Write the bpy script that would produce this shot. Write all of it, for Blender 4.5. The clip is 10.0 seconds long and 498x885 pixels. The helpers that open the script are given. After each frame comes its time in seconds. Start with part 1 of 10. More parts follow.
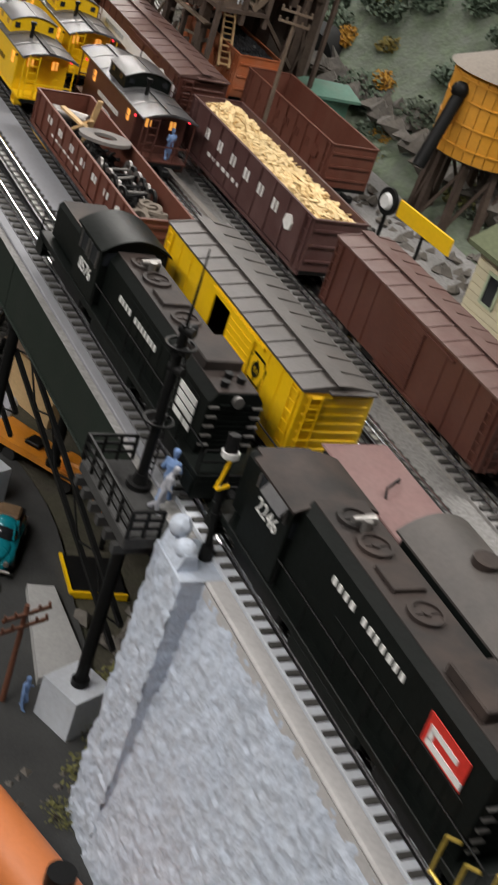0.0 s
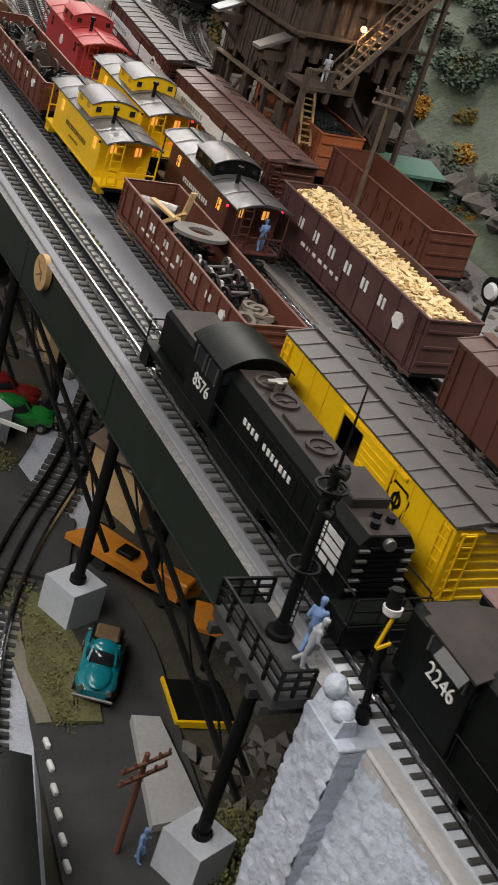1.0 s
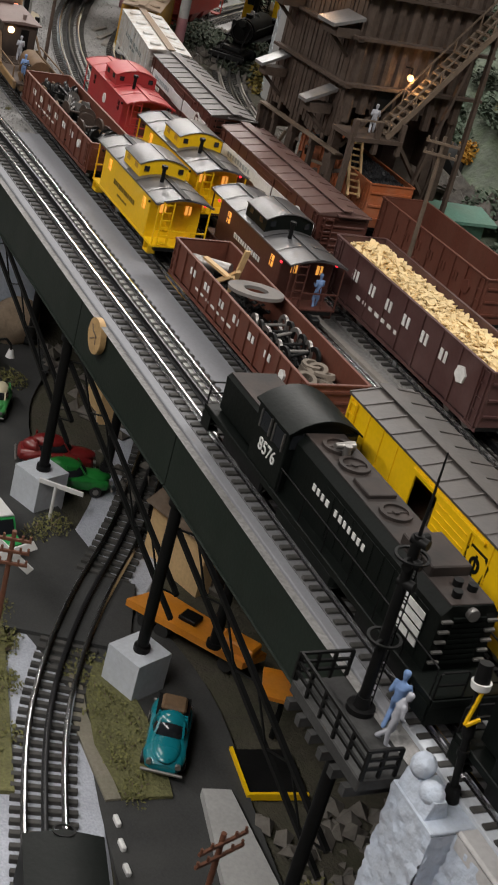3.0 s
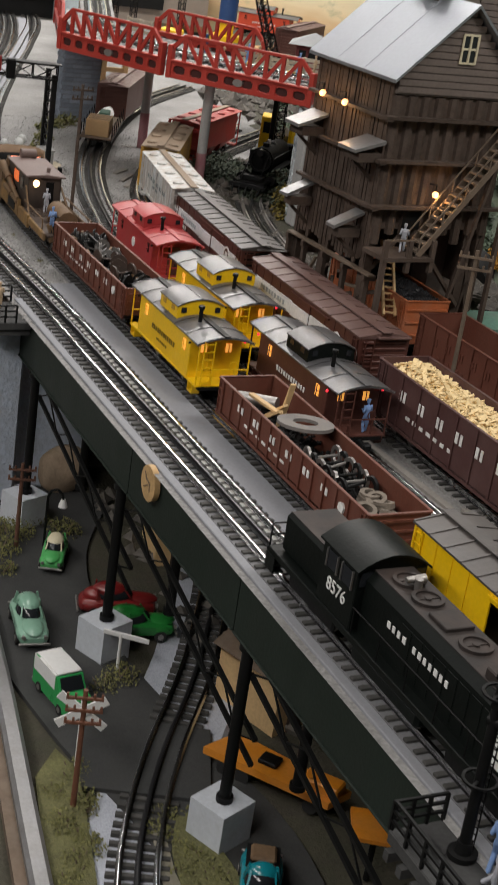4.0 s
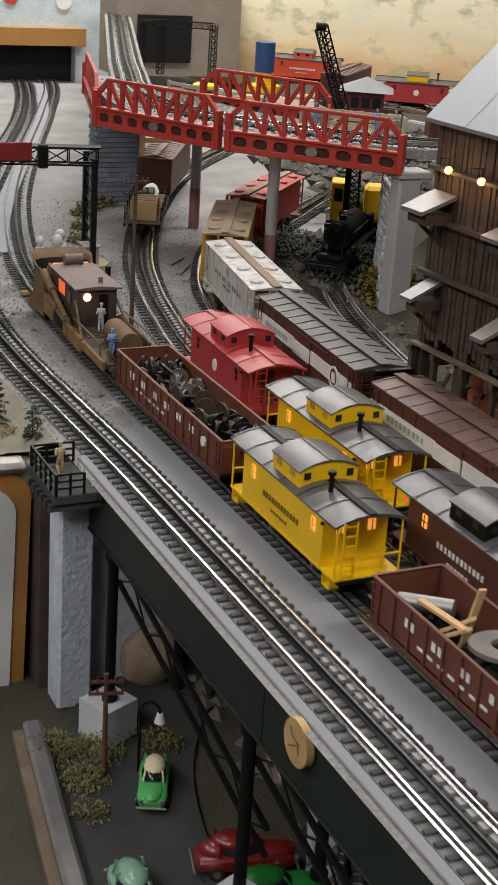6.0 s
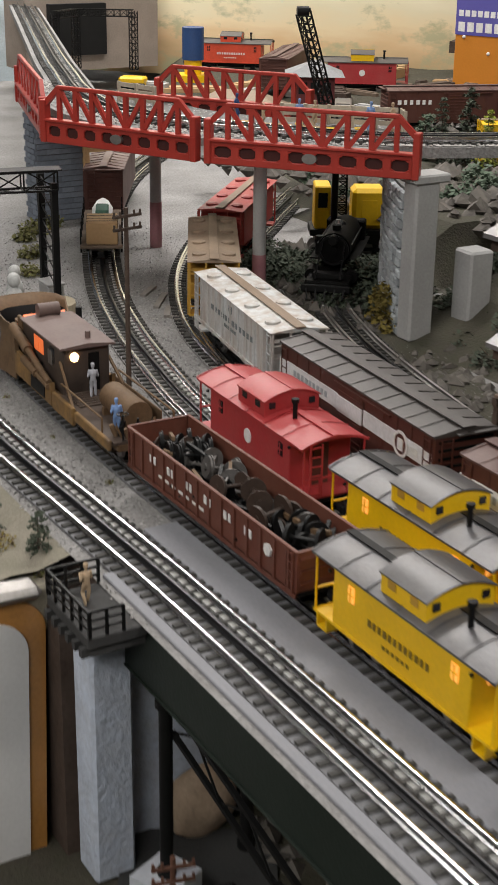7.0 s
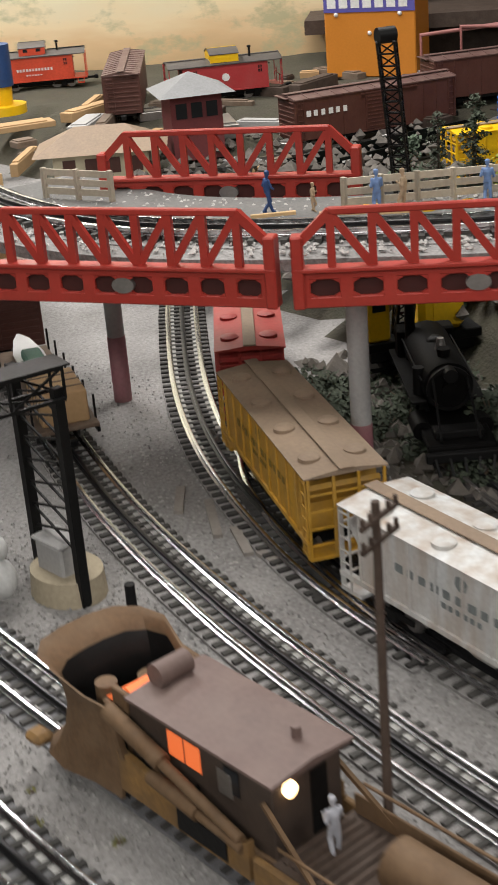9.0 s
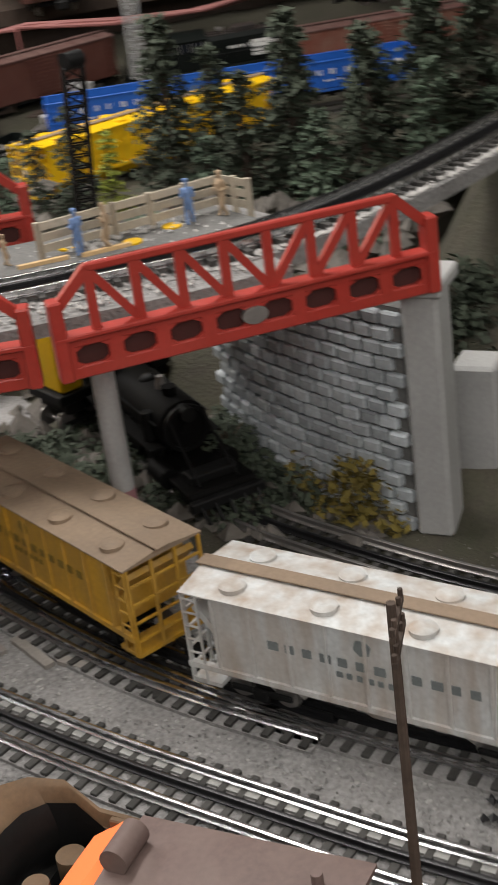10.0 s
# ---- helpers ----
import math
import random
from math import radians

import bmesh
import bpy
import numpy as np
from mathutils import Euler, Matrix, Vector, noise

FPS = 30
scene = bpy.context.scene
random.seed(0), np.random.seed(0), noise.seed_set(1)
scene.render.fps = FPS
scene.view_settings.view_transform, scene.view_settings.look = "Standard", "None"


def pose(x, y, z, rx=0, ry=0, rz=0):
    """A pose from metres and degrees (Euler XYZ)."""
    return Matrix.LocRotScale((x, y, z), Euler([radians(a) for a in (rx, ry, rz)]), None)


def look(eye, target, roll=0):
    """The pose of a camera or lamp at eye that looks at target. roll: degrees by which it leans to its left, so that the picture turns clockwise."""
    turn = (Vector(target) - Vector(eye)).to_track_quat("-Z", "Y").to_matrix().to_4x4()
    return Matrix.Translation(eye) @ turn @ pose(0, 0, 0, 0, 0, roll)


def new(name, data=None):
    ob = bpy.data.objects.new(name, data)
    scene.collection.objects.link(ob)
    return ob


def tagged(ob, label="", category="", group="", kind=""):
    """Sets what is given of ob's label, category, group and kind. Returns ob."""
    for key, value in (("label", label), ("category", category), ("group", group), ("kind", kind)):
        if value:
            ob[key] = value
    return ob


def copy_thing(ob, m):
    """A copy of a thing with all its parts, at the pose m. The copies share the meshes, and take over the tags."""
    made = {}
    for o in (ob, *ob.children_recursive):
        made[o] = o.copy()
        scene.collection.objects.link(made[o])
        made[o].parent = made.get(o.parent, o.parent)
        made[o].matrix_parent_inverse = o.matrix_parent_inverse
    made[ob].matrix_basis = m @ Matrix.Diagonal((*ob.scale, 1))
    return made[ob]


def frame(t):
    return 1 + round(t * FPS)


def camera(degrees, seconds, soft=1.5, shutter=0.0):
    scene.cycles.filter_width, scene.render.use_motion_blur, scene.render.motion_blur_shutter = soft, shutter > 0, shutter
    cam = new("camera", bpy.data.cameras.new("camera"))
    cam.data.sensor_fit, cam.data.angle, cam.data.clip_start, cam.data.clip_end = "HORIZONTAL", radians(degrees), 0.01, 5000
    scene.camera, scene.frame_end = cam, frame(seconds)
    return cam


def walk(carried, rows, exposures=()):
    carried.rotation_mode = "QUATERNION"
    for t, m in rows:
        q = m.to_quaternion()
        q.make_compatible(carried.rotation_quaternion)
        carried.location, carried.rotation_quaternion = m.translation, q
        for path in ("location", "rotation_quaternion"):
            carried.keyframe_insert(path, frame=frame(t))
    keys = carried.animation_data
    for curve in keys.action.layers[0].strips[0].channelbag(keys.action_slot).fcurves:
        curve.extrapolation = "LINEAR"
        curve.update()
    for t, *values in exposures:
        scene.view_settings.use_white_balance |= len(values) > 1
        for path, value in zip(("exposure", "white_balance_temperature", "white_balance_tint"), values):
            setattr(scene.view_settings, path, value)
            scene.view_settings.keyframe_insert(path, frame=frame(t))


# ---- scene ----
cam = camera(20.00, 10.0, soft=1.5, shutter=0.35)
PATH = [
    (0, (-0.4905, -1.4678, 0.5407), (0.4779, -0.0007, -0.4132), 18.89),
    (0.5, (-0.5158, -1.3779, 0.5415), (0.4389, 0.1171, -0.3824), 18.11),
    (1, (-0.5343, -1.3294, 0.5367), (0.4184, 0.1720, -0.3788), 17.85),
    (1.5, (-0.5406, -1.3007, 0.5295), (0.3996, 0.2081, -0.3868), 17.10),
    (2, (-0.5350, -1.2982, 0.5327), (0.3800, 0.2249, -0.3853), 15.85),
    (2.2, (-0.5331, -1.2983, 0.5302), (0.3853, 0.2251, -0.3839), 15.69),
    (3.3, (-0.5449, -1.2840, 0.5378), (0.3433, 0.2935, -0.3122), 14.43),
    (3.5, (-0.5457, -1.2794, 0.5407), (0.3144, 0.3246, -0.2884), 13.04),
    (4, (-0.5495, -1.2634, 0.5497), (0.3021, 0.3830, -0.2014), 8.72),
    (4.5, (-0.5458, -1.2271, 0.5557), (0.3077, 0.4351, -0.1574), 6.63),
    (5, (-0.4783, -1.0981, 0.5466), (0.3532, 0.5761, -0.1643), 5.14),
    (5.5, (-0.4581, -0.9813, 0.5452), (0.3184, 0.7180, -0.1685), 4.04),
    (5.7, (-0.4620, -0.9328, 0.5376), (0.3208, 0.7642, -0.1749), 4.09),
    (6.8, (-0.4725, -0.5942, 0.5320), (0.4477, 1.0225, -0.2025), 1.57),
    (7, (-0.4546, -0.5176, 0.5218), (0.4748, 1.0920, -0.2166), 0.88),
    (7.5, (-0.3791, -0.2982, 0.5251), (0.5489, 1.3073, -0.2240), -1.16),
    (8, (-0.3607, -0.0847, 0.5232), (0.6777, 1.4442, -0.2412), -2.50),
    (8.5, (-0.3792, 0.1100, 0.5361), (0.8266, 1.4986, -0.2500), -3.05),
    (9, (-0.3324, 0.3257, 0.5273), (0.8990, 1.6851, -0.2700), -4.66),
    (9.5, (-0.3097, 0.4644, 0.5513), (1.0992, 1.6136, -0.2820), -6.20),
    (10, (-0.3485, 0.5798, 0.5503), (1.2796, 1.3407, -0.3274), -7.91),
]
walk(cam, [(t, look(eye, target, roll)) for t, eye, target, roll in PATH], exposures=[(0, 0.30), (1, 0.20), (2, 0.14), (3.5, 0.06), (5, -0.08), (5.7, -0.08), (7, 0.0), (8.5, 0.02), (9.5, 0.12), (10, -0.02)])

# ---- room light: ceiling panels over the layout ----
world = bpy.data.worlds.new("room_air")
scene.world = world
world.use_nodes = True
world.node_tree.nodes["Background"].inputs[0].default_value = (0.62, 0.68, 0.8, 1)
world.node_tree.nodes["Background"].inputs[1].default_value = 0.002


def ceiling_lamp(x, y, sx, sy, watts, color=(1.0, 0.955, 0.91)):
    data = bpy.data.lights.new("ceiling_lamp", "AREA")
    data.shape, data.size, data.size_y, data.energy, data.color = "RECTANGLE", sx, sy, watts, color
    ob = new("ceiling_lamp", data)
    ob.matrix_world = pose(x, y, 1.585)
    return ob


ceiling_lamp(0.9, 3.0, 1.2, 0.3, 50)
ceiling_lamp(0.9, 1.5, 1.2, 0.3, 28)
ceiling_lamp(-1.7, 0.5, 0.3, 1.8, 29)
ceiling_lamp(-1.5, -1.3, 0.6, 1.2, 35)
# Unseen extra lamp, added to lift brightness over the near tracks.
ceiling_lamp(-0.3, 0.75, 0.3, 1.0, 7)
ceiling_lamp(0.7, -0.9, 1.2, 0.3, 22)


def glow_lamp(x, y, z, watts, color=(1.0, 0.55, 0.22), r=0.004):
    data = bpy.data.lights.new("bulb_light", "POINT")
    data.energy, data.color, data.shadow_soft_size = watts, color, r
    ob = new("bulb_light", data)
    ob.location = (x, y, z)
    return ob


# ---- materials ----
def surface(name, color, rough=0.6, metal=0.0, var=0.22, grain=260.0, stain=22.0, bump=0.25, dust=0.0, dust_color=(0.30, 0.25, 0.20), random_tone=0.0, coat=0.0, spec=0.5, streak=False):
    """Paint, metal, wood or stone with fine grain, broad stains and a film of layout dust."""
    m = bpy.data.materials.new(name)
    m.use_nodes = True
    nt = m.node_tree
    n, l = nt.nodes, nt.links
    bsdf = n["Principled BSDF"]
    co = n.new("ShaderNodeTexCoord")
    fine = n.new("ShaderNodeTexNoise")
    fine.inputs["Scale"].default_value, fine.inputs["Detail"].default_value = grain, 3
    broad = n.new("ShaderNodeTexNoise")
    broad.inputs["Scale"].default_value, broad.inputs["Detail"].default_value = stain, 5
    l.new(co.outputs["Object"], fine.inputs["Vector"])
    l.new(co.outputs["Object"], broad.inputs["Vector"])
    add = n.new("ShaderNodeMath")
    add.operation = "ADD"
    l.new(fine.outputs["Fac"], add.inputs[0])
    l.new(broad.outputs["Fac"], add.inputs[1])
    rng = n.new("ShaderNodeMapRange")
    rng.inputs["From Min"].default_value, rng.inputs["From Max"].default_value = 0.55, 1.45
    rng.inputs["To Min"].default_value, rng.inputs["To Max"].default_value = 1 - var, 1 + var
    l.new(add.outputs[0], rng.inputs["Value"])
    hsv = n.new("ShaderNodeHueSaturation")
    hsv.inputs["Color"].default_value = (*color, 1)
    l.new(rng.outputs["Result"], hsv.inputs["Value"])
    out = hsv.outputs["Color"]
    if random_tone:
        info = n.new("ShaderNodeObjectInfo")
        r2 = n.new("ShaderNodeMapRange")
        r2.inputs["To Min"].default_value, r2.inputs["To Max"].default_value = 1 - random_tone, 1 + random_tone
        l.new(info.outputs["Random"], r2.inputs["Value"])
        h2 = n.new("ShaderNodeHueSaturation")
        l.new(out, h2.inputs["Color"])
        l.new(r2.outputs["Result"], h2.inputs["Value"])
        out = h2.outputs["Color"]
    if dust:
        patch = n.new("ShaderNodeTexNoise")
        patch.inputs["Scale"].default_value, patch.inputs["Detail"].default_value = stain * 1.7, 6
        if streak:  # stains that run down the sides
            run = n.new("ShaderNodeMapping")
            run.inputs["Scale"].default_value = (1.0, 1.0, 0.16)
            l.new(co.outputs["Object"], run.inputs["Vector"])
            l.new(run.outputs["Vector"], patch.inputs["Vector"])
        else:
            l.new(co.outputs["Object"], patch.inputs["Vector"])
        r3 = n.new("ShaderNodeMapRange")
        r3.inputs["From Min"].default_value, r3.inputs["From Max"].default_value = 0.35, 0.75
        r3.inputs["To Max"].default_value = dust
        l.new(patch.outputs["Fac"], r3.inputs["Value"])
        mix = n.new("ShaderNodeMix")
        mix.data_type = "RGBA"
        mix.inputs[7].default_value = (*dust_color, 1)
        l.new(out, mix.inputs[6])
        l.new(r3.outputs["Result"], mix.inputs[0])
        out = mix.outputs[2]
    l.new(out, bsdf.inputs["Base Color"])
    r4 = n.new("ShaderNodeMapRange")
    r4.inputs["To Min"].default_value, r4.inputs["To Max"].default_value = max(0.05, rough - 0.12), min(1, rough + 0.12)
    l.new(broad.outputs["Fac"], r4.inputs["Value"])
    l.new(r4.outputs["Result"], bsdf.inputs["Roughness"])
    bsdf.inputs["Metallic"].default_value = metal
    bsdf.inputs["Coat Weight"].default_value = coat
    bsdf.inputs["Specular IOR Level"].default_value = spec
    if bump:
        bp = n.new("ShaderNodeBump")
        bp.inputs["Strength"].default_value, bp.inputs["Distance"].default_value = bump, 0.0022 if bump >= 0.9 else 0.0008
        l.new(fine.outputs["Fac"], bp.inputs["Height"])
        l.new(bp.outputs["Normal"], bsdf.inputs["Normal"])
    return m


def shining(name, color, strength):
    m = bpy.data.materials.new(name)
    m.use_nodes = True
    b = m.node_tree.nodes["Principled BSDF"]
    b.inputs["Base Color"].default_value = (*color, 1)
    b.inputs["Emission Color"].default_value = (*color, 1)
    b.inputs["Emission Strength"].default_value = strength
    return m


YELLOW = surface("yellow_paint", (0.80, 0.49, 0.004), 0.40, dust=0.08, dust_color=(0.45, 0.28, 0.08), var=0.10)
YELLOW_DARK = surface("dusty_yellow_paint", (0.50, 0.27, 0.02), 0.6, dust=0.6, dust_color=(0.24, 0.16, 0.075), stain=34, streak=True)
RED = surface("red_caboose_paint", (0.38, 0.030, 0.034), 0.45, dust=0.10, var=0.12)
BRIDGE_RED = surface("bridge_red_paint", (0.37, 0.034, 0.024), 0.42, var=0.14, dust=0.12, dust_color=(0.34, 0.10, 0.06))
BROWN = surface("tuscan_brown_paint", (0.075, 0.024, 0.017), 0.5, dust=0.16, dust_color=(0.16, 0.09, 0.07))
BROWN_ROOF = surface("brown_car_roof", (0.105, 0.055, 0.048), 0.5, dust=0.35, dust_color=(0.22, 0.16, 0.14))
GONDOLA = surface("faded_gondola_red", (0.118, 0.034, 0.020), 0.6, dust=0.4, dust_color=(0.17, 0.08, 0.055), stain=34, streak=True)
PLUM = surface("plum_gondola_paint", (0.075, 0.032, 0.030), 0.55, dust=0.25, dust_color=(0.18, 0.12, 0.11))
ORANGE_RUST = surface("orange_hopper_paint", (0.38, 0.10, 0.03), 0.6, dust=0.3)
BLACK = surface("black_loco_paint", (0.0045, 0.0062, 0.0055), 0.45, dust=0.06, dust_color=(0.022, 0.021, 0.018), var=0.3, spec=0.16)
DUSTY_BLACK = surface("dusty_black_hood_top", (0.026, 0.023, 0.022), 0.6, dust=0.5, dust_color=(0.085, 0.058, 0.048), spec=0.22)
IRON = surface("black_ironwork", (0.006, 0.0062, 0.0064), 0.5, var=0.3, dust=0.06, dust_color=(0.035, 0.032, 0.028), spec=0.18)
# Blacker than the loco paint, to carry the shade under the viaduct.
SHADED_BLACK = surface("shaded_boiler_black", (0.004, 0.004, 0.004), 0.65, var=0.3, dust=0.15, dust_color=(0.014, 0.012, 0.010), spec=0.08)
GIRDER = surface("dark_green_girder", (0.015, 0.022, 0.0175), 0.55, var=0.25, dust=0.2, dust_color=(0.03, 0.031, 0.028), spec=0.22)
ROOF_SILVER = surface("silver_grey_roof", (0.10, 0.10, 0.105), 0.36, metal=0.3, dust=0.3, dust_color=(0.14, 0.12, 0.105))
ROOF_PALE = surface("pale_grey_shingle", (0.22, 0.225, 0.23), 0.8, var=0.2)
ROOF_GREY = surface("dark_grey_roof", (0.062, 0.056, 0.053), 0.5, dust=0.35, dust_color=(0.115, 0.095, 0.085))
TAN_ROOF = surface("dusty_tan_roof", (0.26, 0.19, 0.13), 0.7, dust=0.5, dust_color=(0.20, 0.15, 0.11))
WHITE_BAND = surface("off_white_band_paint", (0.68, 0.69, 0.70), 0.5, dust=0.12)
HOPPER_WHITE = surface("weathered_pale_hopper_paint", (0.58, 0.60, 0.60), 0.6, dust=0.85, dust_color=(0.33, 0.235, 0.16), stain=38, streak=True)
LETTER = surface("white_lettering", (0.72, 0.72, 0.70), 0.6, bump=0)
LETTER_GREY = surface("faded_grey_lettering", (0.17, 0.19, 0.19), 0.7, bump=0)
LETTER_DARK = surface("dark_lettering", (0.19, 0.12, 0.015), 0.6, bump=0)
STEEL = surface("bright_rail_steel", (0.62, 0.62, 0.63), 0.22, metal=1.0, var=0.12, bump=0.05)
STEEL_DULL = surface("dull_steel", (0.30, 0.29, 0.28), 0.45, metal=0.8, dust=0.2)
RAIL_BLACK = surface("blackened_centre_rail", (0.03, 0.03, 0.032), 0.35, metal=0.6)
SCRAP_IRON = surface("greasy_scrap_iron", (0.16, 0.155, 0.15), 0.5, metal=0.5, var=0.35, dust=0.4, dust_color=(0.07, 0.05, 0.035))
SCRAP_RUST = surface("rusty_scrap_iron", (0.045, 0.027, 0.019), 0.6, var=0.45, dust=0.4, dust_color=(0.05, 0.04, 0.035))
TIE = surface("creosoted_tie", (0.040, 0.038, 0.036), 0.75, var=0.35, random_tone=0.35, dust=0.45, dust_color=(0.13, 0.13, 0.122), spec=0.22)
YARD = surface("fine_grey_ballast", (0.245, 0.24, 0.236), 0.95, var=0.55, grain=260, stain=9, bump=1.0, dust=0.35, dust_color=(0.17, 0.16, 0.15))
DARK_GRIT = surface("dark_gritty_footway", (0.13, 0.13, 0.125), 0.9, var=0.4, grain=330, bump=0.8, dust=0.3, dust_color=(0.2, 0.19, 0.18))
BED = surface("sooty_grey_bed", (0.15, 0.152, 0.16), 0.75, var=0.3, grain=400, stain=12, bump=0.3, dust=0.4, dust_color=(0.095, 0.093, 0.09))
STRIP = surface("grey_painted_roadbed", (0.235, 0.24, 0.262), 0.78, var=0.14, grain=400, stain=8, bump=0.15, dust=0.2, dust_color=(0.16, 0.155, 0.15))
CHIPS = surface("grey_stone_chips", (0.40, 0.39, 0.375), 0.9, var=0.3, random_tone=0.2)
COAL = surface("coal", (0.022, 0.022, 0.024), 0.38, var=0.5, spec=0.22)
WOOD_DARK = surface("dark_stained_timber", (0.066, 0.047, 0.037), 0.75, var=0.35, stain=35, dust=0.35, dust_color=(0.125, 0.10, 0.085), random_tone=0.25, spec=0.22)
PLATFORM_WOOD = surface("sooty_platform_timber", (0.042, 0.042, 0.042), 0.75, var=0.35, dust=0.35, dust_color=(0.085, 0.085, 0.082), spec=0.22)
WOOD_MID = surface("weathered_timber", (0.12, 0.084, 0.058), 0.8, var=0.3, dust=0.3, random_tone=0.2)
WOOD_PALE = surface("pale_bare_wood", (0.62, 0.42, 0.21), 0.7, var=0.2, random_tone=0.15)
CHIP_LOAD = surface("split_wood_load", (0.74, 0.57, 0.31), 0.8, var=0.25, random_tone=0.1)
TIN = surface("grey_tin_roof", (0.35, 0.37, 0.405), 0.40, metal=0.7, var=0.07, stain=9, dust=0.12, dust_color=(0.34, 0.34, 0.36), bump=0.1)
CHUTE_TIN = surface("dull_tin_chute", (0.20, 0.20, 0.205), 0.4, metal=0.4, dust=0.35, dust_color=(0.12, 0.105, 0.09))
SIDING = surface("grey_brown_clapboard", (0.15, 0.12, 0.105), 0.75, var=0.25)
FOOTING_PAINT = surface("blue_white_footing_paint", (0.50, 0.53, 0.58), 0.8, var=0.14, stain=30, bump=0.35, dust=0.2, dust_color=(0.34, 0.33, 0.30))
FOOTING_TAN = surface("tan_plaster", (0.36, 0.31, 0.22), 0.85, var=0.2, stain=30, bump=0.5)
CONCRETE = surface("painted_concrete", (0.36, 0.36, 0.355), 0.85, var=0.16, grain=300, stain=16, bump=0.4, dust=0.25, dust_color=(0.26, 0.25, 0.24))
PLASTER = surface("rough_blue_white_plaster", (0.50, 0.56, 0.66), 0.85, var=0.2, grain=170, stain=30, bump=1.0, dust=0.2, dust_color=(0.40, 0.36, 0.30))
COPING = surface("pale_coping", (0.46, 0.45, 0.45), 0.8, var=0.15, bump=0.5)
ASPHALT = surface("asphalt", (0.030, 0.031, 0.031), 0.85, var=0.45, grain=500, stain=14, bump=0.35, dust=0.5, dust_color=(0.058, 0.058, 0.055))
# Earth tone lowered to hold some of the shade under girder and viaduct.
EARTH = surface("earth_and_scrub", (0.050, 0.044, 0.031), 0.95, var=0.45, grain=300, stain=26, bump=0.9, dust=0.6, dust_color=(0.042, 0.046, 0.023))
SAND = surface("pale_sandy_ground", (0.21, 0.19, 0.15), 0.95, var=0.32, grain=420, stain=18, bump=0.6, dust=0.5, dust_color=(0.10, 0.105, 0.065))
ROCK = surface("dark_rock", (0.11, 0.10, 0.09), 0.9, var=0.45, grain=120, stain=30, bump=0.9, dust=0.4, dust_color=(0.17, 0.15, 0.12))
GRASS = surface("scrub_green", (0.135, 0.132, 0.045), 0.9, var=0.5, bump=0)
OLIVE = surface("olive_yellow_foliage", (0.17, 0.13, 0.025), 0.9, var=0.4, bump=0)
LEAF_DARK = surface("dark_fir_foliage", (0.052, 0.066, 0.044), 0.9, var=0.45, bump=0)
LEAF_LIME = surface("lime_foliage", (0.28, 0.32, 0.05), 0.9, var=0.3, bump=0)
OCHRE_LEAF = surface("orange_autumn_foliage", (0.42, 0.215, 0.022), 0.9, var=0.3, bump=0)
LEAF_BLUE = surface("grey_green_foliage", (0.09, 0.125, 0.085), 0.9, var=0.4, bump=0)
OCHRE = surface("dusty_ochre_plate", (0.24, 0.135, 0.042), 0.75, dust=0.8, dust_color=(0.085, 0.055, 0.034), var=0.35, stain=30)
PALE_BALLAST = surface("pale_glossy_ballast", (0.30, 0.30, 0.285), 0.38, var=0.2, grain=420, bump=0.3)
RUST_BROWN = surface("dusty_rust_brown", (0.115, 0.066, 0.031), 0.75, dust=0.55, dust_color=(0.18, 0.12, 0.07), var=0.35, stain=34)
PLOW_ROOF = surface("dusty_maroon_roof", (0.135, 0.09, 0.08), 0.65, dust=0.4, dust_color=(0.20, 0.15, 0.13))
TEAL = surface("teal_car_paint", (0.006, 0.17, 0.21), 0.25, var=0.08, coat=0.4)
MINT = surface("mint_car_paint", (0.20, 0.36, 0.27), 0.3, var=0.08, coat=0.3)
GREEN_PAINT = surface("green_car_paint", (0.03, 0.30, 0.08), 0.3, var=0.1, coat=0.3)
WHITE_PAINT = surface("white_paint", (0.68, 0.68, 0.67), 0.45, var=0.08)
CREAM = surface("cream_paint", (0.60, 0.54, 0.38), 0.55, var=0.1)
RUBBER = surface("black_rubber", (0.015, 0.015, 0.015), 0.7)
DARK_GLASS = surface("dark_window_glass", (0.015, 0.017, 0.02), 0.12, var=0.1, bump=0)
ORANGE = surface("orange_machine_paint", (0.62, 0.22, 0.012), 0.5, var=0.15, dust=0.2)
TANK_ORANGE = surface("faded_orange_tank_wood", (0.60, 0.27, 0.018), 0.6, var=0.13, dust=0.08, stain=14)
BLUE = surface("blue_paint", (0.015, 0.11, 0.48), 0.45, var=0.1)
NAVY = surface("navy_paint", (0.02, 0.06, 0.18), 0.5)
CLOTH_BLUE = surface("blue_workwear", (0.16, 0.26, 0.48), 0.8, bump=0)
CLOTH_GREY = surface("grey_figure_paint", (0.36, 0.37, 0.41), 0.8, bump=0)
CLOTH_TAN = surface("tan_figure_paint", (0.42, 0.31, 0.20), 0.8, bump=0)
CARD = surface("kraft_cardboard", (0.40, 0.26, 0.13), 0.8, var=0.12)
TEAL_ROOF = surface("verdigris_panel", (0.085, 0.20, 0.15), 0.75, var=0.25, dust=0.4, dust_color=(0.13, 0.15, 0.11))
FASCIA_WOOD = surface("varnished_fascia_wood", (0.40, 0.19, 0.05), 0.35, stain=12, coat=0.3)
# Kept dark so the unseen walls and ceiling bounce little fill light.
WALL_PAINT = surface("room_wall_paint", (0.08, 0.08, 0.08), 0.85, var=0.05, bump=0.05)
FLOOR_MAT = surface("room_floor", (0.07, 0.07, 0.07), 0.6, stain=3)
LAMP_WARM = shining("warm_bulb", (1.0, 0.46, 0.18), 3.0)
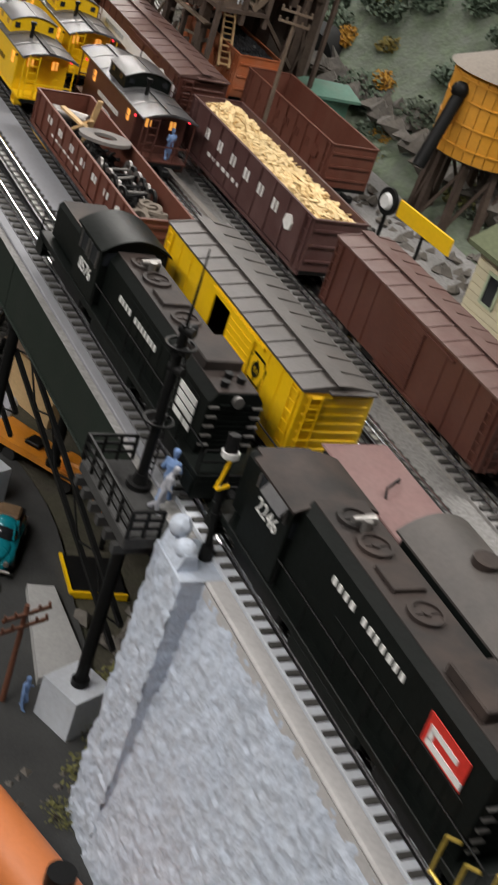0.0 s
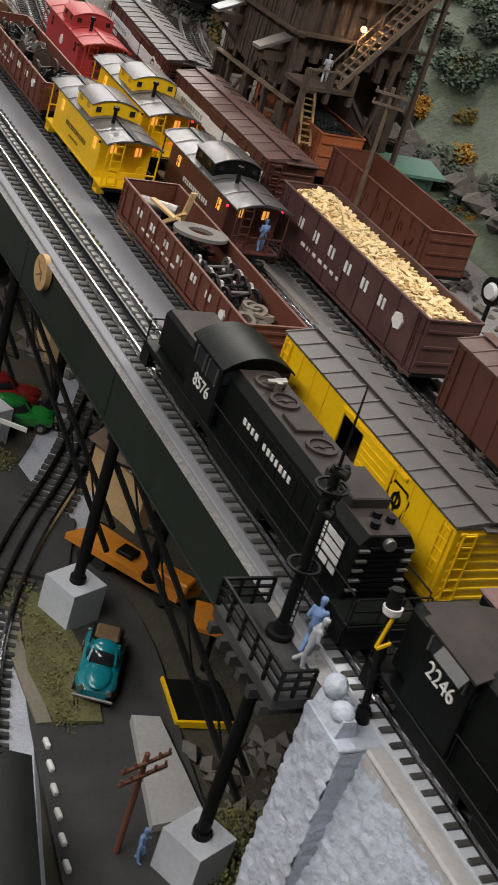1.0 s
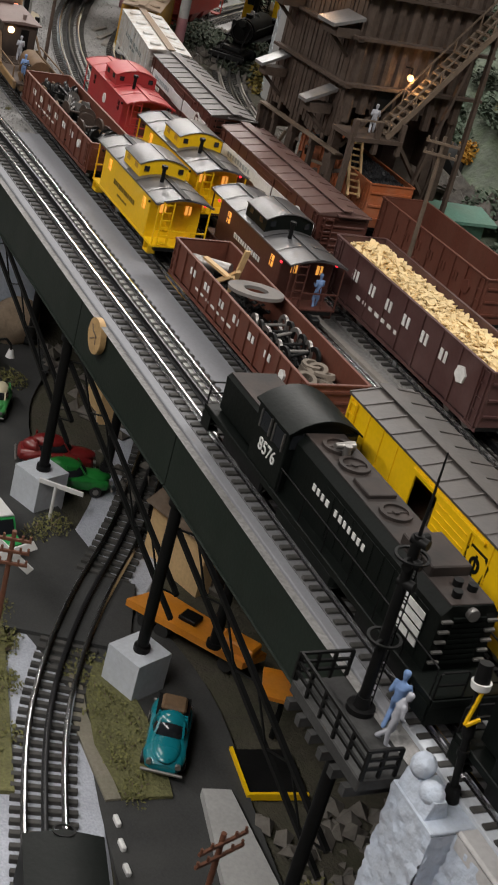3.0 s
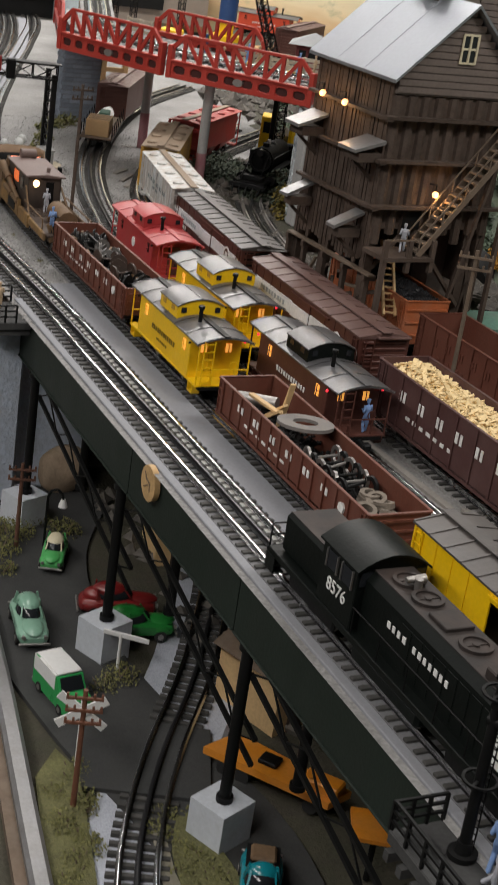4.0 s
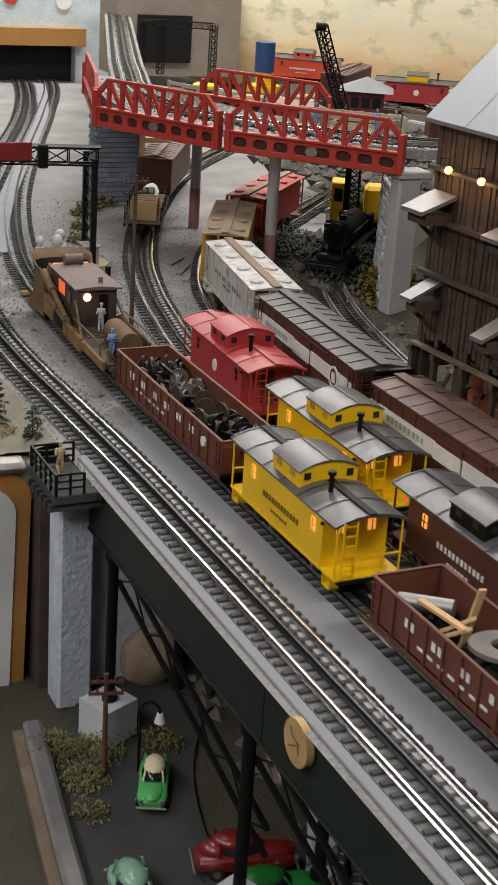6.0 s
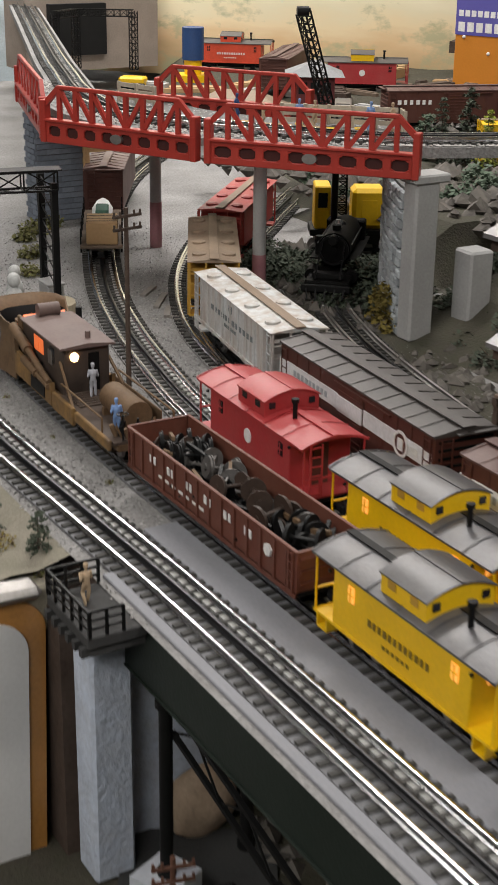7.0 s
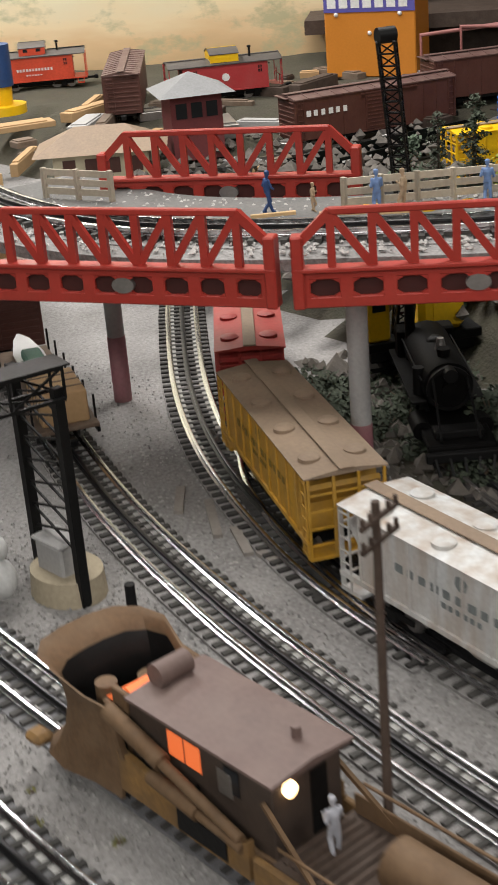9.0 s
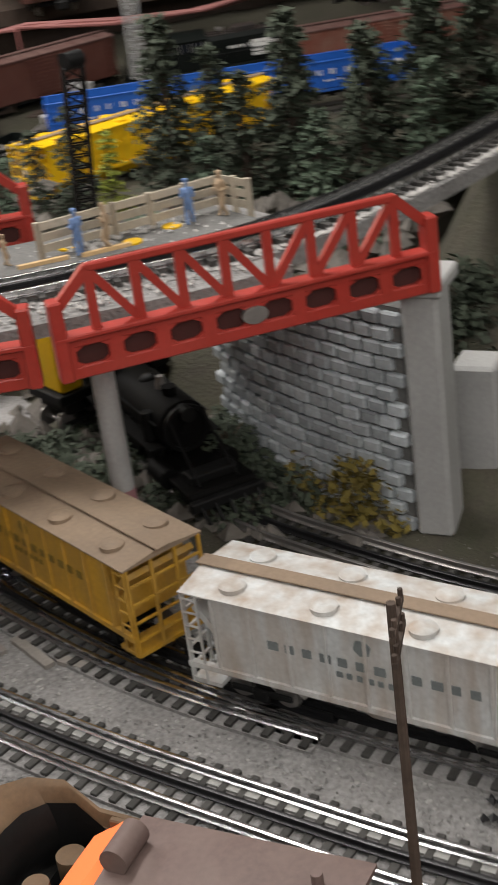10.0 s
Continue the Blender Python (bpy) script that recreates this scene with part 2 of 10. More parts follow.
WINDOW_WARM = shining("lit_window", (1.0, 0.42, 0.08), 0.75)
WINDOW_ORANGE = shining("orange_lit_window", (1.0, 0.21, 0.06), 0.42)
LAMP_RED = shining("red_marker_lens", (1.0, 0.03, 0.05), 1.6)


def mural(name):
    """A painted landscape backdrop: ochre fields below, cream haze above, pale green woods and faint pale buildings."""
    m = bpy.data.materials.new(name)
    m.use_nodes = True
    n, l = m.node_tree.nodes, m.node_tree.links
    co = n.new("ShaderNodeTexCoord")

    def ramp_of(stops):
        r = n.new("ShaderNodeValToRGB")
        el = r.color_ramp.elements
        el[0].position, el[0].color = stops[0][0], (*stops[0][1], 1)
        el[1].position, el[1].color = stops[-1][0], (*stops[-1][1], 1)
        for p, c in stops[1:-1]:
            e = el.new(p)
            e.color = (*c, 1)
        return r

    def mapped(node, scale):
        mp = n.new("ShaderNodeMapping")
        mp.inputs["Scale"].default_value = scale
        l.new(co.outputs["Object"], mp.inputs["Vector"])
        l.new(mp.outputs["Vector"], node.inputs["Vector"])

    def mix(fac, a, c):
        x = n.new("ShaderNodeMixRGB")
        l.new(fac, x.inputs["Fac"])
        l.new(a, x.inputs["Color1"])
        if isinstance(c, tuple):
            x.inputs["Color2"].default_value = (*c, 1)
        else:
            l.new(c, x.inputs["Color2"])
        return x.outputs["Color"]

    sep = n.new("ShaderNodeSeparateXYZ")
    l.new(co.outputs["Object"], sep.inputs["Vector"])
    wob = n.new("ShaderNodeTexNoise")
    wob.inputs["Scale"].default_value, wob.inputs["Detail"].default_value = 5.0, 8
    mapped(wob, (1.0, 1.0, 3.0))
    add = n.new("ShaderNodeMath")
    add.operation = "MULTIPLY_ADD"
    add.inputs[1].default_value = 0.16
    l.new(wob.outputs["Fac"], add.inputs[0])
    l.new(sep.outputs["Z"], add.inputs[2])
    land = ramp_of(((0.10, (0.42, 0.30, 0.16)), (0.20, (0.70, 0.50, 0.28)), (0.25, (0.80, 0.66, 0.42)), (0.30, (0.76, 0.69, 0.48)), (0.38, (0.86, 0.79, 0.59)), (0.6, (0.82, 0.77, 0.58))))
    l.new(add.outputs[0], land.inputs["Fac"])
    woods = n.new("ShaderNodeTexNoise")
    woods.inputs["Scale"].default_value, woods.inputs["Detail"].default_value = 7.0, 12
    woods.inputs["Roughness"].default_value = 0.68
    mapped(woods, (1.0, 1.0, 1.6))
    wf = ramp_of(((0.52, (0, 0, 0)), (0.62, (0.75, 0.75, 0.75))))
    l.new(woods.outputs["Fac"], wf.inputs["Fac"])
    col = mix(wf.outputs["Color"], land.outputs["Color"], (0.40, 0.41, 0.25))
    block = n.new("ShaderNodeTexVoronoi")
    block.distance = "CHEBYCHEV"
    block.inputs["Scale"].default_value = 9.0
    mapped(block, (1.0, 0.0, 0.8))
    bf = ramp_of(((0.80, (0, 0, 0)), (0.82, (0.35, 0.35, 0.35))))
    l.new(block.outputs["Color"], bf.inputs["Fac"])
    col = mix(bf.outputs["Color"], col, (0.66, 0.72, 0.60))
    l.new(col, n["Principled BSDF"].inputs["Base Color"])
    n["Principled BSDF"].inputs["Roughness"].default_value = 0.85
    return m


def forest_mural(name):
    """A painted hillside: grey-green woods with ochre clumps and a slate cliff."""
    m = bpy.data.materials.new(name)
    m.use_nodes = True
    n, l = m.node_tree.nodes, m.node_tree.links
    co = n.new("ShaderNodeTexCoord")
    a = n.new("ShaderNodeTexNoise")
    a.inputs["Scale"].default_value, a.inputs["Detail"].default_value = 6.0, 10
    l.new(co.outputs["Object"], a.inputs["Vector"])
    ramp = n.new("ShaderNodeValToRGB")
    el = ramp.color_ramp.elements
    el[0].position, el[0].color = 0.36, (0.05, 0.07, 0.05, 1)
    el[1].position, el[1].color = 0.66, (0.17, 0.21, 0.15, 1)
    for p, c in ((0.47, (0.10, 0.14, 0.10, 1)), (0.55, (0.15, 0.18, 0.19, 1))):
        e = el.new(p)
        e.color = c
    l.new(a.outputs["Fac"], ramp.inputs["Fac"])
    l.new(ramp.outputs["Color"], n["Principled BSDF"].inputs["Base Color"])
    n["Principled BSDF"].inputs["Roughness"].default_value = 0.9
    return m


HILL = surface("hillside_scrub_ground", (0.105, 0.135, 0.085), 0.95, var=0.5, grain=140, stain=24, bump=1.0, dust=0.75, dust_color=(0.135, 0.145, 0.13))
MURAL = mural("painted_backdrop")
FOREST = forest_mural("painted_hillside")


# ---- mesh tools ----
class B:
    """Collects faces of one mesh part."""

    def __init__(self):
        self.v, self.f = [], []

    def add(self, vs, fs):
        o = len(self.v)
        self.v.extend(tuple(p) for p in vs)
        self.f.extend(tuple(i + o for i in f) for f in fs)
        return self

    def box(self, x0, x1, y0, y1, z0, z1, c=0.0):
        if c <= 0:
            vs = [(x, y, z) for x in (x0, x1) for y in (y0, y1) for z in (z0, z1)]
            return self.add(vs, [(0, 1, 3, 2), (4, 6, 7, 5), (0, 4, 5, 1), (2, 3, 7, 6), (0, 2, 6, 4), (1, 5, 7, 3)])
        c = min(c, (x1 - x0) / 2.1, (y1 - y0) / 2.1, (z1 - z0) / 2.1)
        vs, ix = [], {}
        for i, (x, sx) in enumerate(((x0, 1), (x1, -1))):
            for j, (y, sy) in enumerate(((y0, 1), (y1, -1))):
                for k, (z, sz) in enumerate(((z0, 1), (z1, -1))):
                    ix[i, j, k] = len(vs)
                    vs += [(x, y + c * sy, z + c * sz), (x + c * sx, y, z + c * sz), (x + c * sx, y + c * sy, z)]
        fs = []
        for s in (0, 1):
            q = [(s, 0, 0), (s, 0, 1), (s, 1, 1), (s, 1, 0)]
            fs.append([ix[p] for p in (q if s == 0 else q[::-1])])
            q = [(0, s, 0), (1, s, 0), (1, s, 1), (0, s, 1)]
            fs.append([ix[p] + 1 for p in (q if s == 0 else q[::-1])])
            q = [(0, 0, s), (0, 1, s), (1, 1, s), (1, 0, s)]
            fs.append([ix[p] + 2 for p in (q if s == 0 else q[::-1])])
        for a in (0, 1):
            for b in (0, 1):
                fs.append([ix[a, b, 0] + 0, ix[a, b, 1] + 0, ix[a, b, 1] + 1, ix[a, b, 0] + 1])
                fs.append([ix[a, 0, b] + 0, ix[a, 1, b] + 0, ix[a, 1, b] + 2, ix[a, 0, b] + 2])
                fs.append([ix[0, a, b] + 1, ix[1, a, b] + 1, ix[1, a, b] + 2, ix[0, a, b] + 2])
        for key in ix.values():
            fs.append([key, key + 1, key + 2])
        return self.add(vs, fs)

    def cyl(self, p0, p1, r0, r1=None, n=12, caps=True):
        r1 = r0 if r1 is None else r1
        p0, p1 = Vector(p0), Vector(p1)
        d = (p1 - p0).normalized()
        a = d.orthogonal().normalized()
        b = d.cross(a)
        ring = [(math.cos(2 * math.pi * i / n), math.sin(2 * math.pi * i / n)) for i in range(n)]
        vs = [p0 + r0 * (a * u + b * w) for u, w in ring] + [p1 + r1 * (a * u + b * w) for u, w in ring]
        fs = [(i, (i + 1) % n, n + (i + 1) % n, n + i) for i in range(n)]
        if caps:
            fs += [tuple(range(n))[::-1], tuple(range(n, 2 * n))]
        return self.add(vs, fs)

    def ring(self, c, axis, ro, ri, h, n=28):
        """A flat ring or tyre round an axis."""
        d = Vector(axis).normalized()
        a = d.orthogonal().normalized()
        b = d.cross(a)
        vs = []
        for r, s in ((ro, -h / 2), (ro, h / 2), (ri, h / 2), (ri, -h / 2)):
            vs += [Vector(c) + d * s + r * (a * math.cos(2 * math.pi * i / n) + b * math.sin(2 * math.pi * i / n)) for i in range(n)]
        fs = [(k * n + i, k * n + (i + 1) % n, ((k + 1) % 4) * n + (i + 1) % n, ((k + 1) % 4) * n + i) for k in range(4) for i in range(n)]
        return self.add(vs, fs)

    def prism(self, poly, axis, a0, a1):
        """A polygon of (u, v), pushed along x, y or z; the other two axes in order are u and v."""
        k = "xyz".index(axis)

        def at(u, w, s):
            p = [u, w]
            p.insert(k, s)
            return tuple(p)

        n = len(poly)
        vs = [at(u, w, a0) for u, w in poly] + [at(u, w, a1) for u, w in poly]
        fs = [(i, (i + 1) % n, n + (i + 1) % n, n + i) for i in range(n)] + [tuple(range(n))[::-1], tuple(range(n, 2 * n))]
        return self.add(vs, fs)

    def pipe(self, pts, r, n=8):
        """One bent pipe through several points."""
        pts = [Vector(p) for p in pts]
        vs = []
        for i, p in enumerate(pts):
            d = (pts[min(i + 1, len(pts) - 1)] - pts[max(i - 1, 0)]).normalized()
            a = d.cross(Vector((0.3, 0.2, 1))).normalized()
            b = d.cross(a)
            vs += [p + r * (a * math.cos(2 * math.pi * k / n) + b * math.sin(2 * math.pi * k / n)) for k in range(n)]
        fs = [(i * n + k, i * n + (k + 1) % n, (i + 1) * n + (k + 1) % n, (i + 1) * n + k) for i in range(len(pts) - 1) for k in range(n)]
        return self.add(vs, fs + [tuple(range(n))[::-1], tuple(range((len(pts) - 1) * n, len(pts) * n))])

    def tube(self, pts, r, n=6):
        for p, q in zip(pts, pts[1:]):
            self.cyl(p, q, r, n=n)
        return self

    def ball(self, c, r, sx=1.0, sy=1.0, sz=1.0, n=10, m=6):
        vs = [(c[0], c[1], c[2] - r * sz)]
        for j in range(1, m):
            t = math.pi * j / m
            vs += [(c[0] + r * sx * math.sin(t) * math.cos(2 * math.pi * i / n), c[1] + r * sy * math.sin(t) * math.sin(2 * math.pi * i / n), c[2] - r * sz * math.cos(t)) for i in range(n)]
        vs.append((c[0], c[1], c[2] + r * sz))
        fs = [(0, 1 + (i + 1) % n, 1 + i) for i in range(n)]
        for j in range(m - 2):
            fs += [(1 + j * n + i, 1 + j * n + (i + 1) % n, 1 + (j + 1) * n + (i + 1) % n, 1 + (j + 1) * n + i) for i in range(n)]
        e = len(vs) - 1
        fs += [(e, 1 + (m - 2) * n + i, 1 + (m - 2) * n + (i + 1) % n) for i in range(n)]
        return self.add(vs, fs)

    def lump(self, c, r, rnd, flat=0.8):
        """A broken stone: an eight-sided body with shifted corners."""
        vs = []
        for d in ((1, 0, 0), (0, 1, 0), (-1, 0, 0), (0, -1, 0), (0, 0, flat), (0, 0, -flat)):
            k = r * rnd.uniform(0.65, 1.25)
            vs.append((c[0] + d[0] * k + rnd.uniform(-0.3, 0.3) * r, c[1] + d[1] * k + rnd.uniform(-0.3, 0.3) * r, c[2] + d[2] * k))
        return self.add(vs, [(0, 1, 4), (1, 2, 4), (2, 3, 4), (3, 0, 4), (1, 0, 5), (2, 1, 5), (3, 2, 5), (0, 3, 5)])

    def leaf(self, c, s, rnd):
        a, b = rnd.uniform(0, 6.28), rnd.uniform(-0.9, 0.9)
        u = Vector((math.cos(a), math.sin(a), b)).normalized() * s
        w = Vector((-math.sin(a), math.cos(a), rnd.uniform(-1, 1))).normalized() * s * 0.7
        c = Vector(c)
        return self.add([c - u, c - w, c + u, c + w], [(0, 1, 2, 3)])

    def stick(self, p, q, w, h):
        """A squared timber between two points."""
        p, q = Vector(p), Vector(q)
        d = (q - p).normalized()
        up = Vector((0, 0, 1)) if abs(d.z) < 0.9 else Vector((0, 1, 0))
        s = d.cross(up).normalized()
        t = s.cross(d)
        o = [s * (w / 2) * i + t * (h / 2) * j for i, j in ((-1, -1), (1, -1), (1, 1), (-1, 1))]
        return self.add([p + k for k in o] + [q + k for k in o], [(0, 1, 2, 3), (7, 6, 5, 4), (0, 4, 5, 1), (1, 5, 6, 2), (2, 6, 7, 3), (3, 7, 4, 0)])

    def mesh(self, name, smooth=True):
        me = bpy.data.meshes.new(name)
        me.from_pydata(self.v, [], self.f)
        bm = bmesh.new()
        bm.from_mesh(me)
        bmesh.ops.recalc_face_normals(bm, faces=bm.faces)
        bm.to_mesh(me)
        bm.free()
        if smooth:
            me.shade_smooth()
            me.set_sharp_from_angle(angle=radians(32))
        return me


def part(name, b, material, parent=None, label="", smooth=True, at=None):
    ob = new(name, b.mesh(name, smooth) if isinstance(b, B) else b)
    if not ob.data.materials:
        ob.data.materials.append(material)
    ob.parent = parent
    if at is not None:
        ob.matrix_local = at
    if label:
        tagged(ob, label)
    return ob


def thing(name, label, category, group="", kind=""):
    return tagged(new(name), label, category, group, kind)


def solid(name, b, material, label, category, group="", kind="", smooth=True):
    return tagged(part(name, b, material, smooth=smooth), label, category, group, kind)


def digits(name, text, size, material, parent, m):
    """Raised digits as one mesh part, facing local +z of m."""
    cu = bpy.data.curves.new(name, "FONT")
    cu.body, cu.size, cu.extrude, cu.align_x, cu.align_y = text, size, 0.0004, "CENTER", "CENTER"
    tmp = bpy.data.objects.new(name, cu)
    me = bpy.data.meshes.new_from_object(tmp)
    bpy.data.objects.remove(tmp)
    me.materials.clear()
    me.materials.append(material)
    ob = new(name, me)
    ob.parent, ob.matrix_local = parent, m
    return ob


SIDE = Matrix(((0, 0, -1, 0), (-1, 0, 0, 0), (0, 1, 0, 0), (0, 0, 0, 1)))  # writing that faces -x and reads towards -y


class Path:
    """A smooth line through plan points, measured along its length."""

    def __init__(self, pts, z=0.0, step=0.01):
        pts = [Vector((*p, z)) if len(p) == 2 else Vector(p) for p in pts]
        ext = [pts[0] * 2 - pts[1]] + pts + [pts[-1] * 2 - pts[-2]]
        self.p = []
        for a, b, c, d in zip(ext, ext[1:], ext[2:], ext[3:]):
            n = max(2, int((c - b).length / step))
            for i in range(n):
                t = i / n
                self.p.append(0.5 * ((2 * b) + (c - a) * t + (2 * a - 5 * b + 4 * c - d) * t * t + (3 * b - a - 3 * c + d) * t ** 3))
        self.p.append(pts[-1])
        self.s = [0.0]
        for a, b in zip(self.p, self.p[1:]):
            self.s.append(self.s[-1] + (b - a).length)
        self.length = self.s[-1]
        self.ys = [q.y for q in self.p]

    def at(self, s):
        s = min(max(s, 0), self.length - 1e-6)
        i = int(np.searchsorted(self.s, s, side="right")) - 1
        i = min(max(i, 0), len(self.p) - 2)
        k = (s - self.s[i]) / max(1e-9, self.s[i + 1] - self.s[i])
        return self.p[i].lerp(self.p[i + 1], k), (self.p[i + 1] - self.p[i]).normalized()

    def s_of_y(self, y):
        return float(np.interp(y, self.ys, self.s))

    def place(self, y0, y1):
        """The pose of a car whose ends stand over the two given places."""
        a, b = self.at(self.s_of_y(y0))[0], self.at(self.s_of_y(y1))[0]
        d = b - a
        return Matrix.Translation((a + b) / 2) @ Matrix.Rotation(math.atan2(-d.x, d.y), 4, "Z"), d.length


def sweep(path, prof, s0=0.0, s1=None, step=0.02):
    """A profile of (side, up) pushed along a path."""
    s1 = path.length if s1 is None else s1
    n = max(2, int((s1 - s0) / step))
    b, m = B(), len(prof)
    vs = []
    for i in range(n + 1):
        p, d = path.at(s0 + (s1 - s0) * i / n)
        side = Vector((d.y, -d.x, 0)).normalized()
        vs += [p + side * u + Vector((0, 0, w)) for u, w in prof]
    fs = [(i * m + k, i * m + (k + 1) % m, (i + 1) * m + (k + 1) % m, (i + 1) * m + k) for i in range(n) for k in range(m)]
    fs += [tuple(range(m))[::-1], tuple(range(n * m, n * m + m))]
    return b.add(vs, fs)


# ---- where the tracks run ----
T1 = Path([(0, -2.2), (0, -1.2), (0, -0.6), (0, 0), (0, 0.35), (-0.005, 0.55), (-0.011, 0.75), (-0.004, 0.95), (0.035, 1.2), (0.15, 1.6), (0.33, 2.1), (0.55, 2.7), (0.72, 3.3), (0.85, 4.0)])
T2 = Path([(0.088, -2.2), (0.088, -1.2), (0.088, -0.4), (0.088, 0.2), (0.088, 0.45), (0.089, 0.65), (0.096, 0.85), (0.108, 1.06), (0.145, 1.3), (0.25, 1.7), (0.42, 2.2), (0.62, 2.75), (0.80, 3.3), (0.93, 4.0)])
T3 = Path([(0.183, -2.2), (0.183, -1.2), (0.183, 0.0), (0.184, 0.4), (0.189, 0.6), (0.206, 0.75), (0.225, 0.86), (0.262, 1.03), (0.33, 1.25), (0.46, 1.55), (0.66, 1.9), (0.9, 2.2)])
T4 = Path([(0.272, -2.2), (0.272, -1.2), (0.272, 0.0), (0.274, 0.3), (0.288, 0.5), (0.308, 0.74), (0.335, 0.9), (0.383, 1.05), (0.440, 1.16), (0.515, 1.25), (0.60, 1.345), (0.69, 1.44), (0.80, 1.56), (1.0, 1.77)])
T4B = Path([(0.318, 0.86), (0.340, 0.965), (0.374, 1.068), (0.450, 1.229), (0.552, 1.385), (0.692, 1.557), (0.81, 1.69)])
T5 = Path([(0.42, -0.16), (0.42, 0.0), (0.42, 0.2), (0.43, 0.5), (0.455, 0.66), (0.493, 0.83), (0.533, 0.955), (0.556, 1.009), (0.580, 1.055), (0.603, 1.086), (0.648, 1.142), (0.693, 1.193), (0.84, 1.33), (1.05, 1.50)])
LOW = Path([(-0.23, -0.75), (-0.195, -0.60), (-0.165, -0.48), (-0.132, -0.375), (-0.09, -0.283), (-0.033, -0.185), (0.035, -0.085), (0.085, -0.002), (0.16, 0.14), (0.22, 0.3)], z=-0.270)
VIA = Path([(1.30, 0.775), (1.05, 0.835), (0.88, 0.882), (0.72, 0.935), (0.60, 1.0), (0.52, 1.09), (0.45, 1.19), (0.405, 1.30), (0.40, 1.43), (0.432, 1.58), (0.486, 1.75), (0.5496, 1.95), (0.6644, 2.29), (0.81, 2.72), (0.965, 3.18)], z=0.222)
FLOOR_LOW = -0.285
DECK = -0.011


# ---- room ----
def room():
    solid("floor", B().box(-3, 5, -3.6, 6.2, -1.02, -1.0), FLOOR_MAT, "plain grey room floor", "floor", kind="structure")
    solid("ceiling", B().box(-3, 5, -3.6, 6.2, 1.6, 1.64), WALL_PAINT, "plain dark ceiling above the layout", "ceiling", kind="structure")
    solid("wall_west", B().box(-3.06, -3.0, -3.6, 6.2, -1.0, 1.6), WALL_PAINT, "plain dark room wall", "wall", kind="structure")
    solid("wall_east", B().box(5.0, 5.06, -3.6, 6.2, -1.0, 1.6), WALL_PAINT, "plain dark room wall", "wall", kind="structure")
    solid("wall_south", B().box(-3.06, 5.06, -3.66, -3.6, -1.0, 1.6), WALL_PAINT, "plain dark room wall", "wall", kind="structure")
    solid("wall_north", B().box(-3.06, 5.06, 6.2, 6.26, -1.0, 1.6), WALL_PAINT, "plain dark room wall", "wall", kind="structure")


def far_z(x, y):
    """Height of the far yard: a bank, a sunken siding and a rise behind it."""
    d = 0.5 * x + 0.866 * y
    if d < 1.95:
        return 0.066 - 0.046 * min(1.0, max(0.0, (d - 1.85) / 0.1))
    return 0.020 + 0.050 * min(1.0, max(0.0, (d - 2.28) / 0.3))


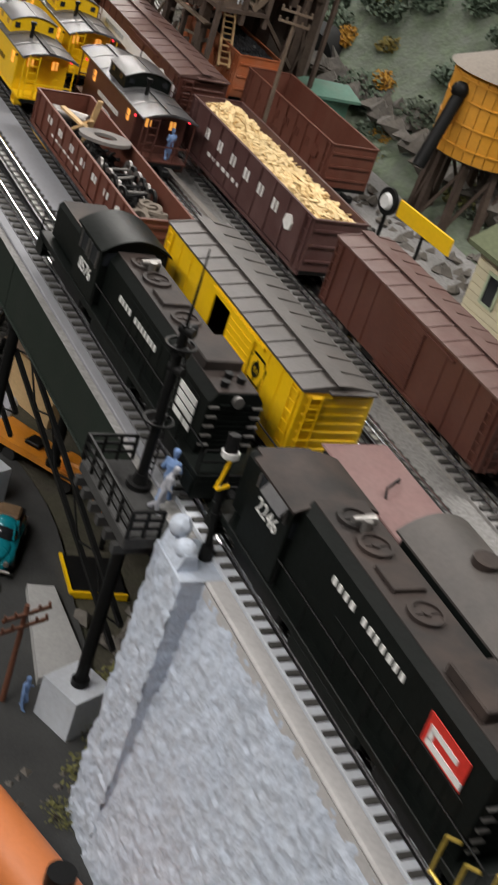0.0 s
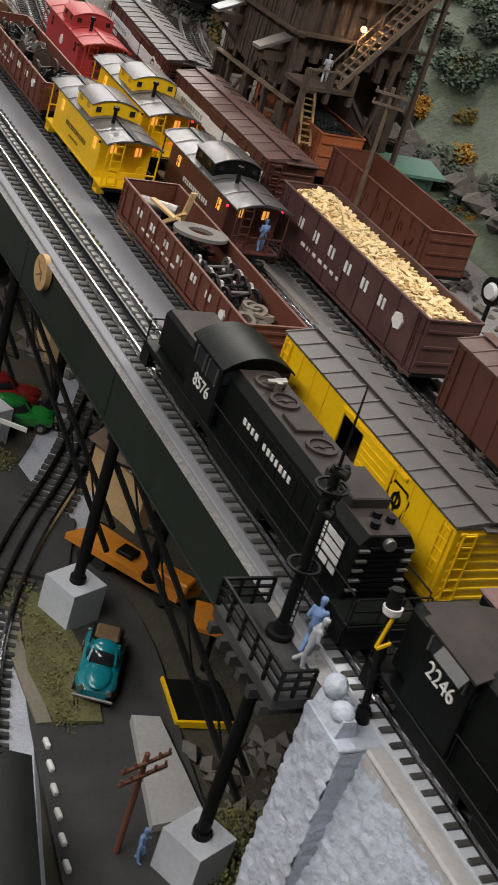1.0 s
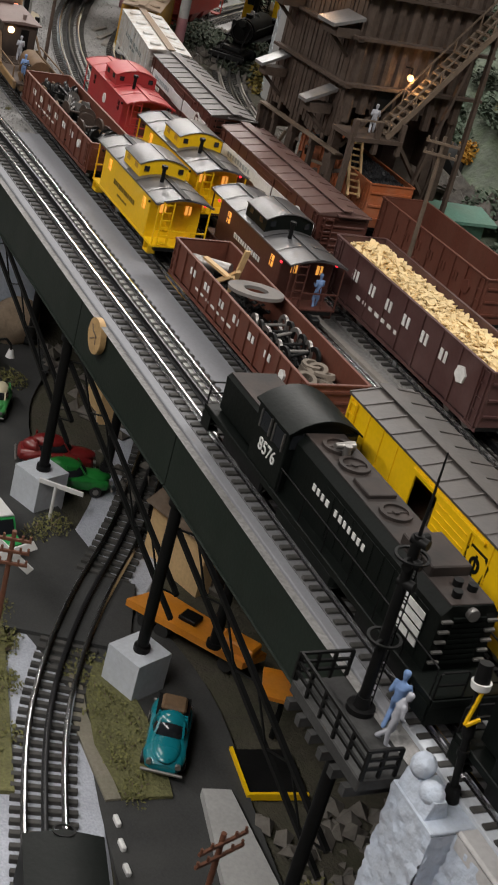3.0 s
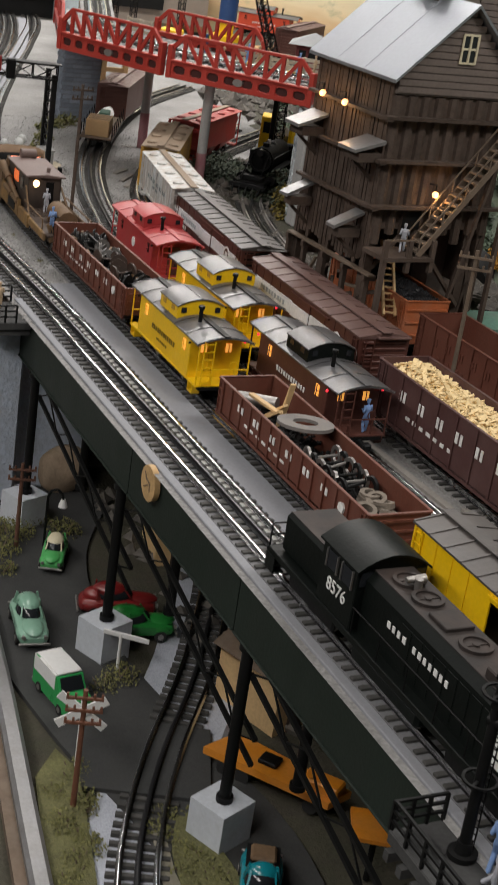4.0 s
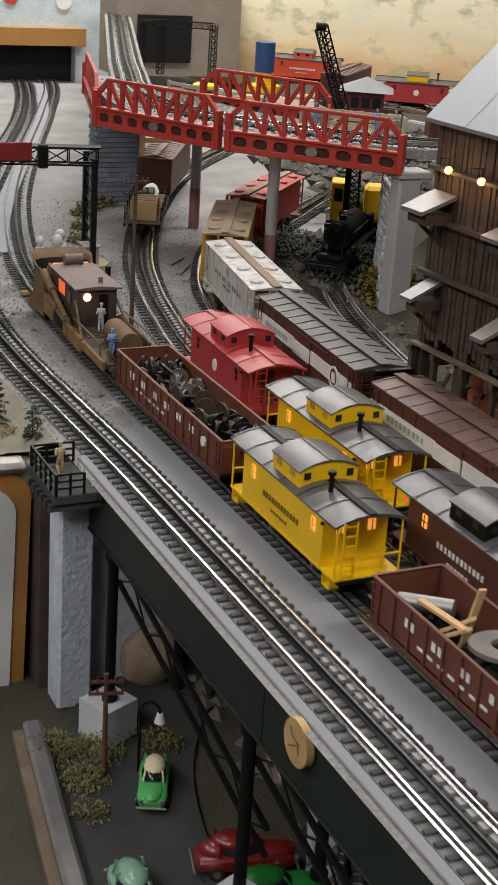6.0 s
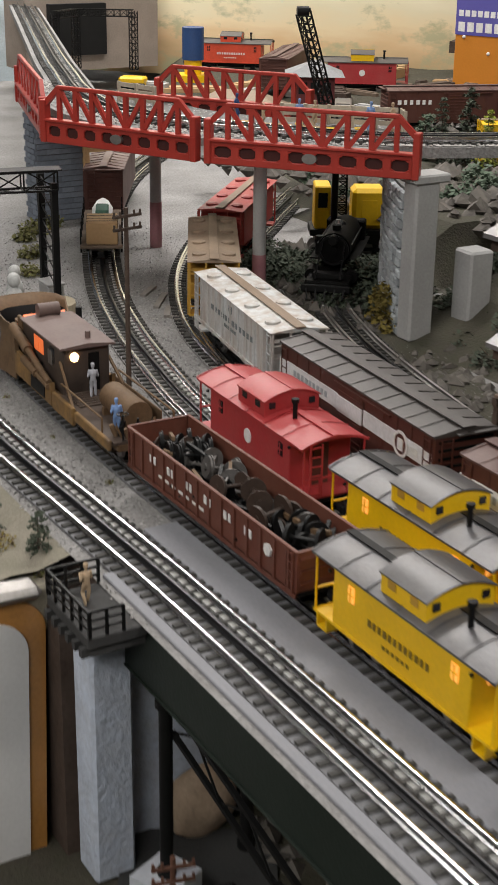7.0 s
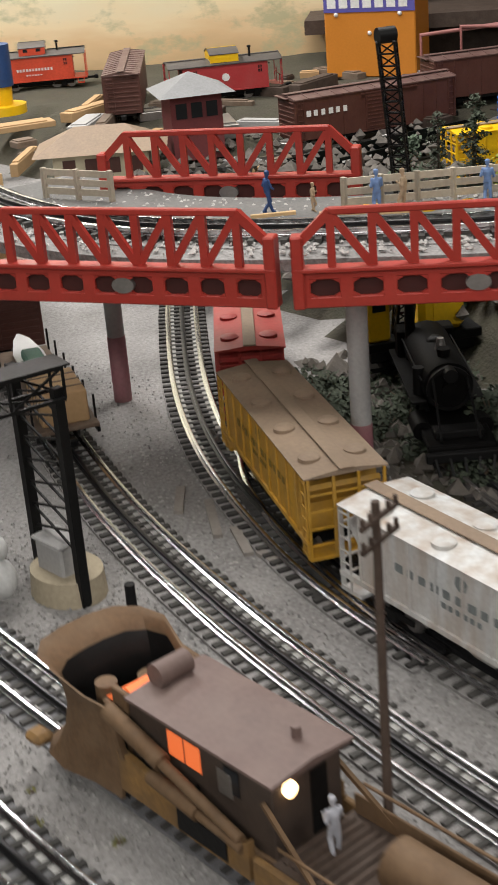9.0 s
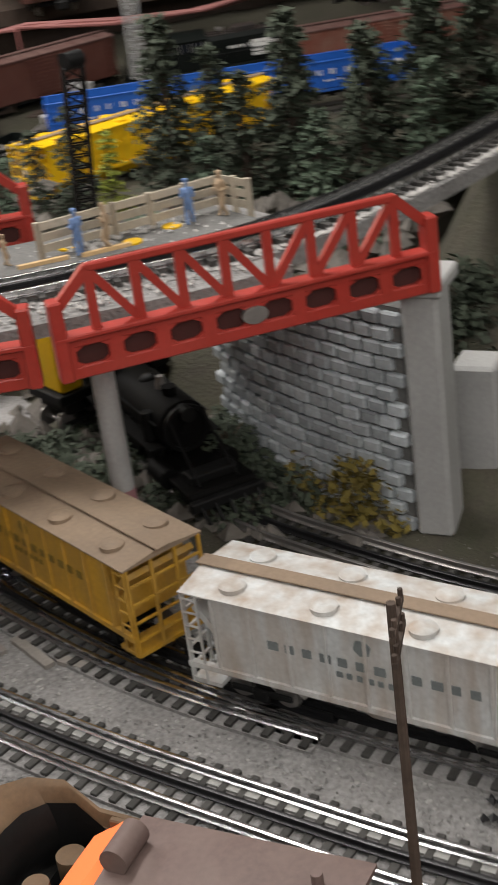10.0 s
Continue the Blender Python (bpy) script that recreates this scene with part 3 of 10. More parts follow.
def ground():
    """The layout's ground: one sheet with an opening where the valley lies under the girder bridge."""
    rnd = random.Random(3)
    xs = [-0.6, -0.45, -0.34, -0.3, -0.26, -0.22, -0.18, -0.14, -0.1, -0.075, -0.046] + [round(-0.04 + 0.03 * i, 3) for i in range(1, 21)] + [0.6 + 0.04 * i for i in range(1, 31)] + [1.9 + 0.2 * i for i in range(0, 11)]
    ys = [-2.3 + 0.09 * i for i in range(0, 36)] + [0.94 + 0.045 * i for i in range(0, 38)] + [2.65 + 0.09 * i for i in range(0, 19)] + [4.4 + 0.2 * i for i in range(0, 8)]
    b = B()
    nx, ny = len(xs), len(ys)
    for j, y in enumerate(ys):
        for i, x in enumerate(xs):
            z = DECK
            if y < 1.0:
                k = max(0.0, x - 0.60) * min(1.0, (1.0 - y) / 0.2)
                z += min(0.34, k * 0.9) * (1 + 0.35 * noise.noise((x * 9, y * 9, 0)))
            if y > 1.04 and x > 0.6:
                k = min(1.0, max(0.0, (x - 0.70 - (y - 1.1) * 0.30) / 0.09))
                z = DECK + (far_z(x, y) - DECK) * k + 0.008 * k * noise.noise((x * 14, y * 14, 2))
            if x < -0.05:
                z -= 0.012 + 0.012 * noise.noise((x * 16, y * 16, 3))
            b.v.append((x, y, z))
    for j in range(ny - 1):
        for i in range(nx - 1):
            cx, cy = (xs[i] + xs[i + 1]) / 2, (ys[j] + ys[j + 1]) / 2
            if cx < -0.046 and cy < 0.50:
                continue
            b.f.append((j * nx + i, j * nx + i + 1, (j + 1) * nx + i + 1, (j + 1) * nx + i))
    ob = solid("ground", b, YARD, "fine grey ballast ground of the rail yard", "ground", kind="structure")
    ob.data.materials.append(SAND)
    ob.data.materials.append(EARTH)
    ob.data.materials.append(HILL)
    for p in ob.data.polygons:
        c = p.center
        # Past y 0.70 the darker earth stands in for shade beneath the viaduct.
        p.material_index = 1 if c.x < -0.046 else ((3 if c.y < 0.70 else 2) if c.x > 0.60 and c.z > DECK + 0.004 else 0)
    solid("dark_ballast", sweep(T5, [(-0.060, -0.013), (0.085, -0.013), (0.085, -0.0098), (-0.060, -0.0098)], T5.s_of_y(0.30), T5.s_of_y(1.5), 0.03), EARTH, "dark brown ground under the dull track", "ground", kind="structure")
    # underside of the yard board
    solid("yard_board", B().box(-0.034, 3.9, -2.3, 5.8, -0.045, -0.030), WOOD_DARK, "dark board under the yard", "board", kind="structure")
    # grey painted strip between the two near tracks
    solid("roadbed_strip", B().box(0.0275, 0.0605, -1.9, 0.50, DECK - 0.004, DECK + 0.0045, 0.001), STRIP, "smooth grey painted strip between two tracks", "roadbed", kind="structure")
    solid("roadbed_edge", B().box(-0.0388, -0.0294, -0.695, 0.44, DECK - 0.004, DECK + 0.0030, 0.0008), STRIP, "grey painted edge plank of the bridge deck", "plank", kind="structure")
    solid("track_ledge", B().box(-0.0300, -0.0080, -1.9, -0.700, DECK - 0.004, -0.0074, 0.0004), FOOTING_PAINT, "pale blue-grey painted ledge beside the track", "ledge", kind="structure")
    # chips lying about
    chips = B()
    for _ in range(9500):
        y = rnd.uniform(0.35, 1.35)
        x = rnd.uniform(-0.3, 0.62)
        if x < -0.05 and y < 0.53:
            continue
        chips.lump((x, y, DECK + 0.0004 - (0.02 if x < -0.05 else 0)), rnd.uniform(0.0008, 0.0022), rnd, 0.6)
    for _ in range(700):
        chips.lump((rnd.uniform(0.03, 0.42), rnd.uniform(-0.9, 0.5), DECK + 0.001), rnd.uniform(0.0006, 0.0013), rnd, 0.6)
    solid("gravel", chips, CHIPS, "loose pale stone chips on the ballast", "gravel", kind="stuff", smooth=False)
    coal = B()
    for _ in range(1500):
        y = rnd.gauss(0.42, 0.15)
        x = 0.2295 + rnd.gauss(0, 0.0075) + max(0, y - 0.45) * 0.12
        if 0.0 < y < 0.75:
            coal.lump((x, y, DECK + 0.002 + rnd.uniform(0, 0.003)), rnd.uniform(0.0015, 0.0042), rnd)
    solid("coal_spill", coal, COAL, "spilled black coal heaped between two tracks", "coal", kind="stuff", smooth=False)


def track(name, path, label, y0=None, y1=None, single=0, bright=STEEL, z_tie=-0.0060, bed=None, under=None):
    """Three-rail track: two bright outer rails, a dark centre rail and wooden ties."""
    root = thing(name, label, "track", kind="structure")
    s0 = path.s_of_y(y0) if y0 is not None else 0.0
    s1 = path.s_of_y(y1) if y1 is not None else path.length
    for k, m in ((-1, bright), (0, RAIL_BLACK), (1, bright)):
        o = 0.017 * k
        h, f = 0.00155, 0.0030
        prof = [(o - f, -0.0058), (o + f, -0.0058), (o + f, -0.0050), (o + 0.0006, -0.0040), (o + 0.0006, -0.0018), (o + h, -0.0012), (o + h, -0.0002), (o + h * 0.6, 0), (o - h * 0.6, 0), (o - h, -0.0002), (o - h, -0.0012), (o - 0.0006, -0.0018), (o - 0.0006, -0.0040), (o - f, -0.0050)]
        part("rail", sweep(path, prof, s0, s1, 0.025), m, root, "blackened centre rail" if k == 0 else "bright steel rail")
    if bright is STEEL and path is not LOW:
        for k in (-1, 1):
            # Pale ballast strip whose brightness also stands in for the rail's reflection.
            part("bed_strip", sweep(path, [(min(k * 0.0100, k * 0.0148), -0.0115), (max(k * 0.0100, k * 0.0148), -0.0115), (max(k * 0.0100, k * 0.0148), -0.0064), (min(k * 0.0100, k * 0.0148), -0.0064)], s0, s1, 0.025), PALE_BALLAST if bed is None else bed, root, "pale ballast strip between the ties, brightened for the rail's reflection")
    if under is not None:
        part("ballast_bed", sweep(path, [(-0.0292, -0.0128), (0.0272, -0.0128), (0.0272, -0.0082), (-0.0292, -0.0082)], s0, s1, 0.03), under, root, "grey bed under the ties")
    me = B().box(-0.0285, 0.0285, -0.0027, 0.0027, -0.0125, z_tie, 0.0004).mesh("tie", False)
    me.materials.append(TIE)
    rnd = random.Random(len(name) + int(path.length * 100))
    rest = B()
    n = int((s1 - s0) / 0.0138)
    for i in range(n):
        s = s0 + (i + 0.5) * 0.0138
        p, d = path.at(s)
        a = math.atan2(-d.x, d.y) + rnd.uniform(-0.02, 0.02)
        dz = rnd.uniform(-0.0003, 0.0003)
        if single and -1.15 < p.y < 1.15:
            ob = new("tie", me)
            ob.parent = root
            ob.matrix_local = Matrix.Translation((p.x, p.y, p.z + dz)) @ Matrix.Rotation(a, 4, "Z")
        else:
            c, q = math.cos(a), math.sin(a)
            vs = []
            for u in (-0.0285, 0.0285):
                for w in (-0.0027, 0.0027):
                    for z in (-0.0125, z_tie + dz):
                        vs.append((p.x + c * u - q * w, p.y + q * u + c * w, p.z + z))
            rest.add(vs, [(0, 1, 3, 2), (4, 6, 7, 5), (0, 4, 5, 1), (2, 3, 7, 6), (0, 2, 6, 4), (1, 5, 7, 3)])
    if rest.v:
        tagged(part("ties_beyond", rest, TIE, root, smooth=False), kind="stuff")
    return root


def tracks():
    track("track_1", T1, "three-rail track with bright rails crossing the girder bridge", single=1, under=BED)
    track("track_2", T2, "three-rail track with gondolas and a caboose on it", single=1, under=BED)
    track("track_3", T3, "three-rail track curving away under the red bridge", single=1, under=YARD)
    track("track_4", T4, "three-rail track under boxcars and hoppers", single=1, under=YARD)
    track("track_8", T4B, "bare three-rail branch curving away under the red bridge", single=0, under=YARD)
    track("track_5", T5, "dull three-rail track passing under the coal tipple", single=0, bright=STEEL_DULL)
    track("track_6", LOW, "curved three-rail track in the valley below the bridge", single=1)
    track("track_7", VIA, "three-rail track on the curved viaduct", single=0)


def girder_bridge():
    root = thing("girder_bridge", "dark plate-girder bridge on black steel trestle legs", "bridge", kind="structure")
    joints = [-0.70, -0.30, -0.02, 0.40]
    zl = -0.070
    for y0, y1 in zip(joints, joints[1:]):
        y0, y1 = y0 + 0.001, y1 - 0.001
        web = [(y0, DECK - 0.004), (y0, zl)]
        if y0 < -0.6:
            web = [(y0, DECK - 0.020)] + [(y0 + 0.040 * (1 - math.cos(a)), DECK - 0.020 + (zl - DECK + 0.020) * math.sin(a)) for a in (0.3, 0.6, 0.9, 1.2, 1.5708)]
            web = [(y0 + 0.004, DECK - 0.004)] + web
        part("girder", B().prism(web + [(y1, zl), (y1, DECK - 0.004)], "x", -0.0385, -0.0345).box(-0.0405, -0.0345, y0 + (0.042 if y0 < -0.6 else 0.0), y1, zl - 0.002, zl, 0.0006), GIRDER, root, "dark painted plate girder")
    part("deck_beam", B().box(-0.0345, 0.03, -0.70, 0.40, -0.066, -0.046), IRON, root)
    legs = [(0.335, -0.034), (0.008, -0.034), (-0.322, -0.032), (-0.650, -0.034)]
    for y, x in legs:
        for dx in (0.0, 0.075):
            b = B().cyl((x + dx, y, -0.072), (x + dx, y, -0.238), 0.0056, n=14)
            b.cyl((x + dx, y, -0.072), (x + dx, y, -0.078), 0.0085, n=14).cyl((x + dx, y, -0.232), (x + dx, y, -0.238), 0.0080, n=14)
            part("leg", b, IRON, root, "black tubular steel leg")
        f = B().prism([(-0.0215, -0.021), (0.0215, -0.021), (0.0215, 0.021), (-0.0215, 0.021)], "z", FLOOR_LOW - 0.01, -0.238)
        f2 = part("footing", f, FOOTING_PAINT, root, "pale blue-white painted footing")
        f2.matrix_local = pose(x, y + 0.002, 0, 0, 0, 24)
    for (y0, x0), (y1, x1) in zip(legs, legs[1:]):
        for za, zb in ((-0.090, -0.190),):
            b = B()
            p, q = Vector((x0 + 0.006, y0, za)), Vector((x1 + 0.022, y1, zb))
            up = Vector((0, 0, 0.0135))
            b.stick(p + up, q + up, 0.0042, 0.0042)
            b.stick(p - up, q - up, 0.0042, 0.0042)
            n = 9
            for i in range(n):
                a, c = p.lerp(q, i / n), p.lerp(q, (i + 1) / n)
                b.stick(a + up * (1 if i % 2 else -1), c + up * (-1 if i % 2 else 1), 0.0016, 0.0016)
            part("lattice_brace", b, IRON, root, "black latticed steel brace")
    # round wooden plaque on the girder
    disc = thing("wooden_disc", "round pale plywood plaque fixed to the girder", "plaque")
    part("face", B().cyl((-0.0405, -0.089, -0.026), (-0.0465, -0.089, -0.026), 0.0185, n=36), surface("plywood_disc", (0.48, 0.31, 0.14), 0.6, stain=60, var=0.3), disc)
    for u, w, l, a in ((0.0, 0.003, 0.014, 0.3), (0.004, -0.004, 0.012, -0.5), (-0.005, -0.002, 0.010, 1.3), (0.006, 0.006, 0.009, 0.9)):
        part("mark", B().stick((-0.0467, -0.089 + u - l / 2 * math.cos(a), -0.026 + w - l / 2 * math.sin(a)), (-0.0467, -0.089 + u + l / 2 * math.cos(a), -0.026 + w + l / 2 * math.sin(a)), 0.0010, 0.0010), WOOD_MID, disc, "worn brown mark")


def railing(root, p, q, z, h, n, mat):
    """Posts and rails of a small platform railing."""
    p, q = Vector((*p, z)), Vector((*q, z))
    for i in range(n + 1):
        a = p.lerp(q, i / n)
        part("railing_post", B().stick(a, a + Vector((0, 0, h)), 0.0022, 0.0022), mat, root)
    for k in (0.35, 0.68, 1.0):
        part("railing_bar", B().stick(p + Vector((0, 0, h * k)), q + Vector((0, 0, h * k)), 0.002, 0.002), mat, root)


def abutments():
    root = thing("abutment_near", "rough blue-white plaster bridge abutment with a cream coping", "abutment", kind="structure")
    def rough(y0, y1, xt, xb, zt, zb, ny, nz, seed):
        """A face of coarse plaster lumps, leaning from xt at its top to xb at its foot."""
        vs = []
        for i in range(ny + 1):
            y = y0 + (y1 - y0) * i / ny
            for k in range(nz + 1):
                t = k / nz
                z = zt + (zb - zt) * t
                jit = 0.0022 * noise.noise((y * 120, z * 120, seed)) + 0.0013 * noise.noise((y * 260, z * 260, seed + 5))
                vs.append((xt + (xb - xt) * t - (jit if k else 0.0), y + (0.6 * jit if i in (0, ny) else 0.0), z + 0.5 * jit * (k > 0)))
        m = nz + 1
        return B().add(vs, [(i * m + k, i * m + k + 1, (i + 1) * m + k + 1, (i + 1) * m + k) for i in range(ny) for k in range(nz)])
    zt = DECK - 0.002
    part("face", rough(-2.3, -0.797, -0.0445, -0.070, zt, FLOOR_LOW, 420, 90, 1), PLASTER, root)
    part("pilaster", rough(-0.797, -0.748, -0.0625, -0.068, zt, FLOOR_LOW, 18, 90, 3), PLASTER, root, "rough plaster corner pilaster")
    part("pilaster_flank", B().add([(-0.0625, -0.797, zt), (-0.030, -0.797, zt), (-0.030, -0.797, FLOOR_LOW), (-0.068, -0.797, FLOOR_LOW), (-0.0615, -0.796, zt), (-0.030, -0.796, zt), (-0.030, -0.796, FLOOR_LOW), (-0.067, -0.796, FLOOR_LOW)], [(0, 1, 2, 3), (4, 7, 6, 5), (0, 4, 5, 1), (3, 2, 6, 7), (0, 3, 7, 4)]), PLASTER, root)
    part("end_wall", B().prism([(-0.061, zt), (-0.066, FLOOR_LOW), (0.05, FLOOR_LOW), (0.05, -0.046), (-0.030, -0.046), (-0.030, zt)], "y", -0.760, -0.7485), PLASTER, root)
    part("pilaster_cap", B().box(-0.0635, -0.0300, -0.797, -0.7485, zt, DECK + 0.0010, 0.0008), PLASTER, root)
    part("top_fill", B().box(-0.0300, -0.0262, -2.3, -0.77, DECK - 0.03, DECK - 0.0022), FOOTING_PAINT, root)
    part("coping", B().box(-0.0450, -0.0302, -2.3, -0.7975, DECK - 0.012, DECK + 0.0025, 0.0015), COPING, root, "cream coping strip along the wall top")
    cap = B().prism([(-0.0625, DECK + 0.001), (-0.046, DECK + 0.001), (-0.050, DECK + 0.014), (-0.059, DECK + 0.014)], "y", -0.786, -0.752).ball((-0.0545, -0.760, DECK + 0.021), 0.0085, 1, 1, 1.05, 16, 12).ball((-0.055, -0.776, DECK + 0.013), 0.008, 1, 1.2, 0.9, 14, 10)
    part("bollard", cap, PLASTER, root, "round-topped plaster pier cap")
    # far white abutment
    root = thing("abutment_far", "smooth pale blue-white abutment pier under the bridge end", "abutment", kind="structure")
    part("pier", B().box(-0.068, -0.030, 0.402, 0.440, FLOOR_LOW, -0.0305, 0.003), PLASTER, root)
    solid("valley_cheek", B().box(-0.074, -0.030, 0.452, 0.50, FLOOR_LOW - 0.2, -0.046), WOOD_DARK, "dark brown boarded wall behind the far abutment", "wall", kind="structure")
    part("wing", B().box(-0.0295, 0.085, 0.445, 0.50, FLOOR_LOW, -0.046, 0.003), PLASTER, root)
    # timber platforms beside the deck
    for nm, y0, y1, x0 in (("watch_platform", -0.745, -0.645, -0.086), ("watch_platform", 0.352, 0.435, -0.090)):
        pl = thing(nm, "small dark timber platform with a railing beside the track", "platform", "trackside platforms")
        part("deck", B().box(x0, -0.0405, y0, y1, -0.022, -0.012, 0.001), PLATFORM_WOOD, pl)
        for i in range(6):
            y = y0 + (y1 - y0) * (i + 0.5) / 6
            part("joist", B().box(x0 - 0.004, -0.0405, y - 0.003, y + 0.003, -0.030, -0.0225), PLATFORM_WOOD, pl)
        railing(pl, (x0 + 0.001, y0), (x0 + 0.001, y1), -0.012, 0.022, 5, IRON)
        railing(pl, (x0 + 0.002, y1 - 0.001), (-0.045, y1 - 0.001), -0.012, 0.022, 3, IRON)
        railing(pl, (x0 + 0.002, y0 + 0.001), (-0.060, y0 + 0.001), -0.012, 0.022, 2, IRON)


def valley():
    """Ground of the lower level with its road, verge and back wall."""
    b = B()
    xs = [-0.36 + 0.03 * i for i in range(0, 28)]
    ys = [-1.5 + 0.05 * i for i in range(0, 41)]
    for y in ys:
        for x in xs:
            b.v.append((x, y, FLOOR_LOW + 0.003 * noise.noise((x * 20, y * 20, 0))))
    nx = len(xs)
    b.f = [(j * nx + i, j * nx + i + 1, (j + 1) * nx + i + 1, (j + 1) * nx + i) for j in range(len(ys) - 1) for i in range(nx - 1)]
    solid("ground_valley", b, EARTH, "brown scrubby ground of the valley below the bridge", "ground", kind="structure")
    road = Path([(-0.08, -1.3), (-0.075, -0.8), (-0.045, -0.52), (-0.02, -0.33), (-0.06, -0.12), (-0.075, 0.06), (-0.04, 0.25), (0.05, 0.42)], z=FLOOR_LOW + 0.0055)
    solid("road", sweep(road, [(-0.075, -0.006), (0.062, -0.006), (0.062, 0), (-0.075, 0)], step=0.03), ASPHALT, "worn dark asphalt road in the valley", "road", kind="structure")
    solid("crossing_boards", B().prism([(-0.135, -0.225), (-0.020, -0.275), (0.025, -0.165), (-0.095, -0.105)], "z", FLOOR_LOW + 0.0050, -0.2755), ASPHALT, "dark asphalt level crossing over the valley track", "crossing", kind="structure")
    bed = sweep(LOW, [(-0.056, -0.017), (0.056, -0.017), (0.050, -0.0105), (-0.050, -0.0105)], step=0.03)
    solid("ballast_low", bed, surface("pale_blue_grit", (0.36, 0.38, 0.43), 0.9, var=0.35, grain=500, bump=0.8), "pale grey ballast bed of the valley track", "ballast", kind="structure")
    solid("valley_back", B().box(0.36, 0.40, -1.5, 0.5, FLOOR_LOW, -0.045), ROCK, "dark rock wall behind the valley", "wall", kind="structure")
    solid("valley_end", B().box(-0.36, 0.40, 0.505, 0.53, FLOOR_LOW, -0.046), ROCK, "dark rock wall at the end of the valley", "wall", kind="structure")
    # layout edge
    edge = thing("layout_edge", "steel-capped edge rail of the layout with a varnished wooden fascia", "edge", kind="structure")
    line = Path([(-0.345, -1.3), (-0.262, -0.7), (-0.208, -0.337), (-0.171, -0.100), (-0.152, 0.037), (-0.130, 0.20), (-0.106, 0.363)], z=FLOOR_LOW)
    part("steel_cap", sweep(line, [(-0.011, 0.010), (0.009, 0.010), (0.009, 0.017), (0.005, 0.020), (-0.007, 0.020), (-0.011, 0.017)]), CHUTE_TIN, edge, "brushed steel cap")
    part("kerb_board", sweep(line, [(-0.022, -0.05), (0.004, -0.05), (0.004, 0.010), (-0.022, 0.010)]), WOOD_MID, edge)
    part("fascia", sweep(line, [(-0.034, -0.5), (-0.0225, -0.5), (-0.0225, -0.004), (-0.034, -0.004)]), FASCIA_WOOD, edge)


def framed_panel():
    """White board in a varnished wooden frame with a bright top rail at the layout's edge."""
    root = thing("framed_panel", "white board in an arched varnished frame with steel cap", "panel")
    m = pose(-0.159, 0.474, 0.026, 0, 2.0, 0)
    b = B()
    out, inn = [], []
    for i in range(13):
        a = math.pi / 2 * i / 12
        out.append((0.085 - 0.035 + 0.035 * math.sin(a), -0.058 - 0.030 + 0.030 * math.cos(a)))
        inn.append((0.068 - 0.03 + 0.03 * math.sin(a), -0.075 - 0.03 + 0.03 * math.cos(a)))
    poly = [(-0.20, -0.058)] + out + [(0.085, -0.6), (-0.20, -0.6)]
    part("frame", B().prism(poly, "y", 0.0, 0.012), FASCIA_WOOD, root, "varnished wooden frame")
    poly = [(-0.20, -0.075)] + inn + [(0.068, -0.6), (-0.20, -0.6)]
    part("board", B().prism(poly, "y", -0.004, -0.0005), WHITE_PAINT, root, "plain white board")
    part("cap", B().box(-0.20, 0.080, -0.010, 0.020, -0.057, -0.045, 0.005), STEEL_DULL, root, "bright steel cap")
    root.matrix_world = m


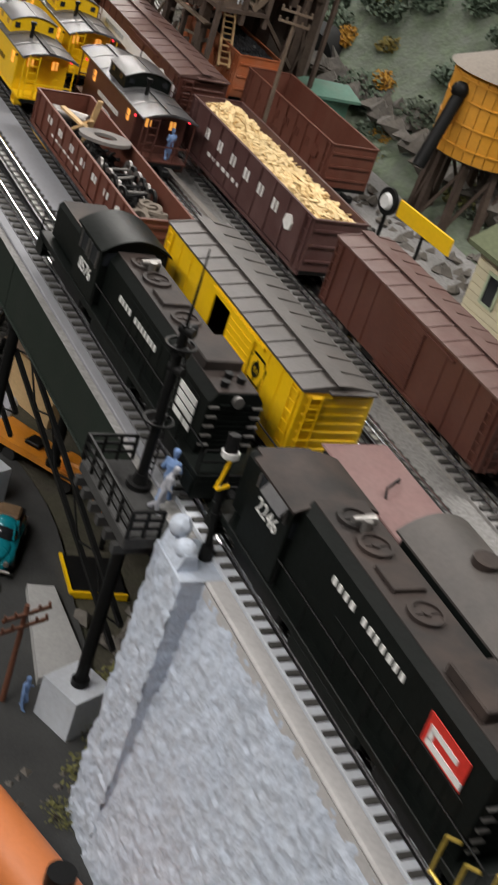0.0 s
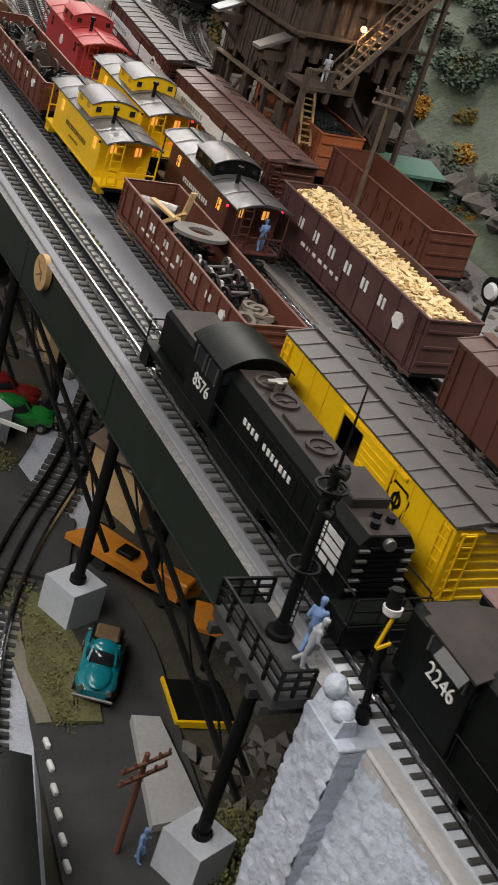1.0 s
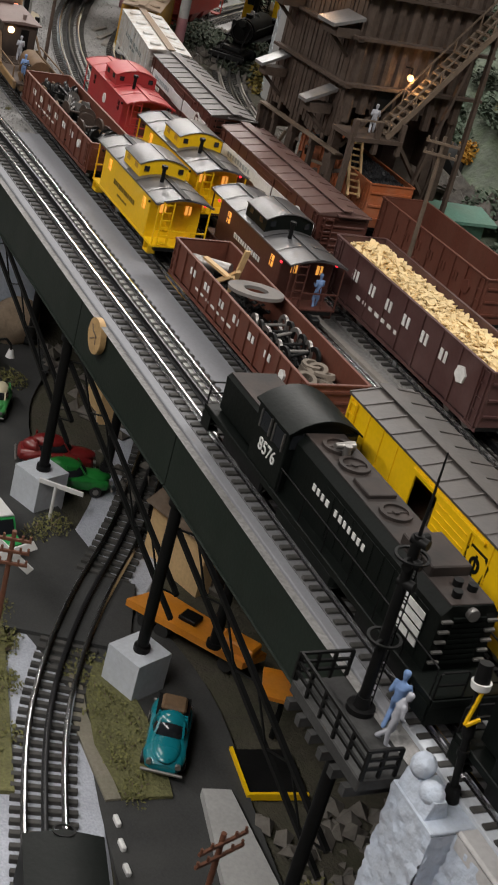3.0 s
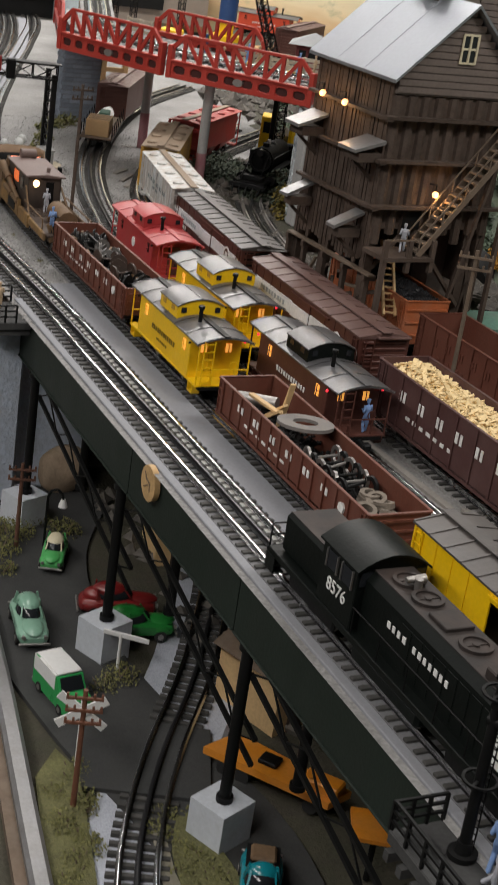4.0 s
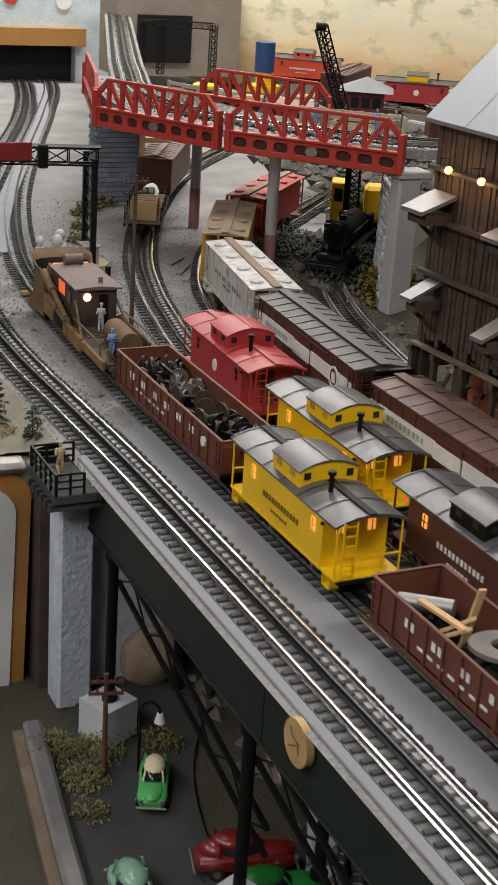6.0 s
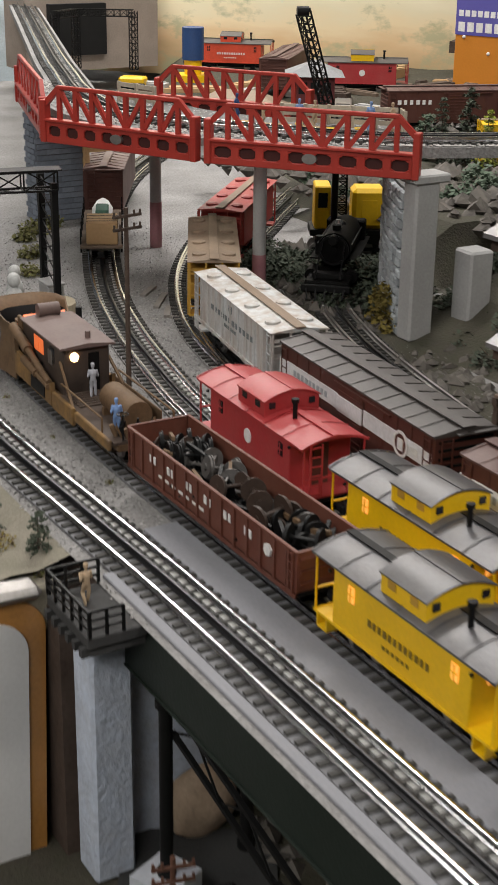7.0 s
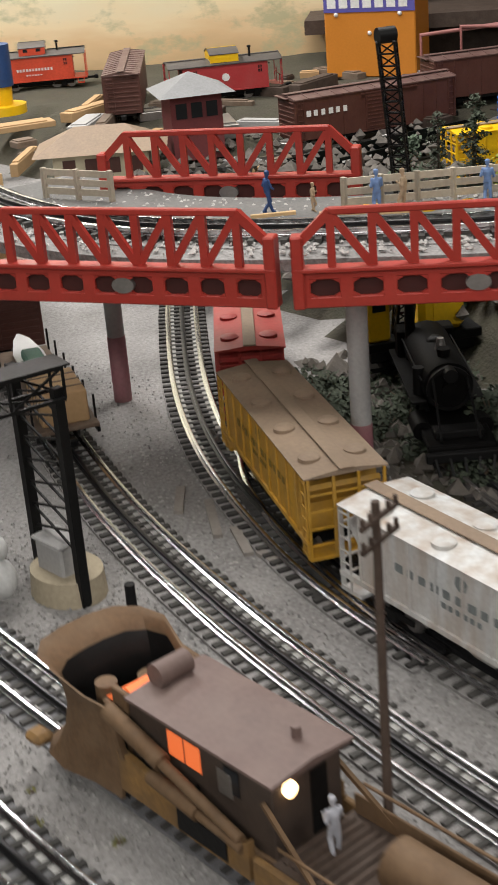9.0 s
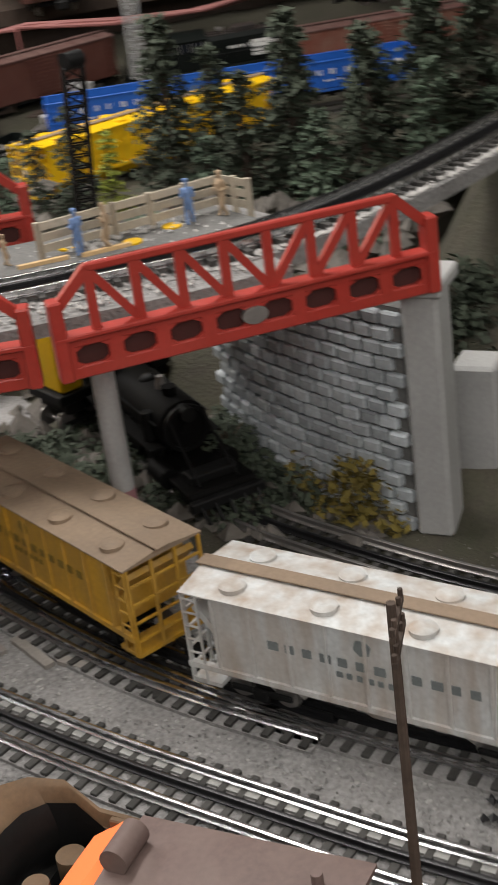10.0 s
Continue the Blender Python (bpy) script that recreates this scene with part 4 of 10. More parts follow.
def bridge_span(p, q, bottom, group):
    """One red toy-like span: pierced girder below, truss with slanting bars above."""
    p, q = Vector((*p, 0)), Vector((*q, 0))
    L = (q - p).length
    root = thing("bridge_span", "bright red pierced girder bridge span with an oval plaque", "bridge", group)
    h1, h2 = 0.030, 0.076
    t = 0.004
    # pierced girder: bands above and below the holes and posts between them
    part("lower_band", B().box(0.004, L - 0.004, -t, t, 0, 0.0088, 0.001), BRIDGE_RED, root)
    part("upper_band", B().box(0.004, L - 0.004, -t, t, 0.0222, h1, 0.001).box(0.0, L, -t * 1.8, t * 1.8, h1 - 0.002, h1 + 0.0015, 0.0008), BRIDGE_RED, root)
    # Darker red on the recessed web paints in the shade within the holes.
    part("web", B().box(0.004, L - 0.004, -0.0006, 0.0016, 0.006, 0.025), bpy.data.materials.get("shaded_web_red") or surface("shaded_web_red", (0.045, 0.008, 0.006), 0.8), root, "recessed web in darker red for the shade in the holes")
    n = 8
    for i in range(n + 1):
        x = 0.008 + (L - 0.016) * i / n
        b = B().box(x - 0.0052, x + 0.0052, -t, t, 0.007, 0.024, 0.0008)
        if i < n:
            xm = x + (L - 0.016) / n / 2
            w = (L - 0.016) / n / 2
            for sx in (-1, 1):
                for z0, z1 in ((0.0085, 0.0135), (0.0225, 0.0175)):
                    b.add([(xm + sx * w * 0.86, -t * 0.9, z0), (xm + sx * w * 0.35, -t * 0.9, z0), (xm + sx * w * 0.86, -t * 0.9, z1), (xm + sx * w * 0.86, -0.0003, z0), (xm + sx * w * 0.35, -0.0003, z0), (xm + sx * w * 0.86, -0.0003, z1)], [(0, 1, 2), (3, 5, 4), (0, 3, 4, 1), (1, 4, 5, 2), (2, 5, 3, 0)])
        part("stiffener", b, BRIDGE_RED, root)
    for x in (0.0, L - 0.009):
        part("end_post", B().box(x, x + 0.009, -0.007, 0.007, 0, 0.056, 0.0012), BRIDGE_RED, root)
    # truss
    part("top_chord", B().box(0.028, L - 0.028, -0.003, 0.003, h2 - 0.0055, h2, 0.001), BRIDGE_RED, root)
    for a, c in (((0.006, 0.050), (0.030, h2 - 0.003)), ((L - 0.006, 0.050), (L - 0.030, h2 - 0.003))):
        part("end_brace", B().stick((a[0], 0, a[1]), (c[0], 0, c[1]), 0.006, 0.007), BRIDGE_RED, root)
    k = 8
    for i in range(k):
        xa = 0.030 + (L - 0.060) * i / (k - 1)
        part("truss_post", B().box(xa - 0.0030, xa + 0.0030, -0.0026, 0.0026, h1, h2 - 0.005), BRIDGE_RED, root)
        if i < k - 1:
            xb = 0.030 + (L - 0.060) * (i + 1) / (k - 1)
            up = i < (k - 1) / 2
            part("diagonal", B().stick((xa if up else xb, 0, h2 - 0.004), (xb if up else xa, 0, h1), 0.0046, 0.0056), BRIDGE_RED, root)
    b = B().cyl((L / 2, -t - 0.0012, 0.0155), (L / 2, t, 0.0155), 0.0062, n=28)
    b.v = [(L / 2 + (x - L / 2) * 1.5, y, z) for x, y, z in b.v]
    part("plaque", b, STEEL_DULL, root, "oval grey maker's plaque")
    d = q - p
    root.matrix_world = Matrix.Translation((p.x, p.y, bottom)) @ Matrix.Rotation(math.atan2(d.y, d.x), 4, "Z")
    return root


def viaduct():
    g = "red bridge spans"
    bridge_span((0.381, 1.050), (0.560, 0.842), 0.193, g)
    bridge_span((0.258, 1.282), (0.376, 1.060), 0.193, g)
    bridge_span((0.362, 1.640), (0.266, 1.296), 0.193, g)
    back = bridge_span((0.497, 1.425), (0.640, 1.212), 0.193, g)
    tagged(back, "dull red truss span on the far side of the viaduct")
    root = thing("viaduct", "grey viaduct deck with a curved track and a footway", "viaduct", kind="structure")
    part("deck", sweep(VIA, [(-0.036, -0.0105), (-0.036, -0.024), (0.036, -0.024), (0.036, -0.0105)], 0.0, None, 0.03), YARD, root)
    part("footway_slab", sweep(VIA, [(0.036, -0.0115), (0.036, -0.024), (0.122, -0.024), (0.122, -0.0115)], 0.68, 1.35, 0.03), YARD, root)
    part("ledge", sweep(VIA, [(-0.066, -0.0115), (-0.066, -0.022), (-0.036, -0.022), (-0.036, -0.0115)], 0.74, 1.55, 0.03), YARD, root)
    part("roadway", sweep(VIA, [(0.034, -0.012), (0.034, -0.0085), (0.122, -0.0085), (0.122, -0.012)], 0.70, 1.33, 0.03), DARK_GRIT, root, "gritty grey footway")
    rnd = random.Random(44)
    gr = B()
    for _ in range(1500):
        s = rnd.uniform(0.45, 1.5)
        p, d = VIA.at(s)
        q = p + Vector((d.y, -d.x, 0)) * (rnd.uniform(0.034, 0.118) if 0.72 < s < 1.31 and rnd.random() < 0.4 else rnd.uniform(-0.060 if s > 0.76 else -0.034, -0.024))
        gr.lump((q.x, q.y, p.z - 0.0090), rnd.uniform(0.001, 0.0032), rnd, 0.7)
    tagged(part("grit", gr, CHIPS, root, "loose pale grit on the deck", smooth=False), kind="stuff")
    # columns
    for x, y in ((0.476, 1.075), (0.498, 1.432)):
        c = part("column", B().cyl((x, y, DECK), (x, y, 0.200), 0.0090, n=18).box(x - 0.02, x + 0.02, y - 0.02, y + 0.02, 0.186, 0.200, 0.002), CONCRETE, root, "round grey column")
        # Thin dull plum sleeve round the lower part of the column.
        part("plum_foot", B().cyl((x, y, DECK), (x, y, 0.060), 0.0094, n=18), surface("dull_plum_tone", (0.27, 0.11, 0.13), 0.7, var=0.2, dust=0.3) if "dull_plum_tone" not in bpy.data.materials else bpy.data.materials["dull_plum_tone"], c, "dull plum lower part")
    # great pier
    pier = thing("bridge_pier", "pale cracked concrete pier with a curved stone wing wall", "pier", kind="structure")
    part("shaft", B().box(0.558, 0.594, 0.843, 0.871, DECK, 0.19, 0.003), CONCRETE, pier)
    part("cap", B().box(0.554, 0.606, 0.839, 0.876, 0.187, 0.198, 0.002), CONCRETE, pier)
    part("buttress", B().box(0.632, 0.668, 0.822, 0.858, DECK, 0.10, 0.003), CONCRETE, pier)
    wing = Path([(0.566, 0.874), (0.585, 0.92), (0.615, 0.98), (0.65, 1.035), (0.69, 1.08)], z=DECK)
    rnd = random.Random(5)
    rows, s = 15, 0
    me = B().box(-0.0084, 0.0084, -0.004, 0.004, -0.0053, 0.0053, 0.0016).mesh("stone", False)
    STONE = surface("blue_grey_wall_stone", (0.38, 0.41, 0.43), 0.85, var=0.3, random_tone=0.24, bump=0.8)
    me.materials.append(STONE)
    part("wing_core", sweep(wing, [(0.0005, 0), (0.012, 0), (0.012, 0.186), (0.0005, 0.186)]), DARK_GRIT, pier)
    for r in range(rows):
        k = int(wing.length / 0.0185)
        for i in range(k):
            p, d = wing.at((i + (0.5 if r % 2 else 0.0) + 0.4) * 0.0185)
            ob = new("stone", me)
            ob.parent = pier
            side = Vector((d.y, -d.x, 0))
            ob.matrix_local = Matrix.Translation(p - side * (0.0002 + rnd.uniform(0, 0.0022)) + Vector((0, 0, 0.0064 + r * 0.0122))) @ Matrix.Rotation(math.atan2(d.y, d.x) + rnd.uniform(-0.07, 0.07), 4, "Z") @ Matrix.Rotation(rnd.uniform(-0.09, 0.09), 4, "X")
    # fence along the footway
    fence = thing("fence", "weathered pale board fence along the viaduct footway", "fence")
    rails = [((0.446, 1.447), (0.470, 1.375)), ((0.556, 1.157), (0.680, 1.055)), ((0.680, 1.055), (0.666, 1.024))]
    FENCE = surface("weathered_fence_board", (0.42, 0.37, 0.29), 0.8, var=0.2, random_tone=0.12)
    for a, c in rails:
        a, c = Vector((*a, 0.213)), Vector((*c, 0.213))
        n = max(2, int((c - a).length / 0.03))
        for i in range(n + 1):
            p = a.lerp(c, i / n)
            part("post", B().box(p.x - 0.0022, p.x + 0.0022, p.y - 0.0022, p.y + 0.0022, 0.205, 0.243), FENCE, fence)
        for z in (0.008, 0.017, 0.026):
            part("board", B().stick(a + Vector((0, 0, z)), c + Vector((0, 0, z)), 0.0018, 0.0062), FENCE, fence)


def tipple():
    """Dark timber coal tipple: ribbed walls, tin gable roof, chutes, walkways and stair on trestle legs."""
    root = thing("coal_tipple", "tall dark timber coal tipple with a tin gable roof", "building")
    W, D = 0.175, 0.172  # along the front, and back
    zb, ze, zr = 0.080, 0.345, 0.432
    zf = 0.160
    part("front_wall", B().box(0, W, 0, 0.006, zf, ze), WOOD_DARK, root)
    part("left_wall", B().box(0, 0.006, 0.006, D, 0.128, ze), WOOD_DARK, root)
    part("right_wall", B().box(W - 0.006, W, 0.006, D, zb, ze), WOOD_DARK, root)
    part("back_wall", B().box(0.006, W - 0.006, D - 0.006, D, zb, ze), WOOD_DARK, root)
    part("floor", B().box(0.006, W - 0.006, 0.006, D - 0.006, zf, zf + 0.006), WOOD_DARK, root)
    for i in range(9):
        x = 0.006 + (W - 0.012) * i / 8
        part("batten", B().prism([(x - 0.0065, 0.0), (x - 0.0050, -0.0045), (x, -0.0065), (x + 0.0050, -0.0045), (x + 0.0065, 0.0)], "z", zf - 0.006 - 0.012 * (i % 3 == 0), ze - 0.022), WOOD_DARK, root)
    rnd = random.Random(12)
    for i in range(24):
        y = 0.003 + (D - 0.006) * i / 23
        part("plank", B().box(-0.0022 - rnd.uniform(0, 0.0018), 0.0, y - 0.0030, y + 0.0030, 0.122 - rnd.uniform(0, 0.014), ze - 0.004), WOOD_DARK, root)
    # clapboard gable and window
    gable = [(0, ze - 0.02), (W, ze - 0.02), (W, ze), (W / 2, zr - 0.006), (0, ze)]
    part("gable", B().prism(gable, "y", -0.004, 0.006), SIDING, root, "grey-brown clapboard gable")
    part("back_gable", B().prism(gable, "y", D - 0.006, D), SIDING, root)
    for i in range(12):
        z = ze - 0.018 + i * 0.0085
        half = W / 2 * min(1.0, (zr - z - 0.004) / (zr - ze))
        if half > 0.006:
            part("clapboard", B().box(W / 2 - half, W / 2 + half, -0.0056, -0.004, z, z + 0.0072), SIDING, root)
    wx, wz = 0.091, 0.383
    part("window", B().box(wx - 0.010, wx + 0.010, -0.0068, -0.0052, wz - 0.016, wz + 0.016), DARK_GLASS, root, "dark sash window with a cream frame")
    wf = B()
    for u in (-0.011, 0, 0.011):
        wf.box(wx + u - 0.0013, wx + u + 0.0013, -0.0085, -0.0068, wz - 0.017, wz + 0.017)
    for w in (-0.0165, 0, 0.0165):
        wf.box(wx - 0.0122, wx + 0.0122, -0.0082, -0.0066, wz + w - 0.0012, wz + w + 0.0012)
    part("window_frame", wf, CREAM, root, "cream window frame")
    # roof
    over, t = 0.014, 0.004
    for sx in (0, 1):
        pts = [(W / 2, zr), (W / 2, zr + t), (-over, ze - 0.006 + t), (-over, ze - 0.006)]
        if sx:
            pts = [(W - u, w) for u, w in pts]
        part("roof", B().prism(pts, "y", -0.018, D + 0.012), TIN, root, "grey tin roof slope")
        for y in (0.055, 0.118):
            a, c = ((W / 2, y, zr + t), (-over, y, ze - 0.006 + t))
            if sx:
                a, c = (W - a[0], y, a[2]), (W - c[0], y, c[2])
            part("roof_seam", B().stick(a, c, 0.0008, 0.0007), TIN, root)
    # raised monitor on the ridge
    mz = zr - 0.004
    part("monitor", B().box(W / 2 - 0.008, W / 2 + 0.055, 0.058, 0.108, mz - 0.035, mz + 0.014), SIDING, root)
    part("monitor_roof", B().prism([(W / 2 - 0.018, mz + 0.010), (W / 2 + 0.062, mz + 0.028), (W / 2 + 0.062, mz + 0.031), (W / 2 - 0.018, mz + 0.013)], "y", 0.048, 0.116), CHUTE_TIN, root, "dull grey tin monitor roof")
    part("tower", B().box(W - 0.03, W + 0.05, 0.06, 0.19, DECK, 0.50), SIDING, root, "clapboard head house")
    for i in range(28):
        part("clapboard", B().box(W - 0.031, W + 0.051, 0.057, 0.06, 0.29 + i * 0.0075, 0.2965 + i * 0.0075), SIDING, root)
    # horizontal walkway beams
    for z in (0.296, 0.244, 0.188):
        part("beam", B().box(-0.016, W + 0.02, -0.016, -0.006, z, z + 0.0038), WOOD_DARK, root)
        part("beam", B().box(-0.014, -0.006, -0.016, D, z - 0.002, z + 0.0018), WOOD_DARK, root)
    # legs and braces
    for x in (0.004, 0.150, W - 0.004):
        for y in (0.004, 0.1, D - 0.004):
            part("leg", B().box(x - 0.006, x + 0.006, y - 0.006, y + 0.006, DECK, zf if x > 0.01 or y < 0.01 else 0.130), WOOD_DARK, root)
    part("brace", B().stick((0.150, 0.0, 0.02), (0.172, 0.0, 0.155), 0.004, 0.006).stick((0.172, 0.0, 0.02), (0.150, 0.0, 0.155), 0.004, 0.006), WOOD_DARK, root)
    part("brace", B().stick((0.010, 0.0, 0.110), (0.050, 0.0, 0.158), 0.004, 0.005), WOOD_DARK, root)
    for x in (0.0, W):
        part("brace", B().stick((x, 0, 0.0), (x, 0.1, zb), 0.005, 0.006).stick((x, 0.1, 0.0), (x, D, zb), 0.005, 0.006), WOOD_DARK, root)
    # chutes on the left face
    for y, z, dz, cw in ((0.148, 0.258, 0.015, 0.020), (0.014, 0.257, 0.012, 0.022), (0.143, 0.168, 0.018, 0.011), (0.022, 0.160, 0.018, 0.011)):
        part("chute", B().add([(-0.005, y - cw, z + dz), (-0.005, y + cw, z + dz), (-0.046, y + cw * 0.9, z), (-0.046, y - cw * 0.9, z), (-0.005, y - cw, z + dz - 0.004), (-0.005, y + cw, z + dz - 0.004), (-0.046, y + cw * 0.9, z - 0.004), (-0.046, y - cw * 0.9, z - 0.004)], [(0, 1, 2, 3), (4, 7, 6, 5), (0, 4, 5, 1), (1, 5, 6, 2), (2, 6, 7, 3), (3, 7, 4, 0)]), CHUTE_TIN, root, "grey tin chute hood")
        part("chute_box", B().box(-0.038, -0.006, y - cw * 0.8, y + cw * 0.8, z - 0.015, z - 0.004), WOOD_DARK, root)
        part("chute_bracket", B().stick((-0.034, y, z - 0.015), (-0.004, y, z - 0.040), 0.003, 0.004), WOOD_DARK, root)
    # stair on the right
    a, c = Vector((0.040, -0.036, 0.140)), Vector((0.180, -0.034, 0.310))
    for i in range(18):
        p = a.lerp(c, (i + 0.5) / 18)
        part("stair_tread", B().box(p.x - 0.006, p.x + 0.006, p.y - 0.013, p.y + 0.013, p.z - 0.0012, p.z + 0.0012), WOOD_MID, root)
    for dy in (-0.014, 0.014):
        o = Vector((0, dy, 0))
        part("stringer", B().stick(a + o, c + o, 0.0025, 0.007), WOOD_MID, root)
        part("handrail", B().stick(a + o + Vector((0, 0, 0.022)), c + o + Vector((0, 0, 0.022)), 0.0018, 0.0018), WOOD_MID, root)
        for i in range(6):
            p = a.lerp(c, i / 5) + o
            part("baluster", B().stick(p, p + Vector((0, 0, 0.022)), 0.0016, 0.0016), WOOD_MID, root)
    part("landing", B().box(-0.012, 0.062, -0.056, -0.006, 0.134, 0.139), WOOD_DARK, root)
    for x in (-0.010, 0.025, 0.060):
        part("landing_post", B().box(x - 0.003, x + 0.003, -0.055, -0.049, DECK if x < 0.0 else 0.120, 0.160), WOOD_DARK, root)
    part("landing_strut", B().stick((0.060, -0.050, 0.134), (0.150, -0.004, 0.060), 0.004, 0.005), WOOD_DARK, root)
    part("landing_rail", B().stick((-0.012, -0.053, 0.160), (0.030, -0.053, 0.160), 0.0022, 0.0022), WOOD_MID, root)
    part("doorway", B().box(0.040, 0.066, -0.0068, -0.0064, 0.162, 0.186), IRON, root, "dark doorway")
    part("brace", B().stick((0.110, -0.034, 0.080), (0.150, -0.034, 0.270), 0.004, 0.005), WOOD_DARK, root)
    part("brace", B().stick((0.170, -0.034, DECK), (0.172, -0.034, 0.300), 0.005, 0.006), WOOD_DARK, root)
    rnd = random.Random(19)
    for i in range(30):
        x, y, z = rnd.uniform(-0.010, 0.004), rnd.uniform(-0.02, D), rnd.uniform(0.01, 0.10)
        part("trestle_timber", B().stick((x, y, z), (x + rnd.uniform(-0.004, 0.02), y + rnd.uniform(-0.03, 0.03), z + rnd.uniform(-0.03, 0.03)), rnd.uniform(0.003, 0.005), rnd.uniform(0.003, 0.006)), WOOD_MID if i % 4 == 0 else WOOD_DARK, root)
    for y in (-0.02, 0.03, 0.08, 0.13, 0.17):
        part("trestle_post", B().box(-0.012, -0.006, y - 0.003, y + 0.003, DECK, 0.105), WOOD_DARK, root)
        part("trestle_cap", B().box(-0.014, 0.004, y - 0.003, y + 0.003, 0.100, 0.107), WOOD_DARK, root)
    part("walk_plank", B().box(-0.013, -0.004, -0.03, D, 0.1075, 0.110), WOOD_MID, root)
    # lamps with tin shades
    for x, y, z in ((0.072, -0.020, 0.209), (-0.015, 0.081, 0.297), (-0.015, 0.135, 0.298)):
        lp = part("lamp", B().ball((x, y, z), 0.0042), LAMP_WARM, root, "small glowing bulb")
        part("lamp_arm", B().tube([(x, y + 0.014, z + 0.010), (x, y, z + 0.012), (x, y, z + 0.004)], 0.001), IRON, root)
    m = Matrix.Translation((0.334, 0.209, 0)) @ Matrix.Rotation(radians(4), 4, "Z")
    root.matrix_world = m
    for x, y, z, w in ((0.072, -0.028, 0.206, 0.045), (-0.023, 0.081, 0.294, 0.035), (-0.023, 0.135, 0.295, 0.035)):
        p = m @ Vector((x, y, z))
        glow_lamp(*p, w)
    return root


def backdrop():
    a, c = Vector((1.05, 3.42, 0)), Vector((2.05, 2.36, 0))
    L = (c - a).length
    ob = solid("backdrop", B().box(0, L, 0, 0.02, 0.02, 1.0), MURAL, "painted cream and ochre landscape backdrop board", "backdrop", kind="structure")
    ob.matrix_world = Matrix.Translation(a) @ Matrix.Rotation(math.atan2((c - a).y, (c - a).x), 4, "Z")
    solid("backdrop_hill", B().box(1.02, 1.05, -2.3, 0.78, -0.05, 1.1), FOREST, "painted grey-green wooded hillside backdrop", "backdrop", kind="structure")
    solid("backdrop_far", B().box(-0.6, 1.6, 5.0, 5.04, -0.05, 1.0), WALL_PAINT, "plain dark wall behind the layout", "backdrop", kind="structure")


room()
ground()
girder_bridge()
abutments()
valley()
framed_panel()
viaduct()
tipple()
backdrop()


# ---- rolling stock: local y runs along the car, z = 0 is the rail top ----
def bogie(parent, y, wb=0.034):
    t = part("truck", B().box(-0.0225, -0.0195, y - wb / 2 - 0.006, y + wb / 2 + 0.006, 0.0065, 0.0115, 0.0012).box(0.0195, 0.0225, y - wb / 2 - 0.006, y + wb / 2 + 0.006, 0.0065, 0.0115, 0.0012).box(-0.021, 0.021, y - 0.005, y + 0.005, 0.007, 0.015, 0.001).box(-0.0235, -0.0185, y - 0.006, y + 0.006, 0.003, 0.0125, 0.001).box(0.0185, 0.0235, y - 0.006, y + 0.006, 0.003, 0.0125, 0.001), IRON, parent, "black truck frame")
    for dy in (-wb / 2, wb / 2):
        b = B().cyl((-0.018, y + dy, 0.0085), (0.018, y + dy, 0.0085), 0.0018, n=8)
        for s in (-1, 1):
            b.cyl((s * 0.0155, y + dy, 0.0085), (s * 0.0180, y + dy, 0.0085), 0.0085, n=20)
            b.cyl((s * 0.0145, y + dy, 0.0085), (s * 0.0155, y + dy, 0.0085), 0.0098, n=20)
        part("wheelset", b, STEEL_DULL, t)


def couplers(parent, L):
    for s in (-1, 1):
        y = s * L / 2
        part("coupler", B().box(-0.0025, 0.0025, min(y, y + s * 0.014), max(y, y + s * 0.014), 0.010, 0.0145, 0.0008).box(-0.0055, 0.0045, min(y + s * 0.013, y + s * 0.022), max(y + s * 0.013, y + s * 0.022), 0.0085, 0.017, 0.0015), IRON, parent, "black knuckle coupler")


def lettering(parent, name, n, y0, y1, z, h, x, mat, label="", gaps=()):
    """A line of plain bars in place of a company name, on the near side."""
    b = B()
    w = (y0 - y1) / n
    h = h * 0.85
    for i in range(n):
        if i in gaps:
            continue
        a = y0 - i * w
        b.box(x - 0.0005, x + 0.0002, a - w * (0.50 if i % 3 else 0.60), a, z - h / 2, z + h / 2)
    return tagged(part(name, b, mat, parent, label, smooth=False), kind="stuff")


def ladder(parent, x, y, z0, z1, w, mat, along="y", n=5):
    b = B()
    for i in range(n):
        z = z0 + (z1 - z0) * i / (n - 1)
        if along == "y":
            b.box(x - 0.0016, x - 0.0004, y - w / 2, y + w / 2, z - 0.0006, z + 0.0006)
        else:
            b.box(x - w / 2, x + w / 2, y - 0.0016, y - 0.0004, z - 0.0006, z + 0.0006)
    for s in (-1, 1):
        if along == "y":
            b.box(x - 0.0018, x - 0.0004, y + s * w / 2 - 0.0006, y + s * w / 2 + 0.0006, z0 - 0.003, z1 + 0.003)
        else:
            b.box(x + s * w / 2 - 0.0006, x + s * w / 2 + 0.0006, y - 0.0018, y - 0.0004, z0 - 0.003, z1 + 0.003)
    return part("ladder", b, mat, parent, smooth=False)


def place(root, path, y0, y1):
    m, _ = path.place(y0, y1)
    root.matrix_world = m
    return root


